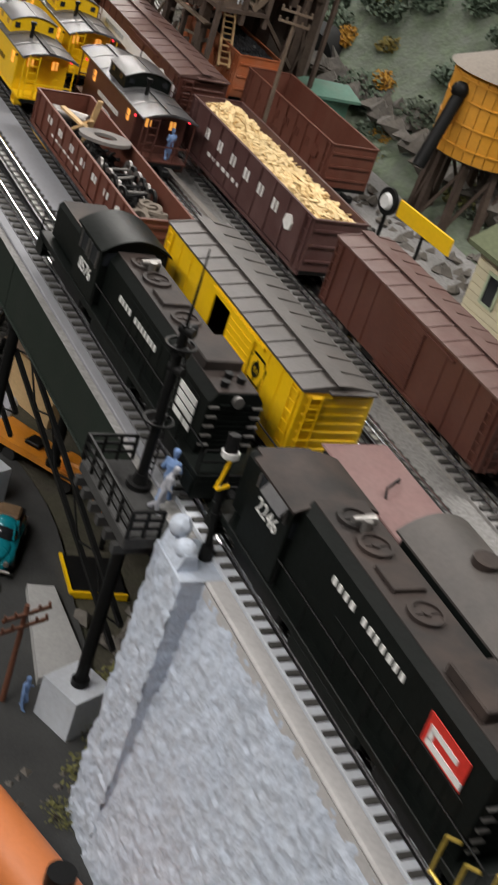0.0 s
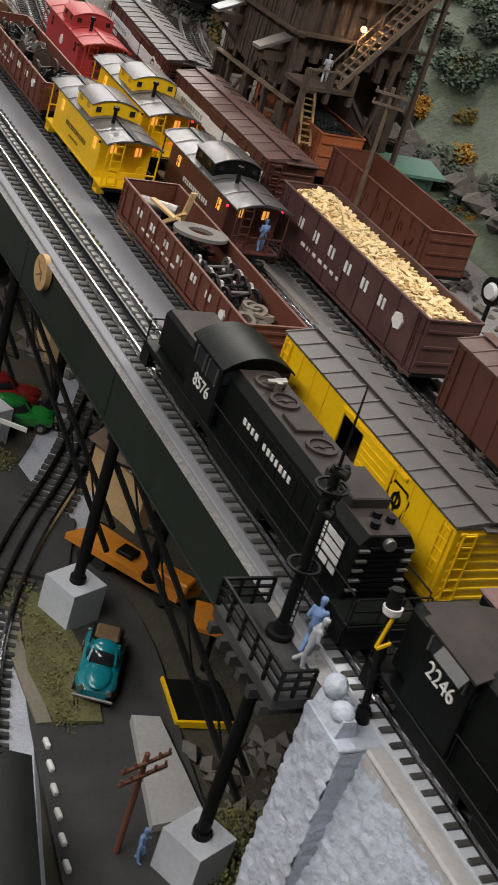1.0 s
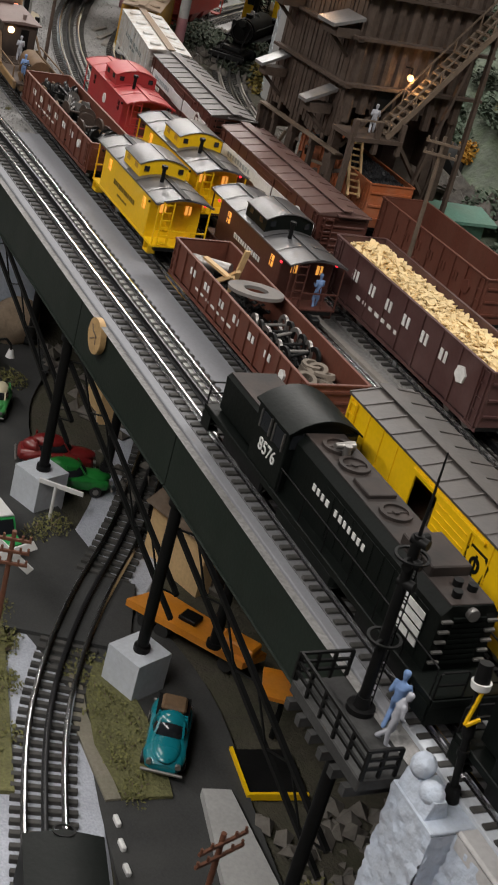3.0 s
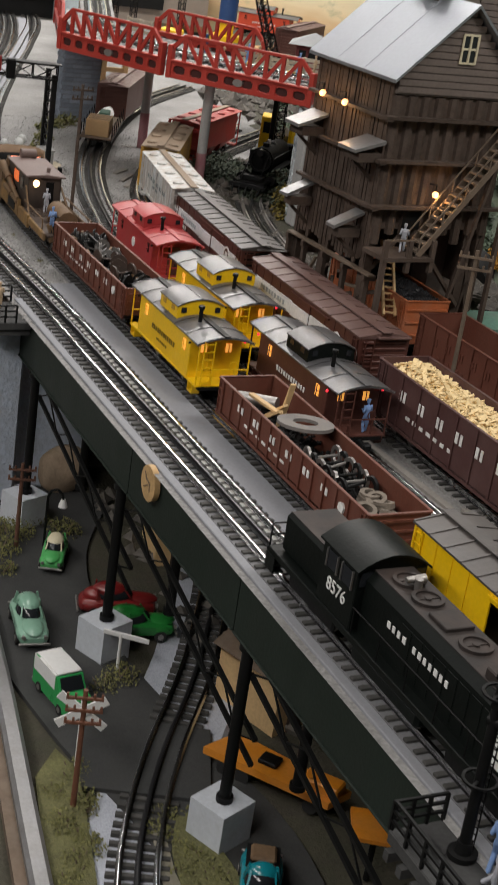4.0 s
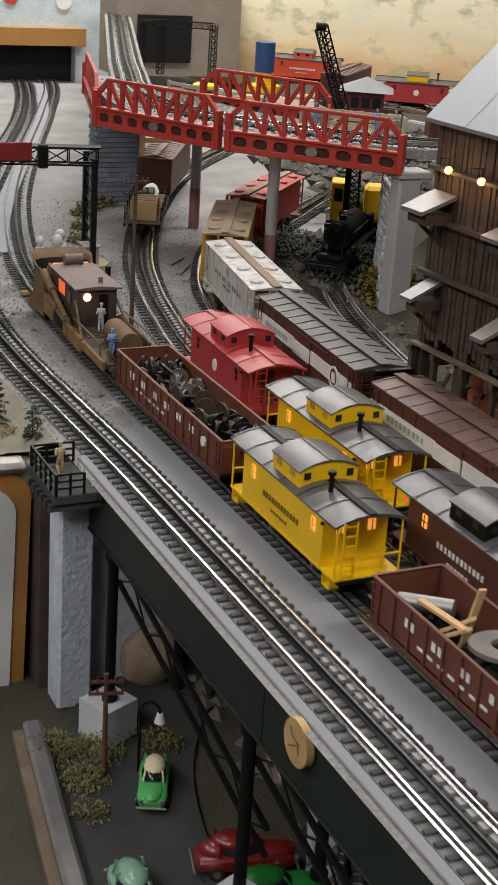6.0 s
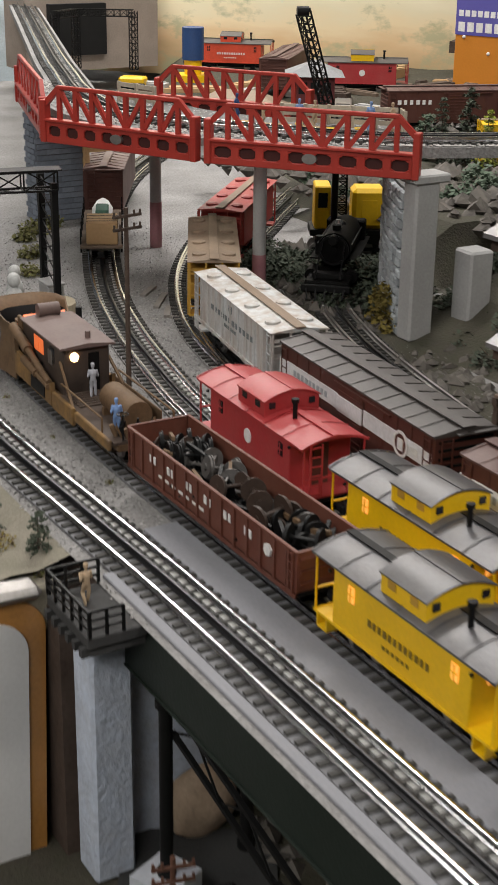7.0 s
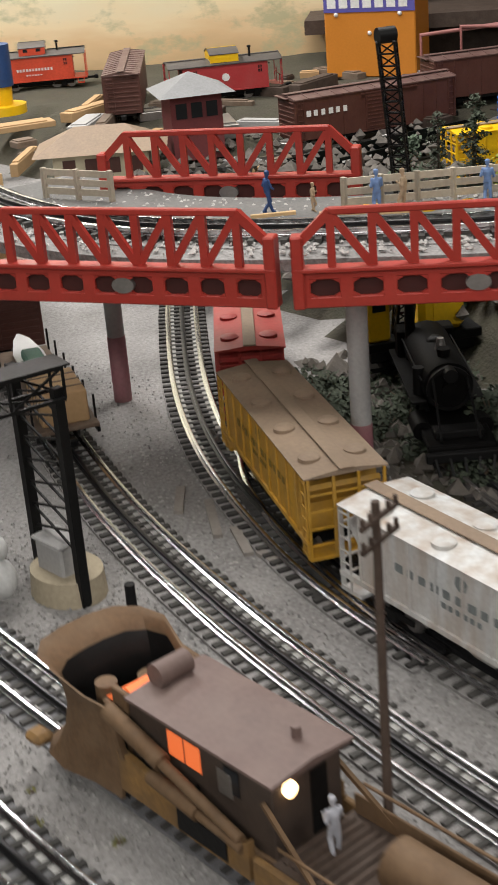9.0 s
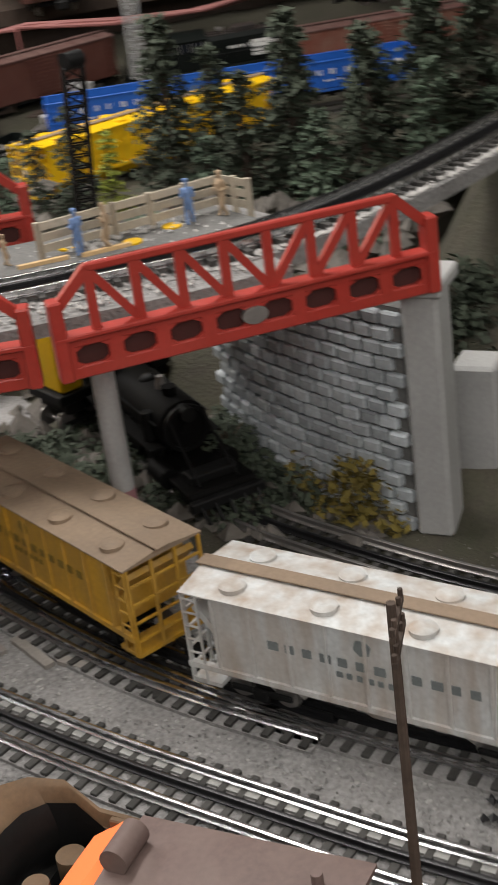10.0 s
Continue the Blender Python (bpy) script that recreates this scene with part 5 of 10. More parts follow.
def curved_roof(L, half, z_eave, z_top, t=0.0018, n=10, y0=None, y1=None):
    y0, y1 = (-L / 2, L / 2) if y0 is None else (y0, y1)
    top = [(half * math.sin(math.pi / 2 * (2 * i / n - 1)), z_eave + (z_top - z_eave) * math.cos(math.pi / 2 * (2 * i / n - 1)) ** 1.0) for i in range(n + 1)]
    top = [(half * (2 * i / n - 1), z_eave + (z_top - z_eave) * (1 - (2 * i / n - 1) ** 2)) for i in range(n + 1)]
    poly = top + [(u, w - t) for u, w in reversed(top)]
    return B().prism(poly, "y", y0, y1)


def caboose(label, L, body, roof, dark_cupola=False, lit=True, group="cabooses", letters=LETTER_DARK):
    root = thing("caboose", label, "caboose", group)
    hw, plat = 0.0315, 0.026
    yb = L / 2 - plat
    part("body", B().box(-hw, hw, -yb, yb, 0.017, 0.066, 0.0008).box(-hw - 0.0008, -hw, -yb, yb, 0.017, 0.0195).box(-hw - 0.0006, hw + 0.0006, -yb + 0.004, yb - 0.004, 0.064, 0.066), body, root)
    part("underframe", B().box(-0.027, 0.027, -L / 2, L / 2, 0.0125, 0.017).box(-0.02, 0.02, -0.035, 0.035, 0.006, 0.0125, 0.002), IRON, root, "black underframe")
    for s in (-1, 1):
        y = s * (L / 2 - plat / 2)
        part("platform", B().box(-hw, hw, y - plat / 2, y + plat / 2, 0.0165, 0.0185), body, root)
        part("step", B().box(-hw - 0.0006, -hw + 0.009, y - 0.007, y + 0.007, 0.0065, 0.0085).box(-hw - 0.0006, -hw + 0.009, y - 0.007, y - 0.0058, 0.0065, 0.0175).box(-hw - 0.0006, -hw + 0.009, y + 0.0058, y + 0.007, 0.0065, 0.0175), body, root)
        part("step", B().box(hw - 0.009, hw + 0.0006, y - 0.007, y + 0.007, 0.0065, 0.0085).box(hw - 0.009, hw + 0.0006, y - 0.007, y - 0.0058, 0.0065, 0.0175).box(hw - 0.009, hw + 0.0006, y + 0.0058, y + 0.007, 0.0065, 0.0175), body, root)
        ye = s * (L / 2 - 0.002)
        r = B()
        for x in (-hw + 0.001, -0.014, 0.014, hw - 0.001):
            r.box(x - 0.0007, x + 0.0007, ye - 0.0007, ye + 0.0007, 0.0185, 0.036 if abs(x) < 0.02 else 0.066)
        r.box(-hw, hw, ye - 0.0008, ye + 0.0008, 0.0348, 0.0362)
        r.ring((0.012, ye, 0.040), (0, 1, 0), 0.0050, 0.0042, 0.0008, 16)
        part("end_railing", r, body, root)
        part("end_door", B().box(-0.008, 0.008, s * yb - 0.0008, s * yb + 0.0008, 0.019, 0.058), BROWN if body is RED else body, root)
        if lit:
            for x in (-0.015, 0.015):
                part("end_window", B().box(x - 0.0034, x + 0.0034, s * yb - 0.0014, s * yb + 0.0014, 0.048, 0.0575), WINDOW_WARM, root, "glowing end window")
                part("end_window_bar", B().box(x - 0.0005, x + 0.0005, s * yb - 0.0019, s * yb + 0.0019, 0.048, 0.0575), body, root)
        ladder(root, -0.020 if s < 0 else 0.020, s * (L / 2) - (0 if s < 0 else -0.002), 0.022, 0.066, 0.012, body, along="x", n=6)
        part("marker_lamp", B().ball((hw + 0.002, s * (yb + 0.002), 0.060), 0.0016), LAMP_RED if lit else IRON, root, "red marker lamp")
        part("marker_lamp", B().ball((-hw - 0.002, s * (yb + 0.002), 0.060), 0.0016), LAMP_RED if dark_cupola else IRON, root)
    part("roof", curved_roof(L, hw + 0.0025, 0.066, 0.0735), roof, root, "grey curved roof with standing seams")
    for i in range(7):
        y = -L / 2 + L * i / 6
        part("roof_seam", B().add(*_arc_strip(hw + 0.003, 0.0664, 0.0739, y, 0.0006)), roof, root)
    for ya, yb2 in ((-L / 2 - 0.001, -0.030), (0.030, L / 2 + 0.001)):
        part("roof_walk", B().box(-0.0035, 0.0035, ya, yb2, 0.0742, 0.0752), roof if dark_cupola or body is RED else IRON, root, "narrow roof walk")
    cup = BLACK if dark_cupola else body
    arc = [(0.0285 * (2 * i / 12 - 1), 0.0822 + 0.0080 * (1 - (2 * i / 12 - 1) ** 2)) for i in range(13)]
    part("cupola", B().prism([(-0.0285, 0.0685), (0.0285, 0.0685)] + arc[::-1], "y", -0.026, 0.026), cup, root, "cupola with a rounded top")
    part("cupola_roof", curved_roof(0.055, 0.0296, 0.0834, 0.0917, t=0.0012), roof, root, "thin curved cupola roof")
    part("cupola_vent", B().box(-0.001, 0.001, -0.027, 0.027, 0.0917, 0.0924), roof, root)
    for y in (-0.0265, 0.0265):
        for x in (-0.018, 0.018):
            part("cupola_window", B().box(x * 1.15 - 0.0030, x * 1.15 + 0.0030, y - 0.0006, y + 0.0006, 0.0755, 0.0815), DARK_GLASS, root)
    for y in (-0.013, 0.013):
        part("cupola_window", B().box(-0.0290, -0.0284, y - 0.0045, y + 0.0045, 0.0750, 0.0810), DARK_GLASS if body is not YELLOW else YELLOW_DARK, root)
    part("smoke_jack", B().cyl((-0.010, -0.050, 0.070), (-0.010, -0.050, 0.088), 0.0022, n=10).cyl((-0.010, -0.050, 0.088), (-0.010, -0.050, 0.0915), 0.0036, n=10), IRON, root, "black smoke jack")
    for y in (0.056, -0.064):
        part("side_window", B().box(-hw - 0.0012, -hw + 0.001, y - 0.0034, y + 0.0034, 0.046, 0.058), WINDOW_WARM if lit else DARK_GLASS, root, "glowing side window" if lit else "dark side window")
        part("window_bar", B().box(-hw - 0.0018, -hw, y - 0.0005, y + 0.0005, 0.046, 0.058).box(-hw - 0.0018, -hw, y - 0.0034, y + 0.0034, 0.0515, 0.0525), body, root)
    if body is RED:
        part("emblem", B().cyl((-hw - 0.0008, 0, 0.042), (-hw, 0, 0.042), 0.007, n=20), LETTER, root, "small round pale emblem")
    else:
        lettering(root, "lettering", 12, 0.034, -0.040, 0.0405, 0.0062, -hw - 0.0006, letters, "line of small serif lettering")
        lettering(root, "number", 6, 0.016, -0.018, 0.0300, 0.0030, -hw - 0.0006, letters, "line of small figures")
    for y in (-L / 2 + 0.048, L / 2 - 0.048):
        bogie(root, y, 0.030)
    couplers(root, L)
    return root


def _arc_strip(half, z_eave, z_top, y, w, n=10):
    vs, fs = [], []
    for i in range(n + 1):
        u = 2 * i / n - 1
        z = z_eave + (z_top - z_eave) * (1 - u * u)
        vs += [(half * u, y - w, z), (half * u, y + w, z), (half * u, y + w, z + 0.0006), (half * u, y - w, z + 0.0006)]
    for i in range(n):
        for k in range(4):
            fs.append((i * 4 + k, i * 4 + (k + 1) % 4, (i + 1) * 4 + (k + 1) % 4, (i + 1) * 4 + k))
    return vs, fs


def gondola(label, L, h, mat, fill, posts=14, letters=LETTER, n_letters=12, inner=None):
    root = thing("gondola", label, "gondola", "gondolas")
    hw, t, zf = 0.0315, 0.0016, 0.0185
    part("floor", B().box(-hw, hw, -L / 2, L / 2, 0.0145, zf), IRON, root)
    part("near_side", B().box(-hw, -hw + t, -L / 2, L / 2, zf - 0.003, h, 0.0004), mat, root)
    part("far_side", B().box(hw - t, hw, -L / 2, L / 2, zf - 0.003, h, 0.0004), inner or mat, root)
    for s in (-1, 1):
        y = s * L / 2
        part("end", B().box(-hw + t, hw - t, min(y, y - s * t), max(y, y - s * t), zf, h, 0.0004), mat, root)
        for i in range(3):
            z = zf + (h - zf) * (i + 0.7) / 3.4
            part("end_rib", B().box(-hw + 0.003, hw - 0.003, min(y, y + s * 0.0016), max(y, y + s * 0.0016), z - 0.0012, z + 0.0012), mat, root)
    part("top_rim", B().box(-hw - 0.0016, -hw + 0.0018, -L / 2, L / 2, h - 0.0016, h + 0.0006, 0.0004).box(hw - 0.0018, hw + 0.0016, -L / 2, L / 2, h - 0.0016, h + 0.0006, 0.0004).box(-hw, hw, -L / 2 - 0.0012, -L / 2 + 0.0016, h - 0.0012, h + 0.0004).box(-hw, hw, L / 2 - 0.0016, L / 2 + 0.0012, h - 0.0012, h + 0.0004), mat, root)
    part("sill", B().box(-hw - 0.0012, -hw, -L / 2, L / 2, zf - 0.005, zf - 0.0015), mat, root)
    for i in range(posts):
        y = -L / 2 + L * (i + 0.5) / posts
        part("side_post", B().box(-hw - 0.0018, -hw, y - 0.0012, y + 0.0012, zf - 0.0015, h - 0.001), mat, root)
    pitch = L / posts
    for i in range(n_letters // 2):
        y = L * 0.34 - L * 0.115 * i
        lettering(root, "lettering", 2, y, y - L * 0.052, zf + (h - zf) * 0.60, (h - zf) * 0.24, -hw - 0.0008, letters, "pair of pale stencilled letters")
    lettering(root, "number", 7, L * 0.28, -L * 0.02, zf + (h - zf) * 0.28, (h - zf) * 0.08, -hw - 0.0008, letters)
    part("shield", B().cyl((-hw - 0.0022, -L * 0.36, zf + (h - zf) * 0.56), (-hw, -L * 0.36, zf + (h - zf) * 0.56), (h - zf) * 0.16, n=6), letters, root, "small pale shield emblem")
    ladder(root, -hw, L / 2 - 0.009, zf, h - 0.003, 0.010, mat)
    ladder(root, -hw, -L / 2 + 0.009, zf, h - 0.003, 0.010, mat)
    for y in (-L / 2 + 0.052, L / 2 - 0.052):
        bogie(root, y)
    couplers(root, L)
    fill(root, L, hw - t, zf, h)
    return root


def scrap_load(root, L, hw, z, h):
    rnd = random.Random(21)
    for i in range(26):
        y = rnd.uniform(-L / 2 + 0.02, L / 2 - 0.02)
        x = rnd.uniform(-0.012, 0.012)
        a = rnd.uniform(0, 3.14)
        zz = z + rnd.uniform(0.018, 0.030)
        d = Vector((math.cos(a), math.sin(a), rnd.uniform(-0.25, 0.25)))
        w = 0.016 if abs(math.cos(a)) > 0.5 else 0.019
        p, q = Vector((x, y, zz)) - d * w * 0.8, Vector((x, y, zz)) + d * w * 0.8
        b = B().cyl(p, q, 0.0016, n=8)
        for c in (p, q):
            b.cyl(c - d * 0.0012, c + d * 0.0012, 0.0100, n=18).cyl(c - d * 0.0022, c - d * 0.001, 0.0112, n=18).cyl(c - d * 0.003, c + d * 0.003, 0.003, n=10)
        part("scrap_wheelset", b, (IRON, SCRAP_IRON, IRON, SCRAP_RUST)[i % 4], root, "worn rusty steel wheelset")
    for i in range(16):
        p = Vector((rnd.uniform(-hw + 0.006, hw - 0.006), rnd.uniform(-L / 2 + 0.03, L / 2 - 0.03), z + rnd.uniform(0.020, 0.032)))
        a = rnd.uniform(0, 6.28)
        q = p + Vector((0.012 * math.cos(a), 0.03 * math.sin(a), rnd.uniform(-0.006, 0.008)))
        q.x = max(-hw + 0.003, min(hw - 0.003, q.x))
        part("scrap_bar", B().stick(p, q, 0.003, 0.004), IRON if i % 2 else RUST_BROWN, root)
    b = B()
    for i in range(500):
        b.lump((rnd.uniform(-hw + 0.002, hw - 0.002), rnd.uniform(-L / 2 + 0.004, L / 2 - 0.004), z + rnd.uniform(0, 0.019)), rnd.uniform(0.002, 0.006), rnd)
    tagged(part("scrap", b, IRON, root, smooth=False), kind="stuff")


def mixed_load(root, L, hw, z, h):
    rnd = random.Random(4)
    part("large_ring", B().ring((0.002, 0.030, h + 0.002), (0.05, 0.1, 1), 0.0285, 0.0125, 0.0035, 40), surface("grey_rubber_ring", (0.15, 0.14, 0.135), 0.7, dust=0.3), root, "large flat grey tyre")
    part("pipe", B().cyl((-0.014, L / 2 - 0.012, z + 0.016), (0.016, L / 2 - 0.045, z + 0.020), 0.007, n=20), STEEL_DULL, root, "short steel pipe")
    for p, q in (((-0.016, 0.120, h - 0.002), (-0.006, 0.068, h - 0.004)), ((0.002, 0.085, z + 0.008), (0.006, 0.074, h + 0.026)), ((-0.012, 0.105, z + 0.010), (0.0, 0.072, h + 0.004)), ((-0.02, 0.095, z + 0.012), (-0.010, 0.062, h + 0.002))):
        part("plank", B().stick(p, q, 0.006, 0.0026), WOOD_PALE, root, "pale bare plank")
    for i in range(6):
        y = -0.015 - 0.014 * i
        b = B().cyl((-0.016, y, z + 0.020), (0.016, y + rnd.uniform(-0.008, 0.008), z + 0.024), 0.0016, n=8)
        for x in (-0.016, 0.016):
            b.ring((x, y, z + 0.022), (1, rnd.uniform(-0.2, 0.2), 0), 0.010, 0.006, 0.003, 20)
        part("scrap_wheelset", b, IRON if i % 2 else STEEL_DULL, root, "dark scrap wheel pair")
    for i in range(5):
        x, y = rnd.uniform(-0.014, 0.014), -L / 2 + 0.028 + 0.010 * i
        coil = B()
        for k in range(3):
            coil.ring((x, y, z + 0.014 + 0.0032 * k), (rnd.uniform(-0.35, 0.35), rnd.uniform(-0.35, 0.35), 1), 0.0115 - 0.0008 * k, 0.0075 - 0.0008 * k, 0.0030, 20)
        part("cable_coil", coil, surface("grey_brown_rope", (0.15, 0.125, 0.10), 0.9, var=0.35) if i == 0 else bpy.data.materials["grey_brown_rope"], root, "coil of dusty grey-brown cable")
    b = B()
    for i in range(520):
        b.lump((rnd.uniform(-hw + 0.002, hw - 0.002), rnd.uniform(-L / 2 + 0.004, L / 2 - 0.004), z + rnd.uniform(0, 0.013)), rnd.uniform(0.002, 0.005), rnd)
    tagged(part("scrap", b, IRON, root, smooth=False), kind="stuff")


def chip_load(root, L, hw, z, h):
    rnd = random.Random(9)
    top = h - 0.010
    part("load_bed", B().box(-hw + 0.0005, hw - 0.0005, -L / 2 + 0.004, L / 2 - 0.004, z, top), CHIP_LOAD, root)
    b = B()
    for i in range(1500):
        x, y = rnd.uniform(-hw + 0.004, hw - 0.004), rnd.uniform(-L / 2 + 0.012, L / 2 - 0.012)
        zz = top + 0.009 * (1 - (x / hw) ** 2) * rnd.uniform(0.2, 1.15)
        a, t = rnd.uniform(0, 6.28), rnd.uniform(-0.9, 0.9)
        d = Vector((math.cos(a) * math.cos(t), math.sin(a) * math.cos(t), math.sin(t))) * rnd.uniform(0.002, 0.0065)
        b.stick((x - d.x, y - d.y, zz - d.z), (x + d.x, y + d.y, zz + d.z), rnd.uniform(0.0018, 0.0062), rnd.uniform(0.0005, 0.0016))
    tagged(part("split_wood", b, CHIP_LOAD, root, "heap of pale split wood", smooth=False), kind="stuff")


def coal_load(root, L, hw, z, h):
    rnd = random.Random(12)
    part("load_bed", B().box(-hw + 0.0005, hw - 0.0005, -L / 2 + 0.003, L / 2 - 0.003, z, h - 0.006), COAL, root)
    b = B()
    for i in range(900):
        x, y = rnd.uniform(-hw + 0.003, hw - 0.003), rnd.uniform(-L / 2 + 0.005, L / 2 - 0.005)
        b.lump((x, y, h - 0.006 + 0.007 * (1 - (x / hw) ** 2) * (1 - (2 * y / L) ** 4)), rnd.uniform(0.0018, 0.0042), rnd)
    tagged(part("coal_mound", b, COAL, root, "heap of black coal", smooth=False), kind="stuff")


def no_load(root, L, hw, z, h):
    rnd = random.Random(2)
    b = B()
    for i in range(120):
        b.lump((rnd.uniform(-hw + 0.003, hw - 0.003), rnd.uniform(-L / 2 + 0.006, L / 2 - 0.006), z + 0.001), rnd.uniform(0.001, 0.0025), rnd)
    tagged(part("dirt", b, RUST_BROWN, root, smooth=False), kind="stuff")


def boxcar(label, L, body, roof, band=None, door_open=False, letters=LETTER, herald=None, end_dark=None, ribs=12):
    root = thing("boxcar", label, "boxcar", "boxcars")
    hw, z0, z1 = 0.0320, 0.0155, 0.0815
    t = 0.0014
    if door_open:
        d0, d1 = 0.028, -0.012
        part("near_wall", B().box(-hw, -hw + t, d0, L / 2, z0, z1).box(-hw, -hw + t, -L / 2, d1, z0, z1).box(-hw, -hw + t, d1, d0, z1 - 0.010, z1).box(-hw, -hw + t, d1, d0, z0, z0 + 0.004), body, root)
        part("far_wall", B().box(hw - t, hw, -L / 2, L / 2, z0, z1), body, root)
        part("floor", B().box(-hw + t, hw - t, -L / 2 + t, L / 2 - t, z0, z0 + 0.003), WOOD_MID, root)
        part("end_wall", B().box(-hw + t, hw - t, -L / 2, -L / 2 + t, z0, z1), body, root)
        part("end_wall", B().box(-hw + t, hw - t, L / 2 - t, L / 2, z0, z1), body, root)
        part("sliding_door", B().box(-hw - 0.0022, -hw - 0.0006, d1 - 0.045, d1 + 0.004, z0 + 0.002, z1 - 0.006, 0.0005), body, root, "yellow sliding door pushed open")
        for i in range(9):
            z = z0 + 0.007 + i * 0.006
            part("door_rib", B().box(-hw - 0.0030, -hw - 0.0022, d1 - 0.042, d1 + 0.001, z - 0.0006, z + 0.0006), body, root)
    else:
        part("body", B().box(-hw, hw, -L / 2, L / 2, z0, z1, 0.0006), body, root)
        part("sliding_door", B().box(-hw - 0.0020, -hw - 0.0002, -0.026, 0.022, z0 + 0.002, z1 - 0.006, 0.0005), body, root)
        for i in range(9):
            z = z0 + 0.007 + i * 0.006
            part("door_rib", B().box(-hw - 0.0028, -hw - 0.0020, -0.023, 0.019, z - 0.0007, z + 0.0007), body, root)
    for z in (z0, z1 - 0.0052):
        part("door_track", B().box(-hw - 0.0026, -hw, -0.075, 0.03, z - 0.001, z + 0.001), body, root)
    for i in range(ribs):
        y = -L / 2 + L * (i + 0.5) / ribs
        if abs(y) > 0.045:
            part("side_rib", B().box(-hw - 0.0008, -hw, y - 0.0007, y + 0.0007, z0, z1 - 0.001), body, root)
    if band:
        part("band", B().box(-hw - 0.0011, -hw, 0.0225, L / 2, 0.050, 0.0655).box(-hw - 0.0011, -hw, -L / 2 + 0.004, -0.0265, 0.050, 0.0655).box(-hw - 0.0032, -hw - 0.002, -0.026, 0.022, 0.050, 0.0655), band, root, "off-white stripe along the side")
        lettering(root, "band_lettering", 9, 0.115, 0.040, 0.0578, 0.007, -hw - 0.0016, surface("faded_grey_lettering", (0.35, 0.38, 0.40), 0.7, bump=0), "faded grey lettering on the stripe")
    if herald == "ring":
        c = (-L / 2 + 0.052, 0.0575)
        b = B().ring((-hw - 0.0022, c[0], c[1]), (1, 0, 0), 0.0125, 0.0098, 0.001, 32)
        part("herald", b, LETTER, root, "round white-rimmed herald")
        part("herald_disc", B().cyl((-hw - 0.0020, c[0], c[1]), (-hw - 0.001, c[0], c[1]), 0.0098, n=32), body, root)
        part("herald_mark", B().box(-hw - 0.0028, -hw - 0.002, c[0] - 0.0045, c[0] + 0.0045, c[1] - 0.006, c[1] + 0.005), LETTER, root)
        lettering(root, "reporting_mark", 2, c[0] + 0.006 + 0.035, c[0] + 0.028, 0.033, 0.009, -hw - 0.0008, letters, "pale reporting mark")
        lettering(root, "car_data", 5, c[0] - 0.014, c[0] - 0.030, 0.0575, 0.009, -hw - 0.0018, letters)
        lettering(root, "car_number", 6, L / 2 - 0.018, L / 2 - 0.062, 0.044, 0.006, -hw - 0.0008, letters)
        lettering(root, "car_data", 7, L / 2 - 0.022, L / 2 - 0.055, 0.034, 0.004, -hw - 0.0008, letters)
    if herald == "keystone":
        c = (-L / 2 + 0.072, 0.056)
        key = [(c[0] - 0.011, c[1] - 0.012), (c[0] + 0.011, c[1] - 0.012), (c[0] + 0.015, c[1] + 0.006), (c[0] + 0.010, c[1] + 0.012), (c[0] - 0.010, c[1] + 0.012), (c[0] - 0.015, c[1] + 0.006)]
        part("herald", B().prism(key, "x", -hw - 0.0007, -hw), BLACK, root, "black-outlined shield herald")
        inn = [(c[0] + (u - c[0]) * 0.86, c[1] + (w - c[1]) * 0.86) for u, w in key]
        part("herald_field", B().prism(inn, "x", -hw - 0.0010, -hw), body, root)
        part("herald_mark", B().ring((-hw - 0.0011, c[0], c[1]), (1, 0, 0), 0.0065, 0.0035, 0.0008, 20).box(-hw - 0.0014, -hw - 0.0006, c[0] - 0.0012, c[0] + 0.0012, c[1] - 0.009, c[1] + 0.008), BLACK, root)
        b = B()
        for i in range(10):
            z = 0.030 + i * 0.0032
            b.box(-hw - 0.0006, -hw, -0.085, -0.028, z - 0.0003, z + 0.0003)
        part("side_lines", b, YELLOW_DARK, root, smooth=False)
    # roof with seams and running board
    z2 = z1 + 0.0055
    hwr = hw + 0.0015
    roofp = [(-hwr, z1 - 0.001), (hwr, z1 - 0.001), (hwr, z1 + 0.0008), (0, z2), (-hwr, z1 + 0.0008)]
    part("roof", B().prism(roofp, "y", -L / 2 - 0.001, L / 2 + 0.001), roof, root)
    for i in range(13):
        y = -L / 2 + L * i / 12
        for k in (-1, 1):
            part("roof_seam", B().stick((k * hwr, y, z1 + 0.0008), (k * 0.006, y, z2 - 0.0004), 0.0016, 0.0014), roof, root)
    part("running_board", B().box(-0.0065, 0.0065, -L / 2 - 0.004, L / 2 + 0.004, z2 + 0.001, z2 + 0.0022, 0.0003), roof, root, "roof walk")
    for s in (-1, 1):
        y = s * L / 2
        for i in range(8):
            z = z0 + 0.006 + i * 0.0078
            part("end_rib", B().box(-hw + 0.004, hw - 0.004, min(y, y + s * 0.0014), max(y, y + s * 0.0014), z - 0.0014, z + 0.0014, 0.0005), end_dark or body, root)
        part("end_platform", B().box(-0.012, 0.030, min(y, y + s * 0.007), max(y, y + s * 0.007), z1 + 0.0005, z1 + 0.0018), roof, root)
    ladder(root, -hw, L / 2 - 0.010, z0 + 0.004, z1 - 0.006, 0.011, body, n=7)
    ladder(root, -hw, -L / 2 + 0.010, z0 + 0.004, z1 - 0.006, 0.011, body, n=7)
    ladder(root, -hw + 0.012, -L / 2 - 0.001, z0 + 0.004, z1 - 0.006, 0.011, body, along="x", n=7)
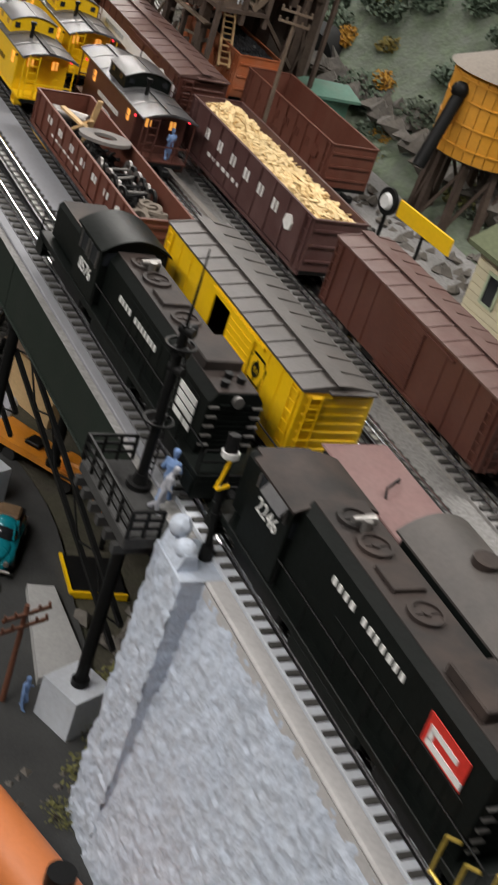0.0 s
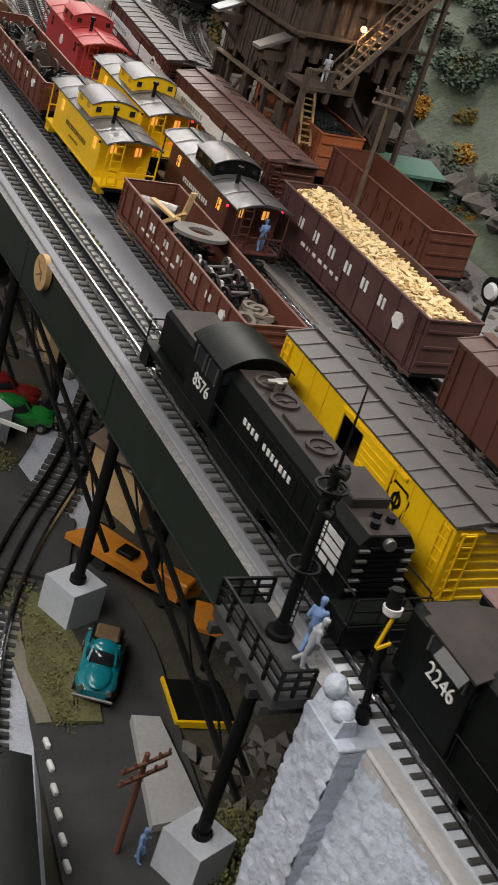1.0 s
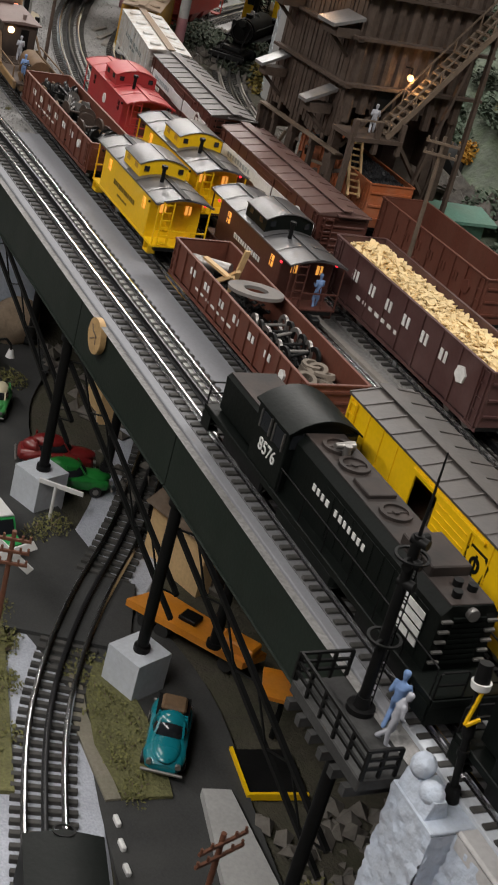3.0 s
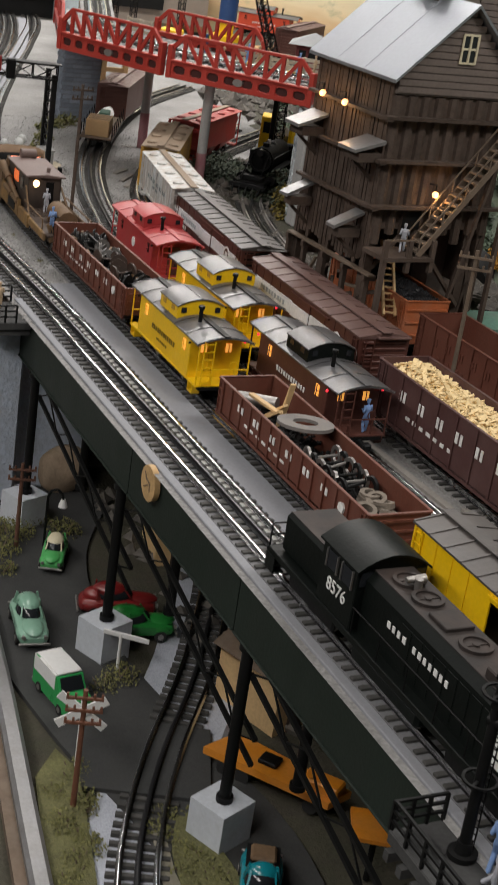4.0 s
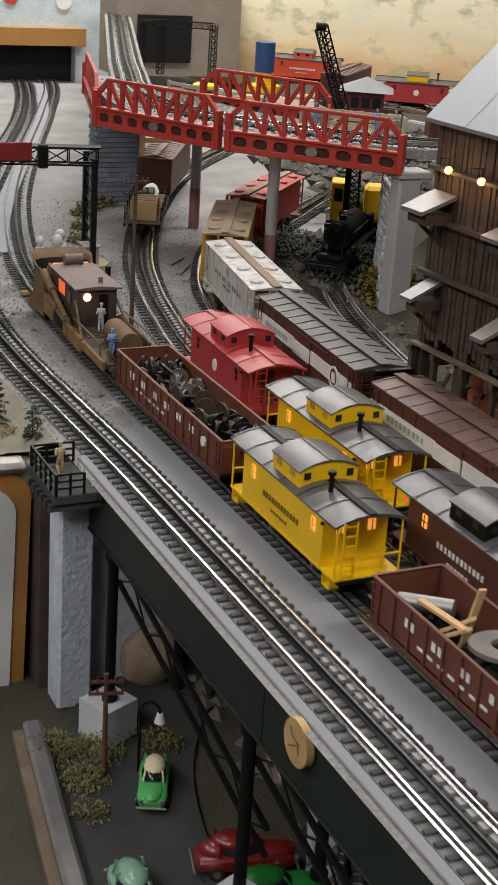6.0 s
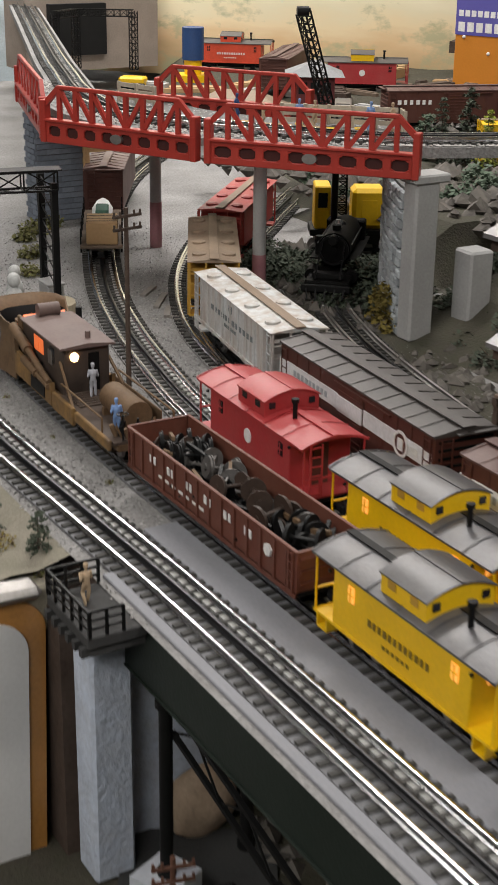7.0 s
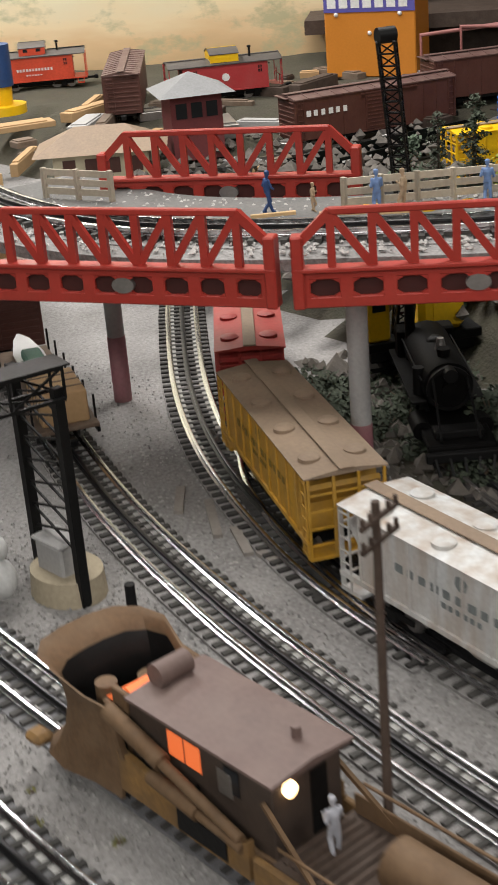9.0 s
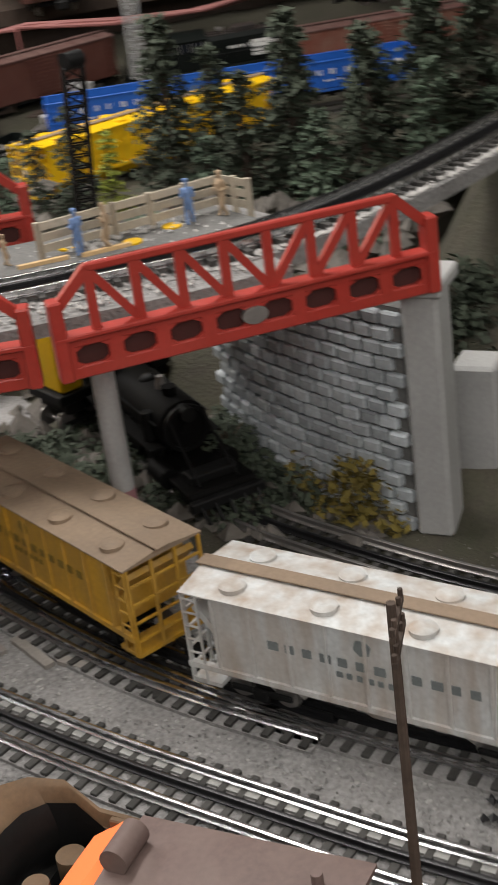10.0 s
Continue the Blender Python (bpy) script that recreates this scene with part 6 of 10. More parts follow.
    part("underframe", B().box(-0.02, 0.02, -L / 2 + 0.01, L / 2 - 0.01, 0.010, z0).box(-0.03, -0.026, -0.06, 0.06, 0.0105, z0), IRON, root)
    for y in (-L / 2 + 0.050, L / 2 - 0.050):
        bogie(root, y)
    couplers(root, L)
    return root


def covered_hopper(label, L, body, roof, letters, hatches=4):
    root = thing("covered_hopper", label, "hopper car", "covered hoppers")
    hw, z1 = 0.0315, 0.082
    part("body", B().prism([(-hw, 0.030), (hw, 0.030), (hw, z1), (-hw, z1)], "y", -L / 2 + 0.022, L / 2 - 0.022), body, root)
    for s in (-1, 1):
        y0, y1 = s * (L / 2 - 0.022), s * (L / 2)
        b = B().add([(-hw, y0, 0.030), (hw, y0, 0.030), (hw, y0, z1), (-hw, y0, z1), (-hw, y0 + s * 0.001, z1), (hw, y0 + s * 0.001, z1)], [(0, 1, 2, 3)])
        part("slope_sheet", B().add([(-hw + 0.002, s * (L / 2 - 0.045), 0.026), (hw - 0.002, s * (L / 2 - 0.045), 0.026), (hw - 0.002, s * (L / 2 - 0.006), 0.070), (-hw + 0.002, s * (L / 2 - 0.006), 0.070), (-hw + 0.002, s * (L / 2 - 0.047), 0.030), (hw - 0.002, s * (L / 2 - 0.047), 0.030), (hw - 0.002, s * (L / 2 - 0.009), 0.073), (-hw + 0.002, s * (L / 2 - 0.009), 0.073)], [(0, 1, 2, 3), (4, 7, 6, 5), (0, 4, 5, 1), (1, 5, 6, 2), (2, 6, 7, 3), (3, 7, 4, 0)]), body, root)
        for x in (-hw + 0.001, -0.010, 0.010, hw - 0.001):
            part("end_post", B().stick((x, s * (L / 2 - 0.001), 0.014), (x, s * (L / 2 - 0.001), z1), 0.0022, 0.0022), body, root)
        for z in (0.026, 0.040, 0.054, 0.068):
            part("end_bar", B().stick((-hw, s * (L / 2 - 0.001), z), (hw, s * (L / 2 - 0.001), z), 0.0016, 0.0016), body, root)
        ladder(root, -hw, s * (L / 2 - 0.007), 0.018, 0.078, 0.011, body, n=7)
        part("end_sill", B().box(-hw, hw, min(y0, y1), max(y0, y1), 0.0135, 0.0165), body, root)
    for i in range(9):
        y = -L / 2 + 0.024 + (L - 0.048) * i / 8
        part("side_rib", B().box(-hw - 0.0018, -hw, y - 0.0012, y + 0.0012, 0.028, z1, 0.0003), body, root)
    part("side_sill", B().box(-hw - 0.002, -hw + 0.002, -L / 2, L / 2, 0.0265, 0.0305), body, root)
    for y in (-L * 0.26, 0.0, L * 0.26):
        k = L * 0.11
        part("hopper_bay", B().add([(-0.026, y - k, 0.030), (0.026, y - k, 0.030), (0.026, y + k, 0.030), (-0.026, y + k, 0.030), (-0.014, y - 0.010, 0.006), (0.014, y - 0.010, 0.006), (0.014, y + 0.010, 0.006), (-0.014, y + 0.010, 0.006)], [(0, 1, 2, 3), (4, 7, 6, 5), (0, 4, 5, 1), (1, 5, 6, 2), (2, 6, 7, 3), (3, 7, 4, 0)]), body, root)
    z2 = z1 + 0.004
    part("roof", B().prism([(-hw - 0.002, z1), (hw + 0.002, z1), (hw + 0.002, z1 + 0.001), (0.008, z2), (-0.008, z2), (-hw - 0.002, z1 + 0.001)], "y", -L / 2, L / 2), roof, root)
    part("running_board", B().box(-0.006, 0.006, -L / 2 - 0.003, L / 2 + 0.003, z2 + 0.0012, z2 + 0.0026, 0.0004), TAN_ROOF, root, "tan roof walk")
    for i in range(hatches):
        y = -L / 2 + L * (i + 0.5) / hatches
        for x in (-0.0185, 0.0185):
            part("hatch", B().cyl((x, y, z1 + 0.0015), (x, y, z1 + 0.0050), 0.0088, n=22).cyl((x, y, z1 + 0.0050), (x, y, z1 + 0.0062), 0.0082, 0.006, n=22), roof, root, "round roof hatch")
    lettering(root, "lettering", 12, L * 0.26, -L * 0.30, 0.058, 0.0070, -hw - 0.0006, letters, "spaced dark lettering")
    lettering(root, "number", 6, L * 0.08, -L * 0.08, 0.049, 0.0045, -hw - 0.0006, letters)
    part("shield", B().cyl((-hw - 0.0008, 0.002, 0.0715), (-hw, 0.002, 0.0715), 0.006, n=6), letters, root, "small shield emblem")
    for y in (-L / 2 + 0.045, L / 2 - 0.045):
        bogie(root, y)
    couplers(root, L)
    return root


def switcher(label, number, L, logo="white", rear=0.088, hood=0.0225, top=0.0775, eave=0.078):
    """End-cab diesel: low hood with fans, cab with arched roof, walkway, handrails, stairs."""
    root = thing("diesel_locomotive", label, "locomotive", "black switchers")
    hw = 0.0315
    up, cu = top - 0.0775, eave - 0.078
    cab0, cab1 = L / 2 - rear - 0.056, L / 2 - rear
    part("frame", B().box(-hw, hw, -L / 2, L / 2, 0.0205, 0.0265, 0.0006).box(-hw + 0.003, hw - 0.003, -0.05, 0.05, 0.006, 0.0205, 0.003), BLACK, root, "black walkway frame with fuel tank")
    part("hood", B().prism([(-hood, 0.0265), (hood, 0.0265), (hood, top - 0.0075), (hood - 0.006, top), (-hood + 0.006, top), (-hood, top - 0.0075)], "y", -L / 2 + 0.030, cab0), BLACK, root, "black engine hood")
    part("hood_top", B().box(-hood + 0.0055, hood - 0.0055, -L / 2 + 0.031, cab0, top - 0.0003, top + 0.0009, 0.0004), DUSTY_BLACK, root, "dusty brown-black hood top")
    for y in (cab0 - 0.022, cab0 - 0.050, cab0 - 0.115):
        part("roof_fan", B().ring((0, y, 0.0796 + up), (0, 0, 1), 0.0125, 0.0095, 0.0026, 26).cyl((0, y, 0.0785 + up), (0, y, 0.0792 + up), 0.0095, n=20).box(-0.0095, 0.0095, y - 0.0006, y + 0.0006, 0.0792 + up, 0.0800 + up).cyl((0, y, 0.0785 + up), (0, y, 0.0806 + up), 0.0028, n=10), DUSTY_BLACK, root, "round roof fan")
    part("roof_box", B().box(-0.016, 0.016, -L / 2 + 0.062, -L / 2 + 0.104, 0.078 + up, 0.0865 + up, 0.001), DUSTY_BLACK, root, "raised roof duct box")
    part("roof_hatch", B().box(-0.012, 0.012, cab0 - 0.095, cab0 - 0.070, 0.078 + up, 0.0815 + up, 0.0006), DUSTY_BLACK, root)
    for x, y in ((-0.008, -L / 2 + 0.040), (0.008, -L / 2 + 0.046), (0.0, -L / 2 + 0.052)):
        part("exhaust", B().cyl((x, y, 0.0775 + up), (x, y, 0.0830 + up), 0.0035, n=14), IRON, root)
    part("cab", B().box(-hw + 0.001, hw - 0.001, cab0, cab1, 0.0265, eave, 0.0008), BLACK, root, "black cab")
    part("cab_roof", curved_roof(0.06, hw + 0.001, eave, eave + (0.0125 if not cu else 0.0075), y0=cab0 - 0.003, y1=cab1 + 0.003), BLACK if not cu else DUSTY_BLACK, root, "arched cab roof")
    part("cab_gable", B().prism([(-hw + 0.002, eave)] + [((hw - 0.002) * (2 * i / 10 - 1), eave - 0.0015 + (0.0125 if not cu else 0.006) * (1 - (2 * i / 10 - 1) ** 2)) for i in range(11)] + [(hw - 0.002, eave)], "y", cab0 + 0.0005, cab1 - 0.0005), BLACK, root)
    for y in (cab0 + 0.014, cab0 + 0.038):
        part("cab_window", B().box(-hw + 0.0004, -hw + 0.002, y - 0.0085, y + 0.0085, 0.059 + cu * 1.6, 0.0735 + cu), DARK_GLASS, root)
        part("window_frame", B().box(-hw - 0.0006, -hw + 0.0012, y - 0.0092, y - 0.0080, 0.0585 + cu * 1.6, 0.074 + cu).box(-hw - 0.0006, -hw + 0.0012, y + 0.0080, y + 0.0092, 0.0585 + cu * 1.6, 0.074 + cu), STEEL_DULL, root)
    part("cab_window", B().box(-0.028, -0.010, cab0 - 0.0008, cab0 + 0.0008, 0.064, 0.076).box(0.010, 0.028, cab0 - 0.0008, cab0 + 0.0008, 0.064, 0.076), DARK_GLASS, root)
    if rear > 0.03:
        part("rear_hood", B().box(-0.024, 0.024, cab1, L / 2 - 0.010, 0.0265, 0.062 + up * 1.2, 0.003 if not cu else 0.006), BLACK, root)
        part("rear_hood_top", B().box(-0.021, 0.021, cab1 + 0.001, L / 2 - (0.013 if not cu else 0.018), 0.0617 + up * 1.2, 0.0628 + up * 1.2), DUSTY_BLACK, root)
    # louvres and doors on the near flank
    for i in range(10):
        y = -L / 2 + 0.050 + i * 0.0155
        part("hood_door", B().box(-hood - 0.0006, -hood, y - 0.0066, y + 0.0066, 0.030, 0.066 if not up else 0.057, 0.0003), BLACK, root)
    b = B()
    for i in range(9 if not up else 12):
        z = 0.034 + i * 0.0042
        b.box(-0.013, 0.013, -L / 2 + 0.0282, -L / 2 + 0.030, z - 0.0013, z + 0.0013)
    part("radiator_grille", b, BLACK, root, "horizontal radiator shutters")
    part("headlight", B().cyl((0, -L / 2 + 0.026, 0.072 + up), (0, -L / 2 + 0.031, 0.072 + up), 0.0045, n=16), STEEL_DULL, root)
    for i in range(5):
        for k in (-0.018, 0.018):
            part("grab_bar", B().box(k - 0.004, k + 0.004, -L / 2 + 0.027, -L / 2 + 0.0295, 0.034 + 0.008 * i, 0.0355 + 0.008 * i), STEEL_DULL, root)
    # handrails
    for s in (-1, 1):
        x = s * (hw - 0.001)
        pts = [(x, -L / 2 + 0.006, 0.048), (x, cab0 - 0.002, 0.048)]
        b = B().tube(pts, 0.0007)
        for i in range(7):
            y = -L / 2 + 0.006 + (cab0 + L / 2 - 0.01) * i / 6
            b.cyl((x, y, 0.0265), (x, y, 0.048), 0.0006, n=6)
        part("handrail", b, IRON, root, "thin black handrail")
    for s in (-1, 1):
        y = s * (L / 2 - 0.002)
        for k in (-1, 1):
            xa, xb = k * (hw - 0.001), k * 0.008
            rail = part("end_railing", B().pipe([(xa, y, 0.0265), (xa, y, 0.0455), (xa - k * 0.0015, y, 0.047), (xb + k * 0.0015, y, 0.047), (xb, y, 0.0455), (xb, y, 0.0265)], 0.0008), IRON, root, "thin black end railing")
            part("middle_bar", B().stick((xa, y, 0.037), (xb, y, 0.037), 0.0013, 0.0013), IRON, rail)
        for x in (-hw + 0.004, hw - 0.004):
            part("step", B().box(x - 0.005, x + 0.005, y - s * 0.016, y, 0.008, 0.0095) .box(x - 0.005, x + 0.005, y - s * 0.016, y, 0.0145, 0.016).box(x - 0.0052, x - 0.0044, y - s * 0.016, y, 0.008, 0.022), BLACK, root) if s > 0 else part("step", B().box(x - 0.005, x + 0.005, y, y + 0.016, 0.008, 0.0095).box(x - 0.005, x + 0.005, y, y + 0.016, 0.0145, 0.016).box(x - 0.0052, x - 0.0044, y, y + 0.016, 0.008, 0.022), BLACK, root)
        part("pilot", B().box(-hw, hw, min(y, y + s * 0.0015), max(y, y + s * 0.0015), 0.006, 0.0265), BLACK, root)
    digits("road_number", number, 0.0155, LETTER, root, Matrix.Translation((-hw + 0.0004, (cab0 + cab1) / 2 - 0.002, 0.047 + cu * 1.9)) @ SIDE)
    lettering(root, "lettering", 12, cab0 - (0.040 if not up else 0.055), cab0 - (0.128 if not up else 0.150), 0.0555 + up * 1.18, 0.0060, -hood - 0.0009, LETTER, "white company lettering", gaps=(4,))
    ly = -L / 2 + (0.060 if logo != "red" else 0.069)
    b = B()
    if logo == "red":
        part("emblem_ground", B().box(-hood - 0.0012, -hood - 0.0004, ly - 0.021, ly + 0.021, 0.0585, 0.0795, 0.0003), surface("signal_red", (0.55, 0.03, 0.02), 0.5), root, "red emblem ground")
        gold = surface("gold_handrail", (0.55, 0.40, 0.08), 0.4, metal=0.5)
        for y in (-L / 2 + 0.036, -L / 2 + 0.016):
            part("stair_rail", B().tube([(-0.0316, y, 0.012), (-0.0316, y, 0.040), (-0.0316, y - 0.010, 0.046)], 0.0013).tube([(-0.0316, y, 0.014), (-0.0316, y - 0.014, 0.014)], 0.0013), gold, root, "gold painted stair rail")
        part("nose_rail", B().tube([(-0.026, -L / 2 - 0.001, 0.024), (-0.026, -L / 2 - 0.001, 0.050), (-0.006, -L / 2 - 0.001, 0.044)], 0.0012).tube([(0.026, -L / 2 - 0.001, 0.024), (0.026, -L / 2 - 0.001, 0.050), (0.006, -L / 2 - 0.001, 0.044)], 0.0012), gold, root, "gold painted nose rail")
        part("window_awning", B().add([(-hw - 0.0004, cab0 + 0.004, eave - 0.001), (-hw - 0.0004, cab0 + 0.034, eave - 0.001), (-hw - 0.0060, cab0 + 0.034, eave - 0.0085), (-hw - 0.0060, cab0 + 0.004, eave - 0.0085), (-hw - 0.0004, cab0 + 0.004, eave - 0.002), (-hw - 0.0004, cab0 + 0.034, eave - 0.002), (-hw - 0.0056, cab0 + 0.034, eave - 0.0095), (-hw - 0.0056, cab0 + 0.004, eave - 0.0095)], [(0, 1, 2, 3), (7, 6, 5, 4), (0, 4, 5, 1), (1, 5, 6, 2), (2, 6, 7, 3), (3, 7, 4, 0)]), ROOF_SILVER, root, "grey window awning")
        b.box(-hood - 0.0018, -hood - 0.0011, ly - 0.021, ly + 0.016, 0.0605, 0.0650)
        b.box(-hood - 0.0018, -hood - 0.0011, ly - 0.012, ly + 0.016, 0.0700, 0.0735)
        b.box(-hood - 0.0018, -hood - 0.0011, ly + 0.0115, ly + 0.016, 0.0645, 0.0705)
    else:
        for i in range(4):
            z = 0.038 + i * 0.0072
            b.box(-hood - 0.0018, -hood - 0.0011, ly - 0.016, ly + 0.015, z - 0.0027, z + 0.0027)
    part("emblem", b, LETTER, root, "white barred emblem")
    part("marker_plate", B().cyl((-0.0, cab0 - 0.035, 0.079 + up), (0, cab0 - 0.035, 0.0875 + up), 0.0032, n=12).cyl((-0.008, cab0 - 0.030, 0.0845 + up), (0.008, cab0 - 0.030, 0.0845 + up), 0.0022, 0.004, n=12), STEEL_DULL, root, "silver air horn")
    for y in (-L / 2 + 0.075, L / 2 - 0.075):
        part("truck_frame", B().box(-0.026, -0.022, y - 0.040, y + 0.040, 0.006, 0.018, 0.002), IRON, root)
    for y in (-L / 2 + 0.075, L / 2 - 0.075):
        bogie(root, y, 0.046)
    couplers(root, L)
    return root


def figure(x, y, z, h, cloth, label, turn=0.0, lean=0.0):
    """A painted model figure as one plain shape, in mid stride with bent arms."""
    b = B()
    k = h / 0.038
    rnd = random.Random(label)
    st, up = rnd.uniform(0.0015, 0.0035) * k, rnd.random()
    for q in (-1, 1):
        hip, knee, foot = (q * 0.0017 * k, 0, 0.0185 * k), (q * 0.0022 * k, -abs(st) * 0.6 - q * st * 0.5, 0.0098 * k), (q * 0.0024 * k, q * st, 0.0012 * k)
        b.cyl(hip, knee, 0.0022 * k, 0.0017 * k, n=8)
        b.cyl(knee, foot, 0.0018 * k, 0.0014 * k, n=8)
        b.ball((foot[0], foot[1] - 0.0012 * k, 0.0010 * k), 0.0014 * k, 0.8, 1.7, 0.75, 8, 6)
        sh = (q * 0.0040 * k, 0, 0.0292 * k)
        elbow = (q * 0.0056 * k, q * 0.0018 * k, 0.0232 * k)
        hand = (q * 0.0042 * k, -0.0042 * k, (0.0215 + 0.006 * up * (q > 0)) * k)
        b.cyl(sh, elbow, 0.0014 * k, 0.0012 * k, n=8)
        b.cyl(elbow, hand, 0.0012 * k, 0.0009 * k, n=8)
        b.ball(sh, 0.0016 * k, 1, 1, 1, 8, 6)
        b.ball(hand, 0.0011 * k, 1, 1, 1, 8, 6)
    b.ball((0, 0, 0.0195 * k), 0.0036 * k, 1.0, 0.78, 0.85, 10, 8)
    b.cyl((0, 0, 0.0185 * k), (0, 0, 0.0275 * k), 0.0030 * k, 0.0036 * k, n=10)
    b.ball((0, 0, 0.0275 * k), 0.0040 * k, 1.05, 0.72, 0.85, 10, 8)
    b.cyl((0, 0, 0.0300 * k), (0, -0.0004 * k, 0.0330 * k), 0.0013 * k, n=8)
    b.ball((0, -0.0006 * k, 0.0345 * k), 0.0022 * k, 0.9, 1.05, 1.2, 10, 8)
    b.cyl((0, -0.0006 * k, 0.0358 * k), (0, -0.0006 * k, 0.0378 * k), 0.0025 * k, 0.0019 * k, n=10)
    ob = solid("figurine", b, cloth, label, "figurine", "painted figures")
    skin = ob.modifiers.new("skin", "REMESH")
    skin.mode, skin.voxel_size, skin.use_smooth_shade = "VOXEL", 0.00062 * k, True
    moulded = bpy.data.meshes.new_from_object(ob.evaluated_get(bpy.context.evaluated_depsgraph_get()))
    ob.modifiers.clear()
    ob.data = moulded
    ob.matrix_world = pose(x, y, z, lean, 0, turn)
    return ob


def spreader_plow():
    """Weathered brown spreader, a snow plow with a flared hood, cab, push arms and a work deck behind."""
    root = thing("snow_plow", "dusty brown spreader plow with a lit cab on the track", "plow")
    part("frame", B().box(-0.028, 0.028, -0.170, 0.150, 0.014, 0.022, 0.001), RUST_BROWN, root)
    # curved blade wrapped round the front, open behind
    plan = [(-0.034, 0.104, -0.25), (-0.036, 0.130, -0.2), (-0.038, 0.147, 0.0), (-0.033, 0.160, 0.5), (-0.022, 0.167, 0.9), (-0.008, 0.169, 1.0), (0.008, 0.169, 1.0), (0.022, 0.167, 0.9), (0.033, 0.160, 0.5), (0.038, 0.147, 0.0), (0.036, 0.130, -0.2), (0.034, 0.104, -0.25)]
    prof = [(0.005, 0.026), (0.016, 0.013), (0.030, 0.003), (0.046, -0.002), (0.058, 0.000), (0.068, 0.007), (0.074, 0.016), (0.076, 0.023)]
    vs = []
    for inner in (0.0, 0.0022):
        for x, y, f in plan:
            out = Vector((x * 0.6, max(0.0, y - 0.123) * 1.1, 0)).normalized()
            for z, o in prof:
                k = (o * (0.35 + 0.65 * max(0.0, f)) if f >= 0 else o * 0.12) - inner
                vs.append((x + out.x * k, y + out.y * k, z - (0.010 if f < 0 and z > 0.06 else 0.0) - inner * 0.3))
    m, k = len(prof), len(plan)
    fs = []
    for i in range(k - 1):
        for q in range(m - 1):
            a = i * m + q
            fs.append((a, a + m, a + m + 1, a + 1))
            fs.append((k * m + a, k * m + a + 1, k * m + a + m + 1, k * m + a + m))
        e = i * m + m - 1
        fs.append((e, e + m, k * m + e + m, k * m + e))
    for i in (0, k - 1):
        for q in range(m - 1):
            a = i * m + q
            fs.append((a, a + 1, k * m + a + 1, k * m + a))
    part("blade", B().add(vs, fs), RUST_BROWN, root, "curved brown plow blade with a rolled top")
    lin = [p for p in vs[k * m:]]
    lv = [(x * 0.965, y - 0.0028, z) for x, y, z in lin]
    # Black sheet added inside the blade for the shade of its open hollow.
    part("blade_lining", B().add(lv, [(i * m + q, i * m + q + 1, (i + 1) * m + q + 1, (i + 1) * m + q) for i in range(k - 1) for q in range(m - 3)]), IRON, root, "black lining that darkens the hollow of the blade")
    part("blade_brace", B().stick((-0.030, 0.116, 0.060), (-0.034, 0.100, 0.036), 0.003, 0.004), RUST_BROWN, root)
    part("coupler_guard", B().box(-0.048, -0.034, 0.176, 0.192, 0.010, 0.018, 0.003), OCHRE, root)
    part("cavity_floor", B().box(-0.031, 0.031, 0.105, 0.160, 0.020, 0.024), IRON, root)
    part("air_tank", B().cyl((-0.016, 0.138, 0.024), (-0.016, 0.138, 0.062), 0.007, n=18), RUST_BROWN, root, "brown upright air tank")
    part("air_tank", B().cyl((0.018, 0.140, 0.024), (0.018, 0.140, 0.050), 0.008, n=18), RUST_BROWN, root)
    # cab
    y0, y1 = -0.020, 0.105
    part("cab", B().box(-0.0255, 0.0255, y0, y1, 0.022, 0.0735, 0.0008), surface("sooty_brown_cab", (0.045, 0.032, 0.026), 0.6, dust=0.4, dust_color=(0.12, 0.085, 0.06)), root, "sooty brown cab")
    part("cab_roof", B().prism([(-0.0305, 0.0735), (0.0305, 0.0735), (0.0305, 0.0755), (0.0, 0.0785), (-0.0305, 0.0755)], "y", y0 - 0.006, y1 - 0.006), PLOW_ROOF, root, "dusty maroon cab roof")
    part("roof_drum", B().cyl((-0.012, 0.092, 0.0835), (0.012, 0.092, 0.0835), 0.0075, n=18), PLOW_ROOF, root)
    part("roof_vent", B().cyl((0.008, -0.005, 0.077), (0.008, -0.005, 0.085), 0.003, n=10), PLOW_ROOF, root)
    part("front_window", B().add([(-0.024, 0.106, 0.060), (0.024, 0.106, 0.060), (0.024, 0.1005, 0.0738), (-0.024, 0.1005, 0.0738), (-0.024, 0.127, 0.0605), (0.024, 0.127, 0.0605), (0.024, 0.1055, 0.0762), (-0.024, 0.1055, 0.0762)], [(3, 2, 1, 0), (4, 5, 6, 7), (0, 1, 5, 4), (1, 2, 6, 5), (2, 3, 7, 6), (3, 0, 4, 7)]), WINDOW_ORANGE, root, "glowing orange front window")
    part("front_sill", B().box(-0.027, 0.027, 0.104, 0.128, 0.022, 0.0595, 0.001), RUST_BROWN, root)
    for s in (-1, 1):
        part("front_post", B().box(s * 0.0255 - 0.002, s * 0.0255 + 0.002, 0.102, 0.116, 0.0595, 0.0740, 0.0008), RUST_BROWN, root)
    for y in (0.060, 0.045):
        part("side_window", B().box(-0.0262, -0.0250, y - 0.0065, y + 0.0065, 0.050, 0.066), WINDOW_ORANGE, root, "orange lit side window")
    part("side_window", B().box(-0.0262, -0.0250, 0.006, 0.018, 0.050, 0.066), DARK_GLASS, root)
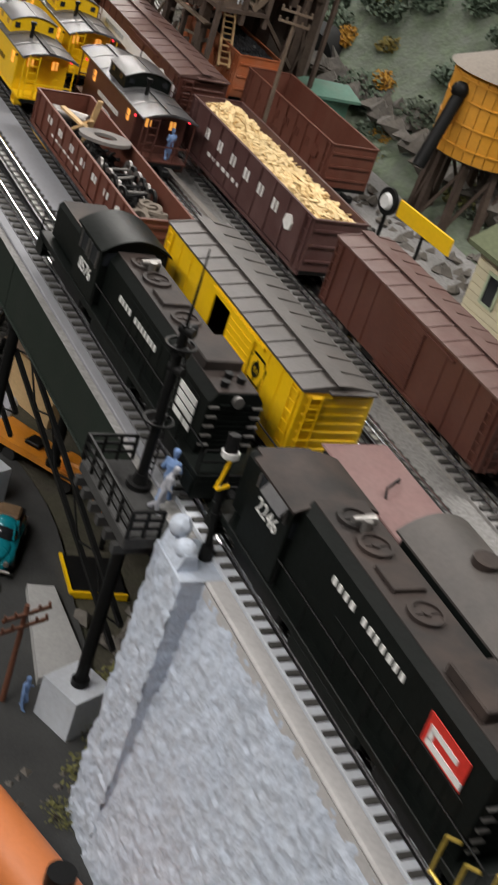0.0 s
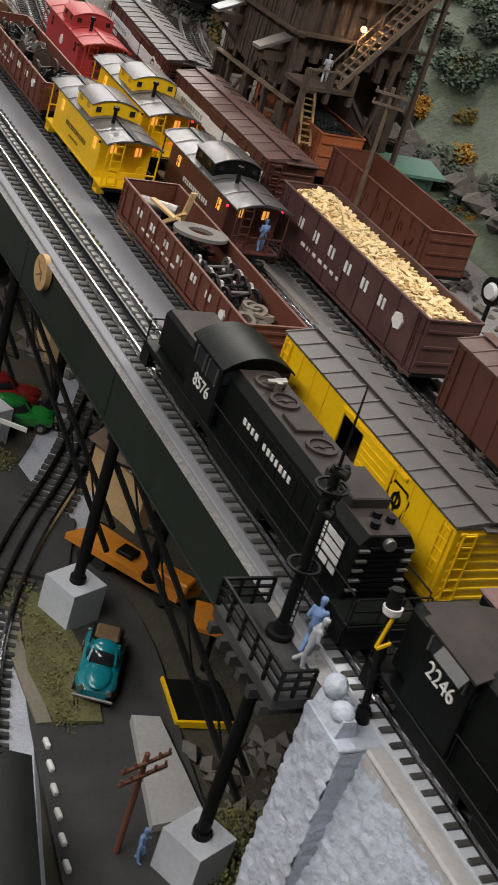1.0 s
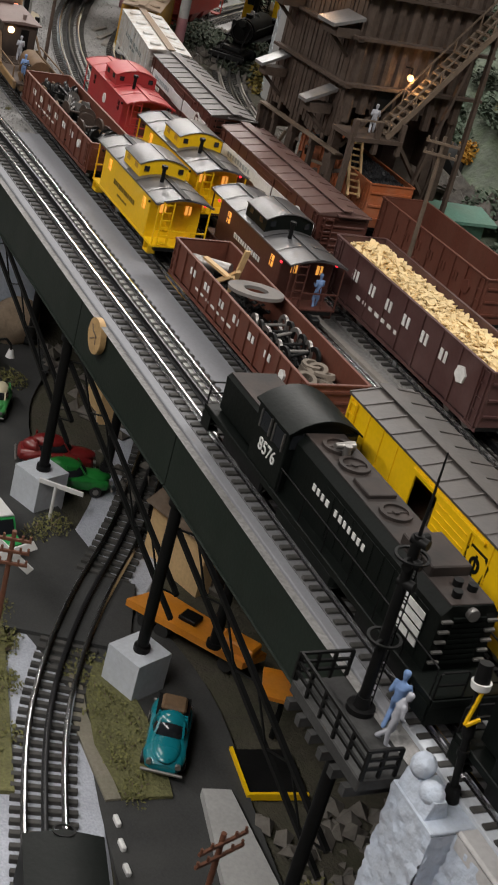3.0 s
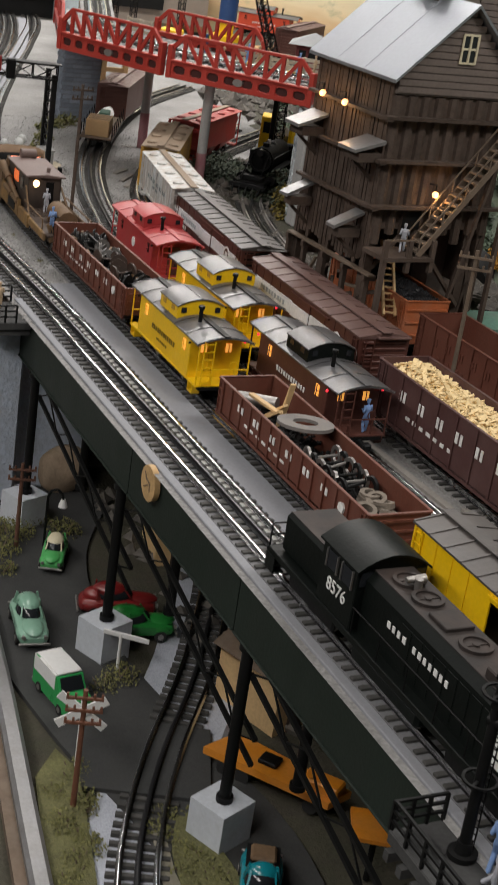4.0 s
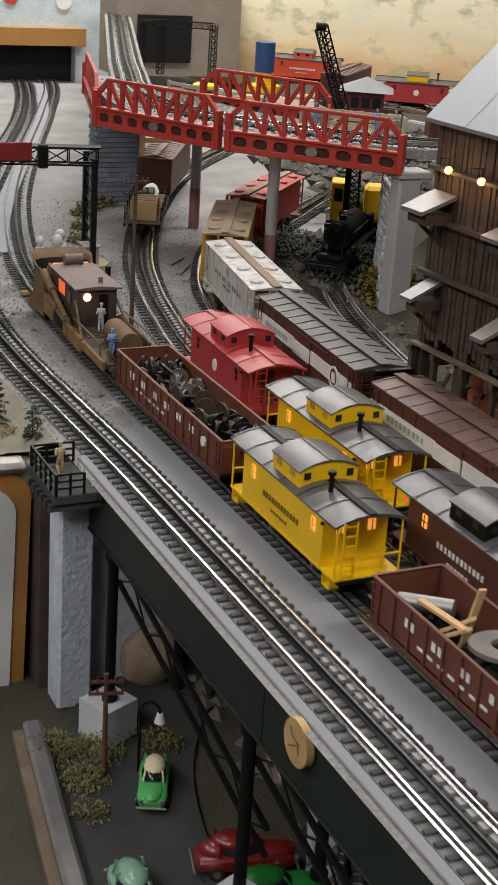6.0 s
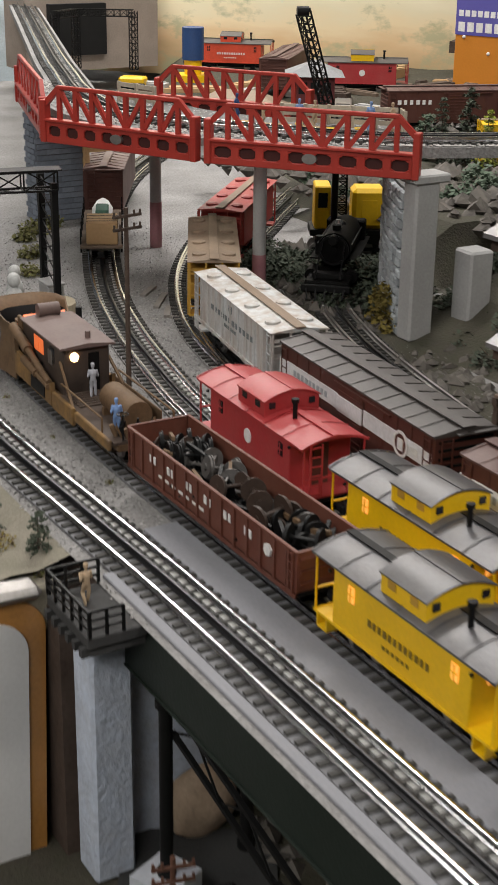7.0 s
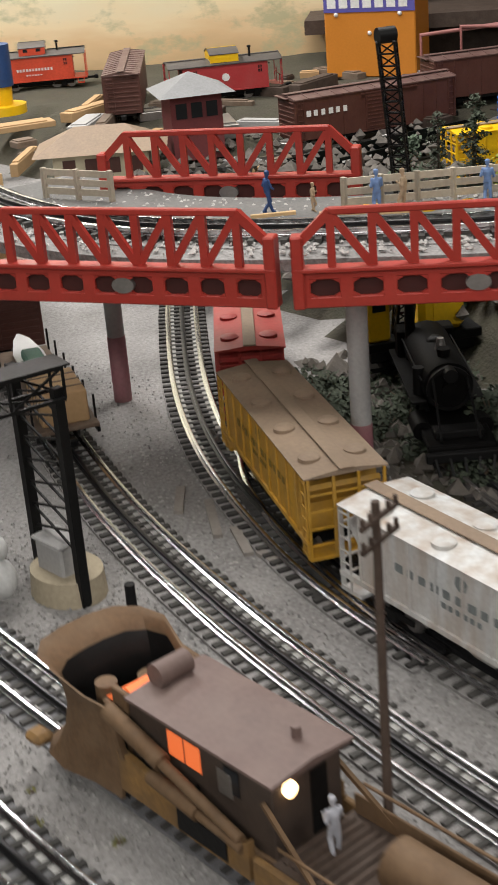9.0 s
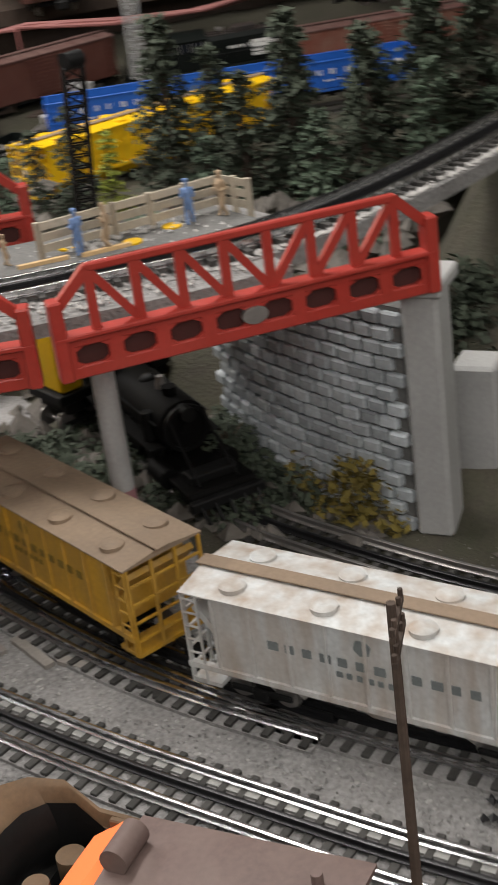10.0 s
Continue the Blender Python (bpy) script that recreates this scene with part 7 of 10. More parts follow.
    part("rear_window", B().cyl((-0.0135, y0 - 0.0022, 0.0635), (-0.0135, y0 + 0.0006, 0.0635), 0.0047, n=20), shining("bright_cab_window", (1.0, 0.62, 0.30), 6.0), root, "brightly lit round rear lamp")
    part("rear_door", B().box(0.002, 0.014, y0 - 0.0008, y0 + 0.0006, 0.024, 0.066), IRON, root)
    # flank plates, wings, push arms and pipes
    for x0, x1 in ((-0.0365, -0.032), (0.032, 0.0365)):
        part("wing_plate", B().prism([(0.104, 0.012), (0.104, 0.040), (0.088, 0.038), (0.040, 0.028), (-0.004, 0.032), (-0.010, 0.036), (-0.010, 0.010)], "x", x0, x1), OCHRE, root, "ochre flank plate with a dark patch")
        part("wing_plate", B().box(x0, x1, -0.070, -0.012, 0.008, 0.027, 0.001), OCHRE, root, "ochre rear wing plate")
        part("side_sill", B().box(x0, x1, -0.165, -0.076, 0.015, 0.026, 0.001), OCHRE, root)
    # Thin near-black plate on the lower part of the near flank.
    part("wing_patch", B().box(-0.0374, -0.0365, 0.008, 0.050, 0.013, 0.027), IRON, root, "near-black patch low on the flank plate")
    part("push_arm", B().cyl((-0.034, 0.110, 0.062), (-0.036, -0.004, 0.034), 0.0036, n=12).cyl((-0.034, 0.112, 0.0625), (-0.0345, 0.062, 0.0500), 0.0058, n=14), RUST_BROWN, root, "long brown push arm")
    part("push_arm", B().cyl((-0.0365, 0.070, 0.037), (-0.0375, -0.006, 0.030), 0.0030, n=12).cyl((-0.0365, 0.072, 0.0373), (-0.037, 0.030, 0.0335), 0.0048, n=14), RUST_BROWN, root)
    part("hanger", B().stick((-0.034, 0.108, 0.060), (-0.036, 0.098, 0.036), 0.004, 0.004), RUST_BROWN, root)
    part("stay_rod", B().stick((-0.027, -0.014, 0.058), (-0.032, -0.062, 0.024), 0.0026, 0.0026), RUST_BROWN, root, "slanting stay rod")
    part("stay_rod", B().stick((0.027, -0.014, 0.058), (0.032, -0.062, 0.024), 0.0026, 0.0026), RUST_BROWN, root)
    part("valve_gear", B().tube([(-0.030, 0.085, 0.040), (-0.029, 0.070, 0.046), (-0.031, 0.055, 0.036), (-0.029, 0.040, 0.040)], 0.003, 8), IRON, root)
    part("plaque", B().box(-0.0266, -0.0255, 0.012, 0.024, 0.046, 0.062, 0.0006), STEEL_DULL, root, "worn grey maker's plate")
    part("rear_deck", B().box(-0.032, 0.032, -0.170, -0.022, 0.022, 0.0245), WOOD_DARK, root)
    for i in range(7):
        part("deck_slat", B().box(-0.026, 0.026, -0.066 + 0.0062 * i, -0.0625 + 0.0062 * i, 0.0245, 0.0262), WOOD_DARK, root)
    part("drum", B().cyl((0.004, -0.146, 0.0385), (0.004, -0.080, 0.0385), 0.0145, n=26), RUST_BROWN, root, "brown cylindrical drum lying on the deck")
    part("drum_cradle", B().box(-0.012, 0.020, -0.136, -0.130, 0.0245, 0.032).box(-0.012, 0.020, -0.096, -0.090, 0.0245, 0.032), RUST_BROWN, root)
    part("handrail", B().tube([(-0.032, -0.030, 0.040), (-0.032, -0.140, 0.040), (-0.032, -0.140, 0.0245)], 0.0011, 8), RUST_BROWN, root)
    part("handrail", B().tube([(0.032, -0.030, 0.046), (0.032, -0.166, 0.046), (0.032, -0.166, 0.0245)], 0.0011, 8), RUST_BROWN, root)
    part("deck_side", B().box(0.030, 0.0318, -0.140, -0.024, 0.0245, 0.038, 0.0005), RUST_BROWN, root)
    rnd = random.Random(77)
    for i in range(9):
        x, y = rnd.uniform(-0.024, 0.024), rnd.uniform(-0.166, -0.152)
        part("deck_gear", B().cyl((x, y, 0.0245), (x + rnd.uniform(-0.006, 0.006), y + rnd.uniform(-0.004, 0.004), rnd.uniform(0.030, 0.042)), rnd.uniform(0.001, 0.003), n=8), IRON if i % 2 else RUST_BROWN, root)
    part("brake_staff", B().cyl((-0.022, -0.168, 0.024), (-0.022, -0.168, 0.052), 0.0008, n=6).ring((-0.022, -0.168, 0.052), (0, 0, 1), 0.006, 0.005, 0.001, 18), IRON, root)
    for y in (-0.130, -0.010, 0.090):
        bogie(root, y, 0.032)
    couplers(root, 0.34)
    return root


def flatcar():
    root = thing("flatcar", "flatcar carrying a kraft crate and a small white boat", "flatcar")
    L = 0.25
    part("deck", B().box(-0.031, 0.031, -L / 2, L / 2, 0.0165, 0.0205, 0.0006), WOOD_MID, root)
    part("sill", B().box(-0.031, -0.028, -L / 2, L / 2, 0.011, 0.0165).box(0.028, 0.031, -L / 2, L / 2, 0.011, 0.0165), IRON, root)
    part("crate", B().box(-0.022, 0.024, -0.115, -0.045, 0.0205, 0.052, 0.001), CARD, root, "kraft-brown crate")
    for y in (-0.098, -0.080, -0.062):
        part("strap", B().box(-0.0226, 0.0246, y - 0.0012, y + 0.0012, 0.0205, 0.0526), WOOD_MID, root)
    hull = [(-0.016, 0.038), (-0.012, 0.0225), (0.012, 0.0225), (0.016, 0.038)]
    b = B()
    for s, y in ((1.0, -0.035), (1.0, 0.06), (0.55, 0.095), (0.08, 0.115)):
        b.v += [(u * s, y, w + (0.004 if s < 1 else 0)) for u, w in hull]
    for i in range(3):
        b.f += [(i * 4 + k, i * 4 + (k + 1) % 4, i * 4 + 4 + (k + 1) % 4, i * 4 + 4 + k) for k in range(4)]
    b.f += [(0, 1, 2, 3), (15, 14, 13, 12)]
    part("boat", b, WHITE_PAINT, root, "small white boat hull")
    part("boat_cabin", B().box(-0.010, 0.010, -0.005, 0.045, 0.0375, 0.048, 0.002), TEAL_ROOF, root)
    for x in (-0.0305, 0.0305):
        for i in range(6):
            y = -L / 2 + 0.015 + (L - 0.03) * i / 5
            part("stake", B().box(x - 0.001, x + 0.001, y - 0.001, y + 0.001, 0.0165, 0.044), IRON, root)
    for y in (-L / 2 + 0.045, L / 2 - 0.045):
        bogie(root, y)
    couplers(root, L)
    return root


def road_diesel():
    """Black road diesel with a low dusty mauve nose and a grey arched body roof."""
    root = thing("diesel_locomotive", "black road diesel with a dusty mauve nose and grey roof", "locomotive")
    L = 0.436
    part("frame", B().box(-0.031, 0.031, -L / 2, L / 2, 0.014, 0.024, 0.001), BLACK, root)
    mauve = surface("dusty_mauve_top", (0.17, 0.095, 0.09), 0.6, dust=0.3, dust_color=(0.22, 0.15, 0.14))
    part("nose", B().box(-0.028, 0.028, L / 2 - 0.125, L / 2 - 0.006, 0.024, 0.058, 0.002), BLACK, root)
    part("nose_top", B().box(-0.029, 0.029, L / 2 - 0.126, L / 2 - 0.004, 0.058, 0.0605, 0.001), mauve, root, "flat dusty mauve nose top")
    part("grab_rail", B().tube([(-0.012, L / 2 - 0.075, 0.0605), (-0.010, L / 2 - 0.070, 0.066), (0.008, L / 2 - 0.058, 0.066), (0.010, L / 2 - 0.055, 0.0605)], 0.0010), IRON, root)
    part("body", B().box(-0.031, 0.031, -L / 2 + 0.006, L / 2 - 0.128, 0.024, 0.070, 0.001), BLACK, root)
    part("roof", curved_roof(0.3, 0.0325, 0.0690, 0.0830, y0=-L / 2 + 0.004, y1=L / 2 - 0.122), ROOF_GREY, root, "grey arched roof")
    part("roof_end", B().prism([(-0.030, 0.066)] + [(0.030 * (2 * i / 10 - 1), 0.068 + 0.0125 * (1 - (2 * i / 10 - 1) ** 2)) for i in range(11)] + [(0.030, 0.066)], "y", L / 2 - 0.132, L / 2 - 0.126), BLACK, root)
    for y in (0.04, -0.02, -0.09):
        part("roof_vent", B().cyl((0, y, 0.080), (0, y, 0.087), 0.010, n=18), DUSTY_BLACK, root)
    for y in (-L / 2 + 0.075, L / 2 - 0.075):
        bogie(root, y, 0.046)
    couplers(root, L)
    return root


def rolling_stock():
    # track 1
    place(switcher("black end-cab diesel switcher with a white barred emblem", "8576", 0.398), T1, -0.722, -0.324)
    place(switcher("black end-cab diesel switcher with a red and white emblem", "2246", 0.362, logo="red", rear=0.040, hood=0.0245, top=0.0935, eave=0.0860), T1, -1.112, -0.750)
    # track 2
    place(spreader_plow(), T2, 0.621, 0.963)
    place(gondola("brown gondola full of scrap wheelsets, standing behind the snow plow", 0.300, 0.053, GONDOLA, scrap_load), T2, 0.291, 0.593)
    place(caboose("bright yellow caboose with lit windows and a silver roof", 0.212, YELLOW, ROOF_SILVER), T2, 0.056, 0.268)
    place(gondola("faded red-brown gondola carrying a large ring, planks and scrap", 0.330, 0.053, GONDOLA, mixed_load), T2, -0.336, -0.004)
    place(boxcar("bright yellow boxcar with an open side door and dark herald", 0.285, YELLOW, ROOF_GREY, door_open=True, letters=BLACK, herald="keystone"), T2, -0.690, -0.402)
    place(road_diesel(), T2, -1.16, -0.722)
    # track 3
    place(caboose("plain bright red caboose with dark windows", 0.212, RED, RED, lit=False, letters=LETTER), T3, 0.437, 0.649)
    place(caboose("yellow caboose with a silver-grey roof and lit end windows", 0.218, YELLOW, ROOF_SILVER), T3, 0.176, 0.396)
    place(caboose("dark brown caboose with a black cupola, red markers and lit windows", 0.222, BROWN, ROOF_SILVER, dark_cupola=True, letters=LETTER), T3, -0.093, 0.130)
    place(flatcar(), T3, 1.36, 1.575)
    place(boxcar("dark brown boxcar under the red bridge", 0.28, BROWN, BROWN_ROOF), T3, 1.60, 1.84)
    # track 4
    place(covered_hopper("dusty yellow covered hopper with a tan roof and round hatches", 0.250, YELLOW_DARK, TAN_ROOF, LETTER_DARK), T4, 0.985, 1.205)
    place(covered_hopper("weathered off-white covered hopper with round roof hatches", 0.262, HOPPER_WHITE, HOPPER_WHITE, LETTER_GREY), T4, 0.690, 0.948)
    place(boxcar("brown boxcar with a white stripe and dark grey roof", 0.296, BROWN, ROOF_GREY, band=WHITE_BAND, herald="ring", end_dark=BLACK), T4, 0.372, 0.672)
    place(boxcar("brown boxcar with a faded white stripe and a brown riveted roof", 0.305, BROWN, BROWN_ROOF, band=WHITE_BAND, herald="ring"), T4, 0.030, 0.338)
    place(gondola("tall plum-brown gondola heaped with pale split wood", 0.330, 0.076, PLUM, chip_load, posts=9), T4, -0.346, -0.012)
    place(boxcar("brown boxcar with a dusty brown roof", 0.305, BROWN, BROWN_ROOF), T4, -0.70, -0.392)
    faded = surface("faded_red_paint", (0.36, 0.035, 0.03), 0.55, dust=0.15)
    place(covered_hopper("faded red covered hopper standing under the red bridge", 0.245, faded, faded, LETTER), T4, 1.232, 1.425)
    # track 5
    place(gondola("orange-brown hopper filled with coal beside the tipple", 0.215, 0.076, ORANGE_RUST, coal_load, posts=8, letters=ORANGE_RUST), T5, 0.180, 0.398)
    place(gondola("empty brown open hopper", 0.250, 0.072, GONDOLA, no_load, posts=9, letters=GONDOLA), T5, -0.105, 0.150)


rolling_stock()


# ---- figures, poles, vehicles, plants and the far side of the layout ----
def utility_pole(x, y, z0, z1, mat, arms=2, turn=0.0, width=0.034, label="slim weathered utility pole with insulated crossarms"):
    root = thing("utility_pole", label, "pole", "utility poles")
    part("mast", B().cyl((0, 0, z0), (0, 0, z1), 0.0030, 0.0022, n=10), mat, root)
    for i in range(arms):
        z = z1 - 0.008 - 0.013 * i
        part("crossarm", B().box(-width / 2, width / 2, -0.0032, -0.0008, z - 0.0014, z + 0.0014), mat, root)
        for k in (-0.92, -0.5, 0.5, 0.92):
            part("insulator", B().cyl((k * width / 2, -0.002, z + 0.0014), (k * width / 2, -0.002, z + 0.0052), 0.0012, n=8), mat, root)
    root.matrix_world = pose(x, y, 0, 0, 0, turn)
    return root


def lattice_mast(x, y, z0, z1):
    root = thing("signal_mast", "tall black signal mast with a ladder, brackets and round base", "signal mast")
    part("base", B().cyl((0, 0, z0), (0, 0, z0 + 0.004), 0.010, n=20).cyl((0, 0, z0 + 0.004), (0, 0, z0 + 0.012), 0.006, 0.005, n=16), IRON, root)
    part("pole", B().cyl((0, 0, z0), (0, 0, z0 + (z1 - z0) * 0.7), 0.0042, 0.0036, n=14).cyl((0, 0, z0 + (z1 - z0) * 0.7), (0, 0, z1), 0.0014, 0.0006, n=8), IRON, root)
    H = z1 - z0
    for k in (0.30, 0.62):
        z = z0 + H * k
        part("gallery", B().ring((0, 0, z), (0, 0, 1), 0.012, 0.010, 0.0014, 20).box(-0.012, 0.012, -0.001, 0.001, z - 0.0008, z + 0.0008), IRON, root)
    for dz, s in ((0.52, 1), (0.60, -1), (0.68, 1)):
        z = z0 + H * dz
        part("lamp_head", B().cyl((s * 0.002, 0, z), (s * 0.009, -0.002, z), 0.0034, n=12).cyl((0.0, -0.008, z), (0.0, 0.004, z), 0.0038, n=12), IRON, root)
    b = B()
    for i in range(22):
        z = z0 + 0.01 + H * 0.6 * i / 22
        b.box(0.005, 0.0058, -0.004, 0.004, z, z + 0.0007)
    b.box(0.005, 0.0058, -0.0046, -0.0038, z0, z0 + H * 0.62).box(0.005, 0.0058, 0.0038, 0.0046, z0, z0 + H * 0.62)
    part("ladder", b, IRON, root)
    root.matrix_world = pose(x, y, 0, 0, 0, 30)


def switch_stand():
    root = thing("switch_stand", "black switch stand with a white lamp collar and yellow levers", "switch stand")
    part("post", B().cyl((0, 0, DECK), (0, 0, 0.068), 0.0026, n=12).cyl((0, 0, DECK), (0, 0, 0.000), 0.0055, 0.0045, n=16).cyl((0, 0, 0.022), (0, 0, 0.026), 0.0040, n=14).cyl((0, 0, 0.036), (0, 0, 0.050), 0.0040, 0.0034, n=14), IRON, root)
    part("lamp", B().cyl((0, 0, 0.0690), (0, 0, 0.0735), 0.0060, 0.0066, n=20).ball((0, 0, 0.0700), 0.0060, 1, 1, 0.6), WHITE_PAINT, root, "white lamp collar")
    part("lamp_cap", B().cyl((0, 0, 0.0735), (0, 0, 0.086), 0.0052, 0.0044, n=16), IRON, root)
    part("lever", B().stick((-0.001, -0.004, 0.068), (-0.007, -0.003, 0.046), 0.0018, 0.0018), YELLOW, root, "yellow lever")
    part("lever", B().stick((-0.007, -0.004, 0.046), (0.002, -0.005, 0.050), 0.0018, 0.0018), YELLOW, root, "yellow lever")
    root.matrix_world = pose(-0.0345, -0.770, 0, -8, 0, 0)


def vehicle(label, body, x, y, turn, kind="sedan", roof=None, group="toy cars"):
    """A die-cast road vehicle: lower body, cabin, glass, wheels, bumpers."""
    root = thing("car", label, "car", group)
    L, hw = 0.088, 0.0175
    if kind == "van":
        low = [(-L / 2, 0.006), (L / 2, 0.006), (L / 2, 0.024), (L * 0.30, 0.028), (L * 0.18, 0.044), (-L / 2 + 0.004, 0.046), (-L / 2, 0.040)]
        part("body", B().prism(low, "x", -hw, hw), body, root)
    else:
        sec = ((-0.50, 0.55, 0.008, 0.015), (-0.47, 0.82, 0.006, 0.0185), (-0.38, 0.95, 0.005, 0.0205), (-0.2, 1.0, 0.005, 0.0225), (0.0, 1.0, 0.005, 0.0228), (0.2, 0.99, 0.005, 0.0222), (0.36, 0.95, 0.005, 0.0208), (0.46, 0.86, 0.006, 0.0185), (0.50, 0.62, 0.008, 0.0150))
        n = 16
        vs, fs = [], []
        for u, w, z0, z1 in sec:
            for q in range(n):
                a = 2 * math.pi * q / n
                c, s = math.cos(a), math.sin(a)
                vs.append((hw * w * abs(c) ** 0.5 * (1 if c > 0 else -1), L * u, (z0 + z1) / 2 + (z1 - z0) / 2 * abs(s) ** 0.6 * (1 if s > 0 else -1)))
        for e in range(len(sec) - 1):
            fs += [(e * n + q, e * n + (q + 1) % n, (e + 1) * n + (q + 1) % n, (e + 1) * n + q) for q in range(n)]
        fs += [tuple(range(n))[::-1], tuple(range((len(sec) - 1) * n, len(sec) * n))]
        part("body", B().add(vs, fs), body, root)
        part("bonnet", B().ball((0, L * 0.29, 0.0195), 0.010, 1.25, 2.1, 0.52, 16, 10), body, root)
        if kind == "pickup":
            c0, c1 = -0.008, 0.018
            part("bed", B().box(-hw * 0.8, hw * 0.8, -L / 2 + 0.006, -0.010, 0.0215, 0.0235), IRON, root)
            part("bed_load", B().box(-hw * 0.62, hw * 0.62, -L / 2 + 0.010, -0.014, 0.0235, 0.0285, 0.002), RUST_BROWN, root, "brown load in the bed")
        else:
            c0, c1 = -0.034, 0.016
            part("boot", B().ball((0, c0 + 0.010, 0.0215), 0.011, 1.15, 1.5, 0.85, 16, 10), body, root)
        cm, cl = (c0 + c1) / 2, (c1 - c0) / 2
        part("glasshouse", B().ball((0, cm + 0.002, 0.0225), 0.0125, hw * 0.82 / 0.0125, cl * 0.98 / 0.0125, 1.0, 18, 12), DARK_GLASS, root, "dark windows")
        part("cabin_roof", B().ball((0, cm - 0.001, 0.0295), 0.0085, hw * 0.74 / 0.0085, cl * 0.80 / 0.0085, 0.95, 18, 12), roof or body, root)
        for u in (-1, 0, 1):
            part("front_pillar", B().stick((u * hw * 0.66, c1 - 0.0015, 0.0235), (u * hw * 0.55, c1 - 0.0095, 0.0340), 0.0018, 0.0018), roof or body, root)
        for s in (-1, 1):
            for v in (c0 + 0.009, cm):
                part("door_pillar", B().stick((s * hw * 0.80, v, 0.0220), (s * hw * 0.62, v, 0.0345), 0.0026, 0.0018), body, root)
            part("rear_fender", B().ball((s * (hw - 0.0042), -L * 0.30, 0.0125), 0.0080, 0.6, 1.7, 0.85, 12, 8), body, root)
    if roof and kind == "van":
        part("roof_panel", B().box(-hw * 0.92, hw * 0.92, -L / 2 + 0.003, L * 0.16, 0.0455, 0.0480, 0.001).box(-hw - 0.0006, hw + 0.0006, -L / 2 + 0.002, L * 0.14, 0.026, 0.0457), roof, root, "white upper panels")
        part("windscreen", B().add([(-hw * 0.85, L * 0.296, 0.0285), (hw * 0.85, L * 0.296, 0.0285), (hw * 0.8, L * 0.19, 0.0435), (-hw * 0.8, L * 0.19, 0.0435), (-hw * 0.85, L * 0.306, 0.0285), (hw * 0.85, L * 0.306, 0.0285), (hw * 0.8, L * 0.2, 0.0440), (-hw * 0.8, L * 0.2, 0.0440)], [(0, 1, 2, 3), (4, 7, 6, 5), (0, 4, 5, 1), (1, 5, 6, 2), (2, 6, 7, 3), (3, 7, 4, 0)]), DARK_GLASS, root)
    for s in (-1, 1):
        for y2 in (-L * 0.30, L * 0.31):
            w = part("wheel", B().cyl((s * (hw - 0.004), y2, 0.0068), (s * (hw + 0.0008), y2, 0.0068), 0.0068, n=18), RUBBER, root)
            part("hub", B().cyl((s * (hw + 0.0006), y2, 0.0068), (s * (hw + 0.0014), y2, 0.0068), 0.0035, n=14), STEEL_DULL, w)
        part("fender", B().ball((s * (hw - 0.0042), L * 0.31, 0.0130), 0.0080, 0.6, 1.5, 0.80, 12, 8), body, root)
        part("headlight", B().cyl((s * 0.012, L / 2 - 0.001, 0.0165), (s * 0.012, L / 2 + 0.002, 0.0165), 0.0024, n=12), STEEL_DULL, root)
    for s in (-1, 1):
        y2 = s * (L / 2 + 0.002)
        part("bumper", B().box(-hw, hw, y2 - 0.0012, y2 + 0.0012, 0.0075, 0.0105, 0.0008), STEEL_DULL, root)
    root.matrix_world = pose(x, y, FLOOR_LOW + 0.0055, 0, 0, turn) @ Matrix.Scale({"van": 0.86, "pickup": 1.08}.get(kind, 1.02), 4)
    return root


def leafy(name, label, blobs, mat, count, size, seed, category="bush"):
    """A shrub of many small leaves over uneven clumps, with a few stems."""
    rnd = random.Random(seed)
    root = thing(name, label, category)
    b = B()
    for (x, y, z, r) in blobs:
        n = int(count * (r / 0.02) ** 2)
        for _ in range(n):
            d = Vector((rnd.gauss(0, 1), rnd.gauss(0, 1), rnd.gauss(0, 0.8))).normalized() * r * rnd.uniform(0.45, 1.12)
            if z + d.z > FLOOR_LOW:
                b.leaf((x + d.x, y + d.y, z + abs(d.z) * 0.9), size * rnd.uniform(0.6, 1.3), rnd)
    tagged(part("foliage", b, mat, root, smooth=False), kind="stuff")
    s = B()
    for (x, y, z, r) in blobs:
        for k in range(3):
            s.cyl((x + rnd.uniform(-0.2, 0.2) * r, y, z - 0.003), (x + rnd.uniform(-0.7, 0.7) * r, y + rnd.uniform(-0.7, 0.7) * r, z + r * 0.7), 0.0012, 0.0005, n=5)
    tagged(part("stem_work", s, WOOD_MID, root), kind="stuff")
    return root


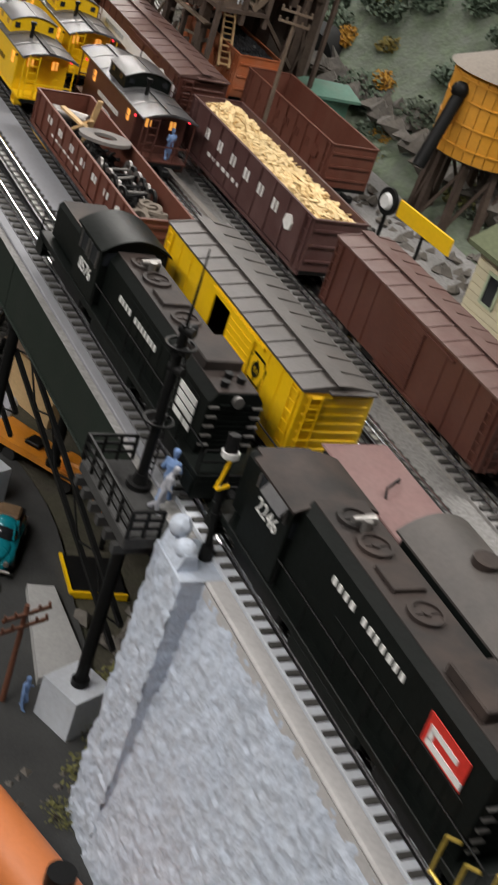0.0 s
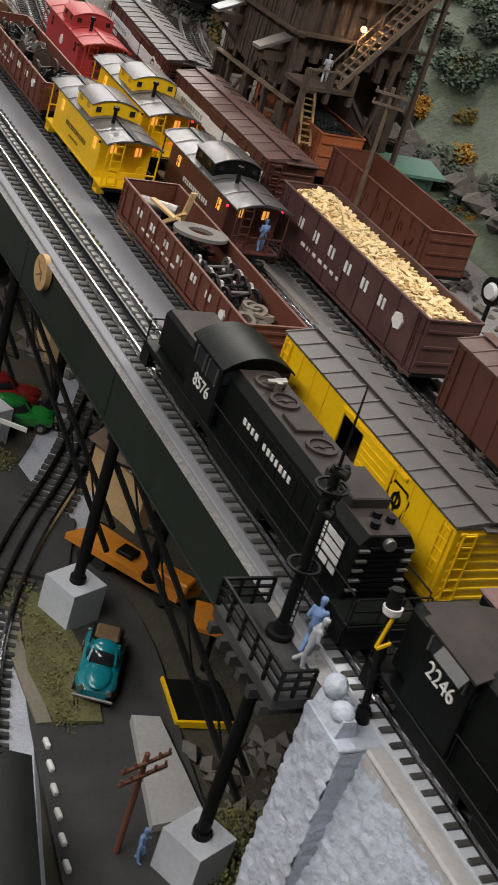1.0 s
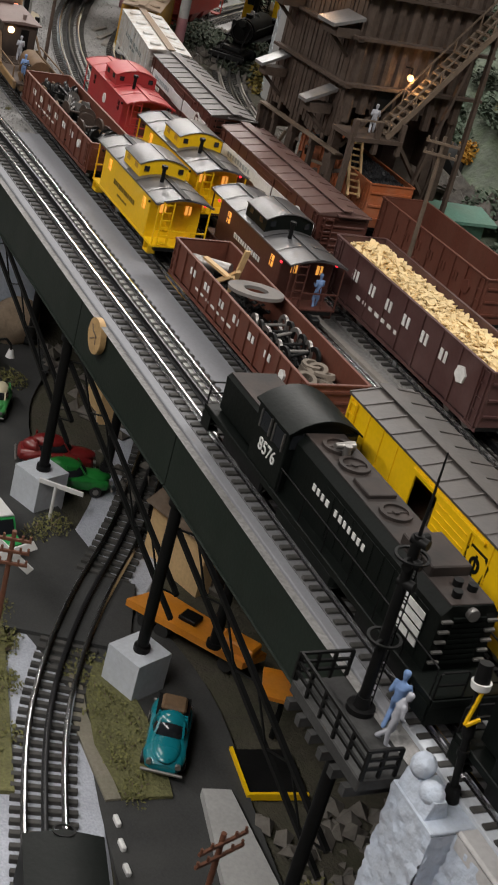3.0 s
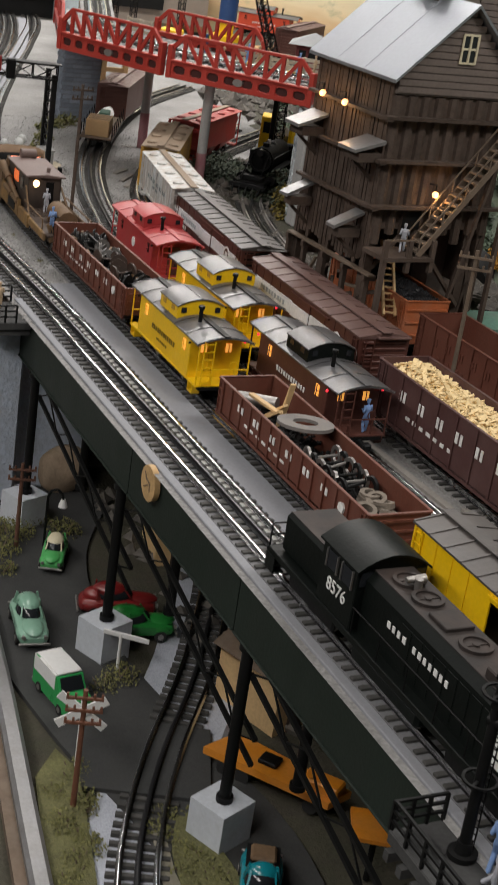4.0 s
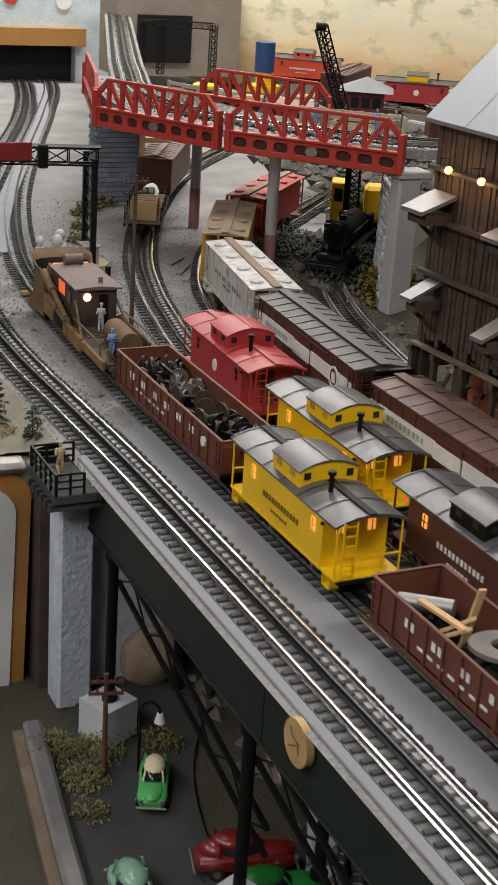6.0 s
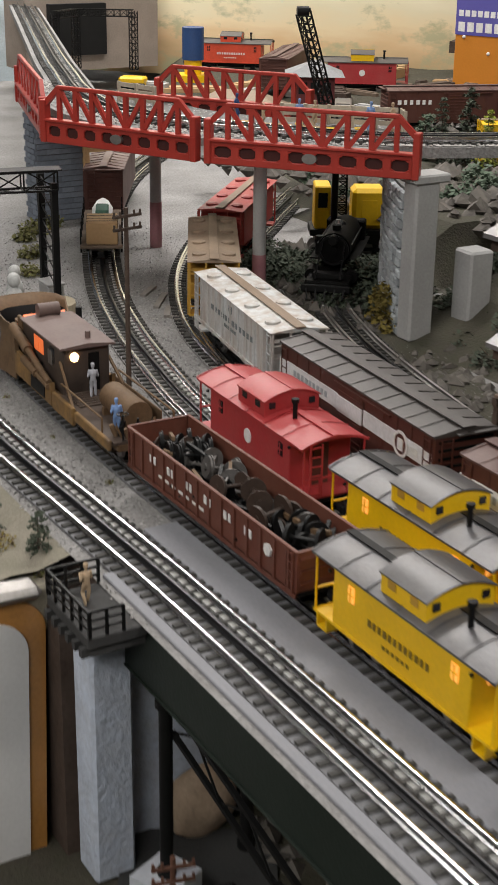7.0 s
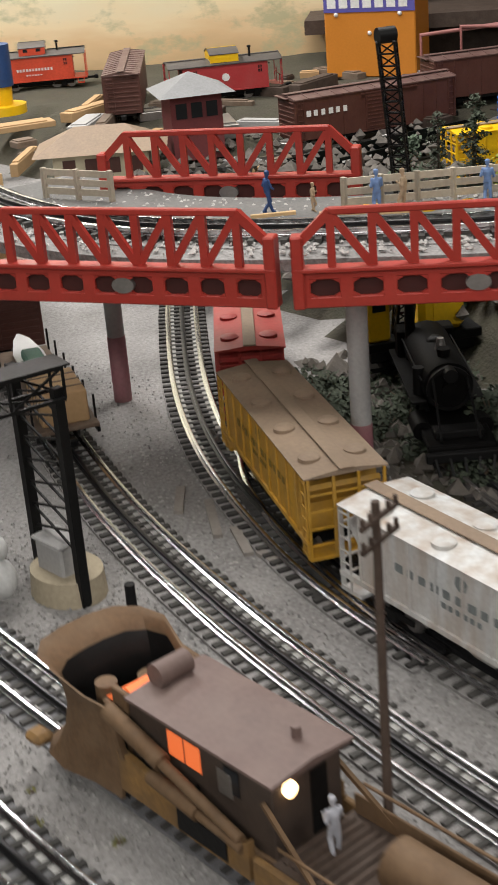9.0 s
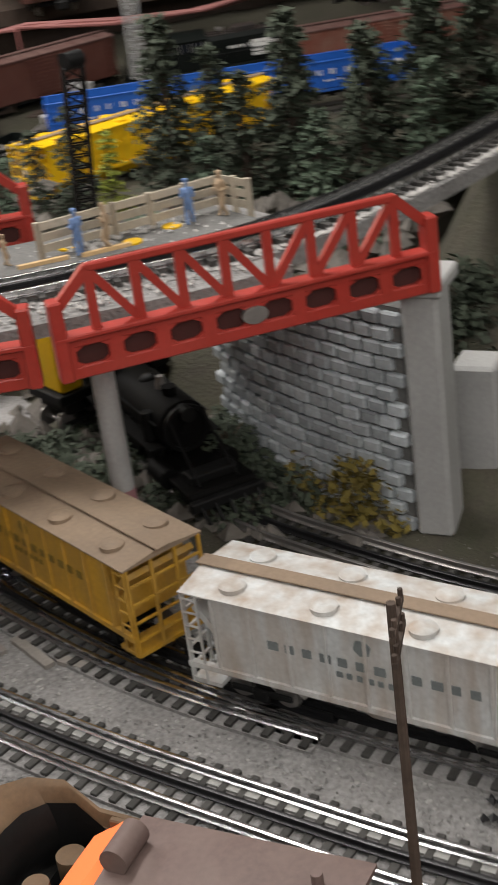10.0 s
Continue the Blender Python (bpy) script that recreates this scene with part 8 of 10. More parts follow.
def fir(x, y, z, h, r, mat, seed, group="fir trees"):
    """A conifer: tapered trunk and drooping whorls of short needled sprays with gaps."""
    rnd = random.Random(seed)
    root = thing("fir_tree", "slim dark green model fir tree" if mat is not LEAF_LIME else "small lime-green model fir tree", "tree", group)
    part("trunk", B().cyl((0, 0, 0), (0, 0, h * 0.95), r * 0.09, r * 0.015, n=8), WOOD_DARK, root)
    limbs, b = B(), B()
    tiers = max(8, int(h / 0.0095))
    for i in range(tiers):
        k = i / tiers
        zz = h * (0.10 + 0.88 * k)
        rr = r * (1 - k) ** 0.62 * rnd.uniform(0.8, 1.12) + 0.002
        for j in range(max(4, int(9 * (1 - k)))):
            a = rnd.uniform(0, 6.283)
            l = rr * rnd.uniform(0.65, 1.1)
            tip = Vector((math.cos(a) * l, math.sin(a) * l, zz - l * 0.28))
            limbs.cyl((0, 0, zz), tip, r * 0.022, r * 0.008, n=4)
            for q in range(26):
                p = Vector((0, 0, zz)).lerp(tip, 0.25 + 0.75 * rnd.random())
                b.leaf(p + Vector((rnd.gauss(0, 1), rnd.gauss(0, 1), rnd.gauss(0, 0.6))) * r * 0.085, max(0.0016, r * rnd.uniform(0.05, 0.11)), rnd)
    tagged(part("branchwork", limbs, WOOD_DARK, root), kind="stuff")
    tagged(part("foliage", b, mat, root, smooth=False), kind="stuff")
    root.matrix_world = pose(x, y, z, 0, 0, rnd.uniform(0, 360))
    return root


def rocks(name, label, items, mat, seed):
    rnd = random.Random(seed)
    b = B()
    for x0, x1, y0, y1, z, n, r in items:
        for _ in range(n):
            b.lump((rnd.uniform(x0, x1), rnd.uniform(y0, y1), z + rnd.uniform(-0.2, 0.5) * r), r * rnd.uniform(0.4, 1.2), rnd, 0.8)
    solid(name, b, mat, label, "rocks", kind="stuff", smooth=False)


def lattice(root, name, p, q, w, mat, n=10, r=0.0012):
    """A square lattice boom or truss between two points."""
    p, q = Vector(p), Vector(q)
    d = (q - p).normalized()
    s = d.cross(Vector((0, 0, 1)) if abs(d.z) < 0.95 else Vector((1, 0, 0))).normalized()
    t = s.cross(d)
    b = B()
    cs = [s * w / 2 * i + t * w / 2 * j for i, j in ((-1, -1), (1, -1), (1, 1), (-1, 1))]
    for c in cs:
        b.stick(p + c, q + c, r * 1.6, r * 1.6)
    for i in range(n):
        a, e = p.lerp(q, i / n), p.lerp(q, (i + 1) / n)
        for k in range(4):
            b.stick(a + cs[k], e + cs[(k + 1) % 4], r, r)
            b.stick(a + cs[k], a + cs[(k + 1) % 4], r, r)
    return part(name, b, mat, root)


def valley_things():
    vehicle("shiny teal pickup truck with a brown load on the valley road", TEAL, -0.030, -0.408, 153, "pickup")
    vehicle("mint green rounded sedan parked on the valley road", MINT, -0.103, 0.068, 172)
    taxi = vehicle("green taxi with a cream roof on the valley road", surface("light_green_car_paint", (0.07, 0.36, 0.10), 0.4, var=0.1), -0.026, 0.225, 156, roof=CREAM)
    taxi.matrix_world = taxi.matrix_world @ Matrix.Scale(0.82, 4)
    vehicle("white and green panel van beside the crossing", GREEN_PAINT, -0.108, -0.075, 190, "van", roof=WHITE_PAINT)
    vehicle("dark red sedan parked under the bridge", surface("dark_red_car_paint", (0.16, 0.012, 0.012), 0.35, coat=0.3), 0.010, 0.090, 255)
    vehicle("bright green sedan parked under the bridge", surface("bright_green_car_paint", (0.015, 0.17, 0.03), 0.35, coat=0.3), 0.012, 0.036, 262)
    # orange lowboy under the bridge
    lb = thing("trailer", "orange flat machine trailer under the bridge", "trailer")
    part("deck", B().prism([(-0.075, -0.018), (0.065, -0.022), (0.075, 0.010), (-0.060, 0.026)], "z", 0.016, 0.024), ORANGE, lb)
    part("gooseneck", B().box(0.030, 0.070, -0.016, 0.006, 0.024, 0.036, 0.002), ORANGE, lb)
    part("engine_hatch", B().box(-0.020, 0.000, -0.008, 0.010, 0.024, 0.029, 0.001), IRON, lb)
    for s in (-1, 1):
        for x in (-0.05, -0.03, 0.045):
            part("wheel", B().cyl((x, s * 0.014 - 0.004, 0.008), (x, s * 0.014 + 0.004, 0.008), 0.008, n=16), RUBBER, lb)
    lb.matrix_world = pose(0.055, -0.262, FLOOR_LOW + 0.0035, 0, 0, -52)
    sign = thing("loading_ramp", "yellow-edged dark ramp plate with an orange flap", "ramp")
    part("plate", B().box(-0.028, 0.028, -0.030, 0.030, 0.0, 0.004), IRON, sign)
    part("edge", B().box(-0.031, -0.028, -0.030, 0.030, 0.0, 0.007).box(-0.031, 0.028, -0.033, -0.030, 0.0, 0.007), YELLOW, sign, "yellow painted edge")
    part("flap", B().prism([(-0.010, 0.040), (0.030, 0.024), (0.048, 0.068), (0.004, 0.082)], "z", 0.055, 0.059), ORANGE, sign, "orange flap")
    part("flap_post", B().cyl((0.018, 0.052, 0.0), (0.018, 0.052, 0.055), 0.003, n=8), IRON, sign)
    sign.matrix_world = pose(0.055, -0.455, FLOOR_LOW + 0.002, 0, 0, -8)
    # slabs
    solid("concrete_slab", B().prism([(-0.022, -0.475), (0.004, -0.480), (0.000, -0.600), (-0.050, -0.605)], "z", FLOOR_LOW, FLOOR_LOW + 0.014), CONCRETE, "pale grey concrete kerb slab by the road", "slab")
    for i in range(8):
        y = -0.495 - 0.027 * i
        solid("marker_post", B().box(-0.106 - 0.0048 * i - 0.0022, -0.106 - 0.0048 * i + 0.0022, y - 0.006, y + 0.006, FLOOR_LOW, FLOOR_LOW + 0.010, 0.001), WHITE_PAINT, "short white roadside marker", "marker", "roadside markers")
    # crossing sign, poles, lamp
    cb = thing("crossbuck", "weathered white crossbuck sign at the road crossing", "sign")
    part("post", B().cyl((0, 0, 0), (0, 0, 0.085), 0.002, n=8), WHITE_PAINT, cb)
    for a in (35, -35):
        o = part("blade", B().box(-0.028, 0.028, -0.001, 0.001, -0.0045, 0.0045), WHITE_PAINT, cb)
        o.matrix_local = pose(0, -0.003 if a > 0 else -0.005, 0.072, 0, a, 0)
    cb.matrix_world = pose(-0.128, -0.190, FLOOR_LOW, 0, 0, -25)
    gate = thing("crossing_gate", "short white crossing gate arm on a post by a footing", "gate")
    part("post", B().cyl((0, 0, 0), (0, 0, 0.050), 0.002, n=10), WHITE_PAINT, gate)
    part("arm", B().box(-0.020, 0.032, -0.0012, 0.0012, 0.046, 0.0515, 0.0003), WHITE_PAINT, gate)
    gate.matrix_world = pose(-0.030, -0.030, FLOOR_LOW, 0, 0, -38)
    utility_pole(-0.150, -0.250, FLOOR_LOW, -0.150, surface("red_brown_pole", (0.14, 0.055, 0.03), 0.7), 3, -20, label="red-brown utility pole by the valley road")
    utility_pole(-0.062, 0.268, FLOOR_LOW, -0.165, surface("red_brown_pole_wood", (0.12, 0.055, 0.035), 0.7), 2, -15, label="red-brown utility pole among the scrub")
    utility_pole(-0.085, -0.62, FLOOR_LOW, -0.175, bpy.data.materials["red_brown_pole"], 2, 20, width=0.05, label="red-brown utility pole near the abutment")
    lp = thing("street_lamp", "black swan-neck street lamp with a white shade", "lamp")
    part("post", B().tube([(0, 0, 0), (0, 0, 0.075), (0.004, 0, 0.085), (0.012, 0, 0.088), (0.019, 0, 0.082), (0.020, 0, 0.074)], 0.0016, 8), IRON, lp)
    part("shade", B().cyl((0.020, 0, 0.066), (0.020, 0, 0.076), 0.006, 0.003, n=14), WHITE_PAINT, lp, "white bell shade")
    lp.matrix_world = pose(-0.028, 0.262, FLOOR_LOW, 0, 0, -35)
    # round beige boulder face by the far abutment
    b = B().ball((0.046, 0.424, -0.250), 0.036, 1.0, 0.55, 1.05, 24, 16)
    b.v = [tuple(Vector(p) + 0.004 * noise.noise_vector(Vector(p) * 45)) for p in b.v]
    solid("boulder", b, surface("tan_stone", (0.36, 0.27, 0.19), 0.85, var=0.3, stain=45), "round tan boulder leaning by the bridge abutment", "boulder")
    tk = thing("tank_car", "faded orange rounded tank on the valley track", "tank car")
    part("tank", B().cyl((0, -0.10, 0.035), (0, 0.10, 0.035), 0.027, n=28).ball((0, 0.10, 0.035), 0.027, 1, 0.5, 1, 28, 12), surface("faded_orange_tank", (0.55, 0.17, 0.05), 0.5, var=0.1), tk)
    part("dome", B().cyl((0, 0.0, 0.060), (0, 0.0, 0.072), 0.011, n=20), IRON, tk)
    part("frame", B().box(-0.026, 0.026, -0.12, 0.12, 0.008, 0.014), IRON, tk)
    tk.matrix_world = pose(-0.128, -0.872, FLOOR_LOW + 0.012, 0, 0, 18)
    dk = thing("dark_hopper_car", "dusty black covered car on the valley track", "hopper car")
    part("body", B().box(-0.030, 0.030, -0.10, 0.10, 0.014, 0.060, 0.002), BLACK, dk)
    part("roof", B().prism([(-0.031, 0.060), (0.031, 0.060), (0.0, 0.066)], "y", -0.101, 0.101), BLACK, dk)
    part("brake_wheel", B().ring((0, 0.1015, 0.064), (0, 0.2, 1), 0.009, 0.0075, 0.001, 20), IRON, dk)
    dk.matrix_world = LOW.place(-0.78, -0.585)[0]
    # scrub
    for pts, lab in (([(-0.092, -0.47), (-0.048, -0.475), (-0.034, -0.40), (-0.040, -0.30), (-0.060, -0.285), (-0.082, -0.33), (-0.096, -0.40)], "flat olive grass mat between track and road"), ([(-0.222, -0.44), (-0.182, -0.45), (-0.158, -0.34), (-0.128, -0.20), (-0.140, -0.16), (-0.172, -0.20), (-0.200, -0.33)], "flat olive grass mat along the layout edge")):
        solid("grass_mat", B().prism(pts, "z", FLOOR_LOW + 0.001, FLOOR_LOW + 0.0085), surface("olive_grass_mat", (0.115, 0.112, 0.045), 0.95, var=0.5, grain=300, stain=40, bump=1.0), lab, "grass", kind="structure")
    solid("pale_path", B().prism([(-0.108, -0.47), (-0.094, -0.47), (-0.090, -0.36), (-0.078, -0.30), (-0.088, -0.29), (-0.106, -0.37)], "z", FLOOR_LOW + 0.001, FLOOR_LOW + 0.0075), SAND, "narrow sandy path beside the valley track", "path", kind="structure")
    rnd = random.Random(31)
    leafy("grass_verge", "olive green scrub grass beside the valley track", [(-0.062 - 0.0022 * (i % 3) + rnd.uniform(-0.020, 0.020), -0.47 + 0.010 * i, FLOOR_LOW, 0.015) for i in range(20)], GRASS, 1000, 0.0017, 1, "grass")
    leafy("grass_verge", "olive scrub along the layout edge", [(-0.196 + 0.0035 * i + rnd.uniform(-0.016, 0.016), -0.42 + 0.014 * i, FLOOR_LOW, 0.017) for i in range(17)], GRASS, 1000, 0.0017, 2, "grass")
    leafy("shrub", "olive and moss green shrubs by the far pier", [(-0.085, 0.26, FLOOR_LOW, 0.026), (-0.06, 0.30, FLOOR_LOW, 0.03), (-0.10, 0.32, FLOOR_LOW, 0.03), (-0.03, 0.34, FLOOR_LOW, 0.03), (0.01, 0.30, FLOOR_LOW, 0.024), (-0.095, 0.21, FLOOR_LOW, 0.02)], GRASS, 900, 0.0019, 3)
    leafy("shrub", "moss green shrub at the foot of a footing", [(-0.03, -0.045, FLOOR_LOW, 0.022), (-0.055, -0.06, FLOOR_LOW, 0.018)], GRASS, 900, 0.0017, 4)
    leafy("shrub", "dark scrub at the foot of the near abutment", [(-0.03, -0.72, FLOOR_LOW, 0.03), (0.0, -0.68, FLOOR_LOW, 0.03), (-0.07, -0.755, FLOOR_LOW, 0.02), (0.03, -0.62, FLOOR_LOW, 0.03)], GRASS, 700, 0.0020, 5)
    rocks("rubble", "brown and grey rubble under the bridge", [(0.02, 0.2, -0.75, -0.5, FLOOR_LOW, 160, 0.014), (0.08, 0.3, -0.2, 0.45, FLOOR_LOW, 220, 0.014), (-0.02, 0.06, -0.76, -0.66, FLOOR_LOW, 60, 0.012), (-0.12, -0.04, -0.77, -0.70, FLOOR_LOW, 30, 0.008)], ROCK, 6)
    sh = thing("shed", "tan plank shed under the bridge", "shed")
    part("wall", B().box(0, 0.07, 0, 0.09, 0, 0.07), WOOD_PALE, sh)
    part("roof", B().prism([(-0.008, 0.068), (0.078, 0.068), (0.035, 0.092)], "y", -0.006, 0.096), WOOD_MID, sh)
    part("door", B().box(0.02, 0.04, -0.002, 0.0, 0.0, 0.045), WOOD_DARK, sh)
    sh.matrix_world = pose(0.09, -0.18, FLOOR_LOW, 0, 0, 20)
    sh2 = copy_thing(sh, pose(0.10, 0.20, FLOOR_LOW, 0, 0, -10))
    figure(-0.072, -0.632, FLOOR_LOW + 0.006, 0.036, CLOTH_BLUE, "blue model worker with an orange hat", 40)


def yard_things():
    utility_pole(0.131, 0.7485, DECK, 0.219, WOOD_DARK, 2, 10)
    utility_pole(0.345, -0.005, DECK, 0.196, WOOD_MID, 2, -30, width=0.038)
    lattice_mast(-0.052, -0.681, -0.012, 0.185)
    switch_stand()
    figure(-0.040, -0.700, -0.012, 0.046, CLOTH_BLUE, "pale blue and white model railwayman", 130)
    figure(-0.053, -0.712, -0.012, 0.043, CLOTH_GREY, "grey crouching model railwayman", 60, 12)
    figure(-0.068, 0.405, -0.012, 0.036, CLOTH_TAN, "tan model figure on the far platform", 180)
    p = T2.place(0.621, 0.963)[0]
    for dx, dy, c, l in ((-0.001, -0.040, CLOTH_GREY, "pale grey model crewman at the plow cab"), (-0.020, -0.148, CLOTH_BLUE, "blue-grey model crewman on the plow deck")):
        q = p @ Vector((dx, dy, 0.0245))
        figure(q.x, q.y, q.z, 0.037, c, l, 160)
    q = T3.place(-0.093, 0.130)[0] @ Vector((0.010, -0.1025, 0.0185))
    figure(q.x, q.y, q.z, 0.038, CLOTH_BLUE, "blue model brakeman on a caboose platform", 180)
    # timber and junk between the tracks
    for x, y, a, l in ((0.352, 1.100, 30, 0.05), (0.366, 1.150, 36, 0.07), (0.345, 1.06, 10, 0.03), (0.372, 1.20, 44, 0.05), (0.232, 0.02, 4, 0.14), (0.222, -0.12, -2, 0.2), (0.236, -0.30, 3, 0.16)):
        o = solid("loose_board", B().box(-0.004, 0.004, -l / 2, l / 2, 0, 0.0035), surface("grey_board", (0.24, 0.22, 0.20), 0.8) if "grey_board" not in bpy.data.materials else bpy.data.materials["grey_board"], "loose grey board lying beside the track", "board", "loose boards")
        o.matrix_world = pose(x, y, DECK, 0, 0, -a)
    for k in range(5):
        o = solid("loose_tie", B().box(-0.02, 0.02, -0.003, 0.003, 0, 0.005), TIE, "dark spare tie lying by the track", "tie", "spare ties")
        o.matrix_world = pose(0.338 + 0.004 * k, 0.992 + 0.0075 * k, DECK, 0, 0, 20)
    # coal box of the plow line: short stub post
    solid("stub_post", B().cyl((0.213, 1.072, DECK), (0.213, 1.072, 0.022), 0.004, n=12), IRON, "short black post between the tracks", "post")
    # signal gantry
    g = thing("signal_gantry", "black latticed signal gantry on a concrete base with a red board", "gantry")
    foot = B().cyl((0, 0, DECK - 0.004), (0, 0, 0.010), 0.030, 0.028, n=32)
    foot.v = [(0.212 + x * 0.95, 1.150 + y * 1.15, z) for x, y, z in foot.v]
    part("base", foot, FOOTING_TAN, g, "round tan plaster base")
    part("cabinet", B().box(0.199, 0.221, 1.136, 1.170, 0.008, 0.034, 0.002).box(0.197, 0.223, 1.134, 1.172, 0.034, 0.037, 0.001), CONCRETE, g, "pale grey relay cabinet")
    feet = (Vector((0.205, 1.120, 0)), Vector((0.215, 1.190, 0)))
    for f in feet:
        part("post", B().box(f.x - 0.0042, f.x + 0.0042, f.y - 0.0035, f.y + 0.0035, DECK, 0.170, 0.0005), IRON, g)
    for i in range(7):
        za, zb = 0.034 + i * 0.019, 0.053 + i * 0.019
        for a, c in ((0, 1), (1, 0)):
            part("brace", B().stick(feet[a] + Vector((0, 0, za)), feet[c] + Vector((0, 0, zb)), 0.0016, 0.0016), IRON, g)
    lattice(g, "beam", (0.210, 1.125, 0.174), (-0.16, 1.20, 0.174), 0.024, IRON, 9, 0.0017)
    part("beam_plate", B().stick((0.216, 1.124, 0.1872), (-0.166, 1.201, 0.1872), 0.027, 0.0016), IRON, g)
    lattice(g, "far_post", (-0.155, 1.20, DECK - 0.02), (-0.155, 1.20, 0.17), 0.014, IRON, 9)
    part("red_board", B().box(-0.02, 0.11, 1.118, 1.122, 0.170, 0.196, 0.001), surface("dark_red_board", (0.20, 0.015, 0.015), 0.5), g, "dark red board")
    part("signal_head", B().box(0.12, 0.135, 1.118, 1.128, 0.158, 0.192, 0.002), IRON, g)
    b = B()
    for (x, y, s) in ((0.165, 1.17, 0.013), (0.185, 1.22, 0.012), (0.150, 1.21, 0.010)):
        b.ball((x, y, s), s, 1, 1, 1.3, 12, 8).ball((x, y, s * 3.0), s * 0.7, 1, 1, 1.1, 12, 8)
    solid("stone_figures", b, surface("white_statue_stone", (0.55, 0.56, 0.55), 0.8), "pale grey rounded stone ornaments by the gantry", "ornament", kind="stuff")


def right_side():
    """Water tank, crossing signal, house and hillside scrub beyond the coal track."""
    wt = thing("water_tower", "orange plank water tank with conical roof on timber legs", "water tower")
    n = 28
    for i in range(n):
        a0, a1 = 2 * math.pi * i / n, 2 * math.pi * (i + 0.93) / n
        part("stave", B().prism([(0.060 * math.cos(a0), 0.060 * math.sin(a0)), (0.060 * math.cos(a1), 0.060 * math.sin(a1)), (0.055 * math.cos(a1), 0.055 * math.sin(a1)), (0.055 * math.cos(a0), 0.055 * math.sin(a0))], "z", 0.090, 0.190), TANK_ORANGE, wt)
    part("tank_floor", B().cyl((0, 0, 0.088), (0, 0, 0.094), 0.058, n=28), WOOD_DARK, wt)
    for z in (0.105, 0.130, 0.158, 0.180):
        part("hoop", B().ring((0, 0, z), (0, 0, 1), 0.0612, 0.0598, 0.0018, 36), TANK_ORANGE, wt)
    part("roof", B().cyl((0, 0, 0.190), (0, 0, 0.222), 0.068, 0.004, n=28), surface("grey_brown_shingle", (0.22, 0.19, 0.16), 0.8), wt, "grey-brown conical roof")
    for i in range(8):
        a = math.pi / 4 * i
        part("leg", B().stick((0.055 * math.cos(a), 0.055 * math.sin(a), -0.02), (0.048 * math.cos(a), 0.048 * math.sin(a), 0.088), 0.008, 0.008), WOOD_DARK, wt)
    for i in range(8):
        a, c = math.pi / 4 * i, math.pi / 4 * (i + 1)
        part("brace", B().stick((0.053 * math.cos(a), 0.053 * math.sin(a), 0.0), (0.05 * math.cos(c), 0.05 * math.sin(c), 0.08), 0.003, 0.004), WOOD_DARK, wt)
    part("spout", B().cyl((-0.062, -0.010, 0.165), (-0.098, -0.030, 0.075), 0.008, n=14).ball((-0.064, -0.010, 0.166), 0.011), IRON, wt, "black filling spout")
    wt.matrix_world = pose(0.580, -0.115, 0)
    cs = thing("crossing_signal", "crossing signal with a round target and yellow sign board", "signal")
    part("post", B().cyl((0, 0, DECK), (0, 0, 0.065), 0.0025, n=10), IRON, cs)
    part("target", B().cyl((-0.004, 0, 0.050), (0.0, 0, 0.050), 0.016, n=26), IRON, cs, "round black target")
    part("lens", B().cyl((-0.008, 0, 0.050), (-0.004, 0, 0.050), 0.008, 0.010, n=20), WHITE_PAINT, cs, "white lamp lens")
    part("sign_board", B().box(-0.003, 0.0, -0.120, -0.020, 0.042, 0.062, 0.0006), YELLOW, cs, "plain yellow sign board")
    part("sign_post", B().cyl((0.001, -0.07, DECK), (0.001, -0.07, 0.045), 0.002, n=8), IRON, cs)
    cs.matrix_world = pose(0.418, -0.205, 0, 0, 0, 6)
    ho = thing("house", "cream clapboard house with green trim and a mossy roof", "house")
    part("wall", B().box(0, 0.16, -0.15, 0, DECK, 0.085), CREAM, ho)
    part("gable", B().prism([(0, 0.085), (0.16, 0.085), (0.08, 0.135)], "y", -0.004, 0.0).prism([(0, 0.085), (0.16, 0.085), (0.08, 0.135)], "y", -0.15, -0.146), CREAM, ho)
    gt = surface("moss_green_shingle", (0.10, 0.115, 0.06), 0.85, var=0.35)
    for s in (0, 1):
        pts = [(-0.014, 0.078), (0.08, 0.137), (0.08, 0.142), (-0.014, 0.083)]
        if s:
            pts = [(0.16 - u, w) for u, w in pts]
        part("roof", B().prism(pts, "y", -0.165, 0.012), gt, ho, "mossy green roof slope")
    for i in range(9):
        z = 0.006 + i * 0.009
        part("clapboard", B().box(-0.0012, 0, -0.15, 0, z, z + 0.0078), CREAM, ho)
    for y in (-0.035, -0.085, -0.125):
        w = part("window", B().box(-0.002, 0.0005, y - 0.010, y + 0.010, 0.030, 0.062), DARK_GLASS, ho, "dark window in a pale frame")
        part("window_frame", B().box(-0.0032, -0.002, y - 0.012, y - 0.009, 0.028, 0.064).box(-0.0032, -0.002, y + 0.009, y + 0.012, 0.028, 0.064).box(-0.0032, -0.002, y - 0.012, y + 0.012, 0.0605, 0.064).box(-0.0032, -0.002, y - 0.012, y + 0.012, 0.028, 0.0305), surface("pale_green_trim", (0.42, 0.48, 0.33), 0.6) if "pale_green_trim" not in bpy.data.materials else bpy.data.materials["pale_green_trim"], w)
    ho.matrix_world = pose(0.430, -0.375, 0, 0, 0, 4)
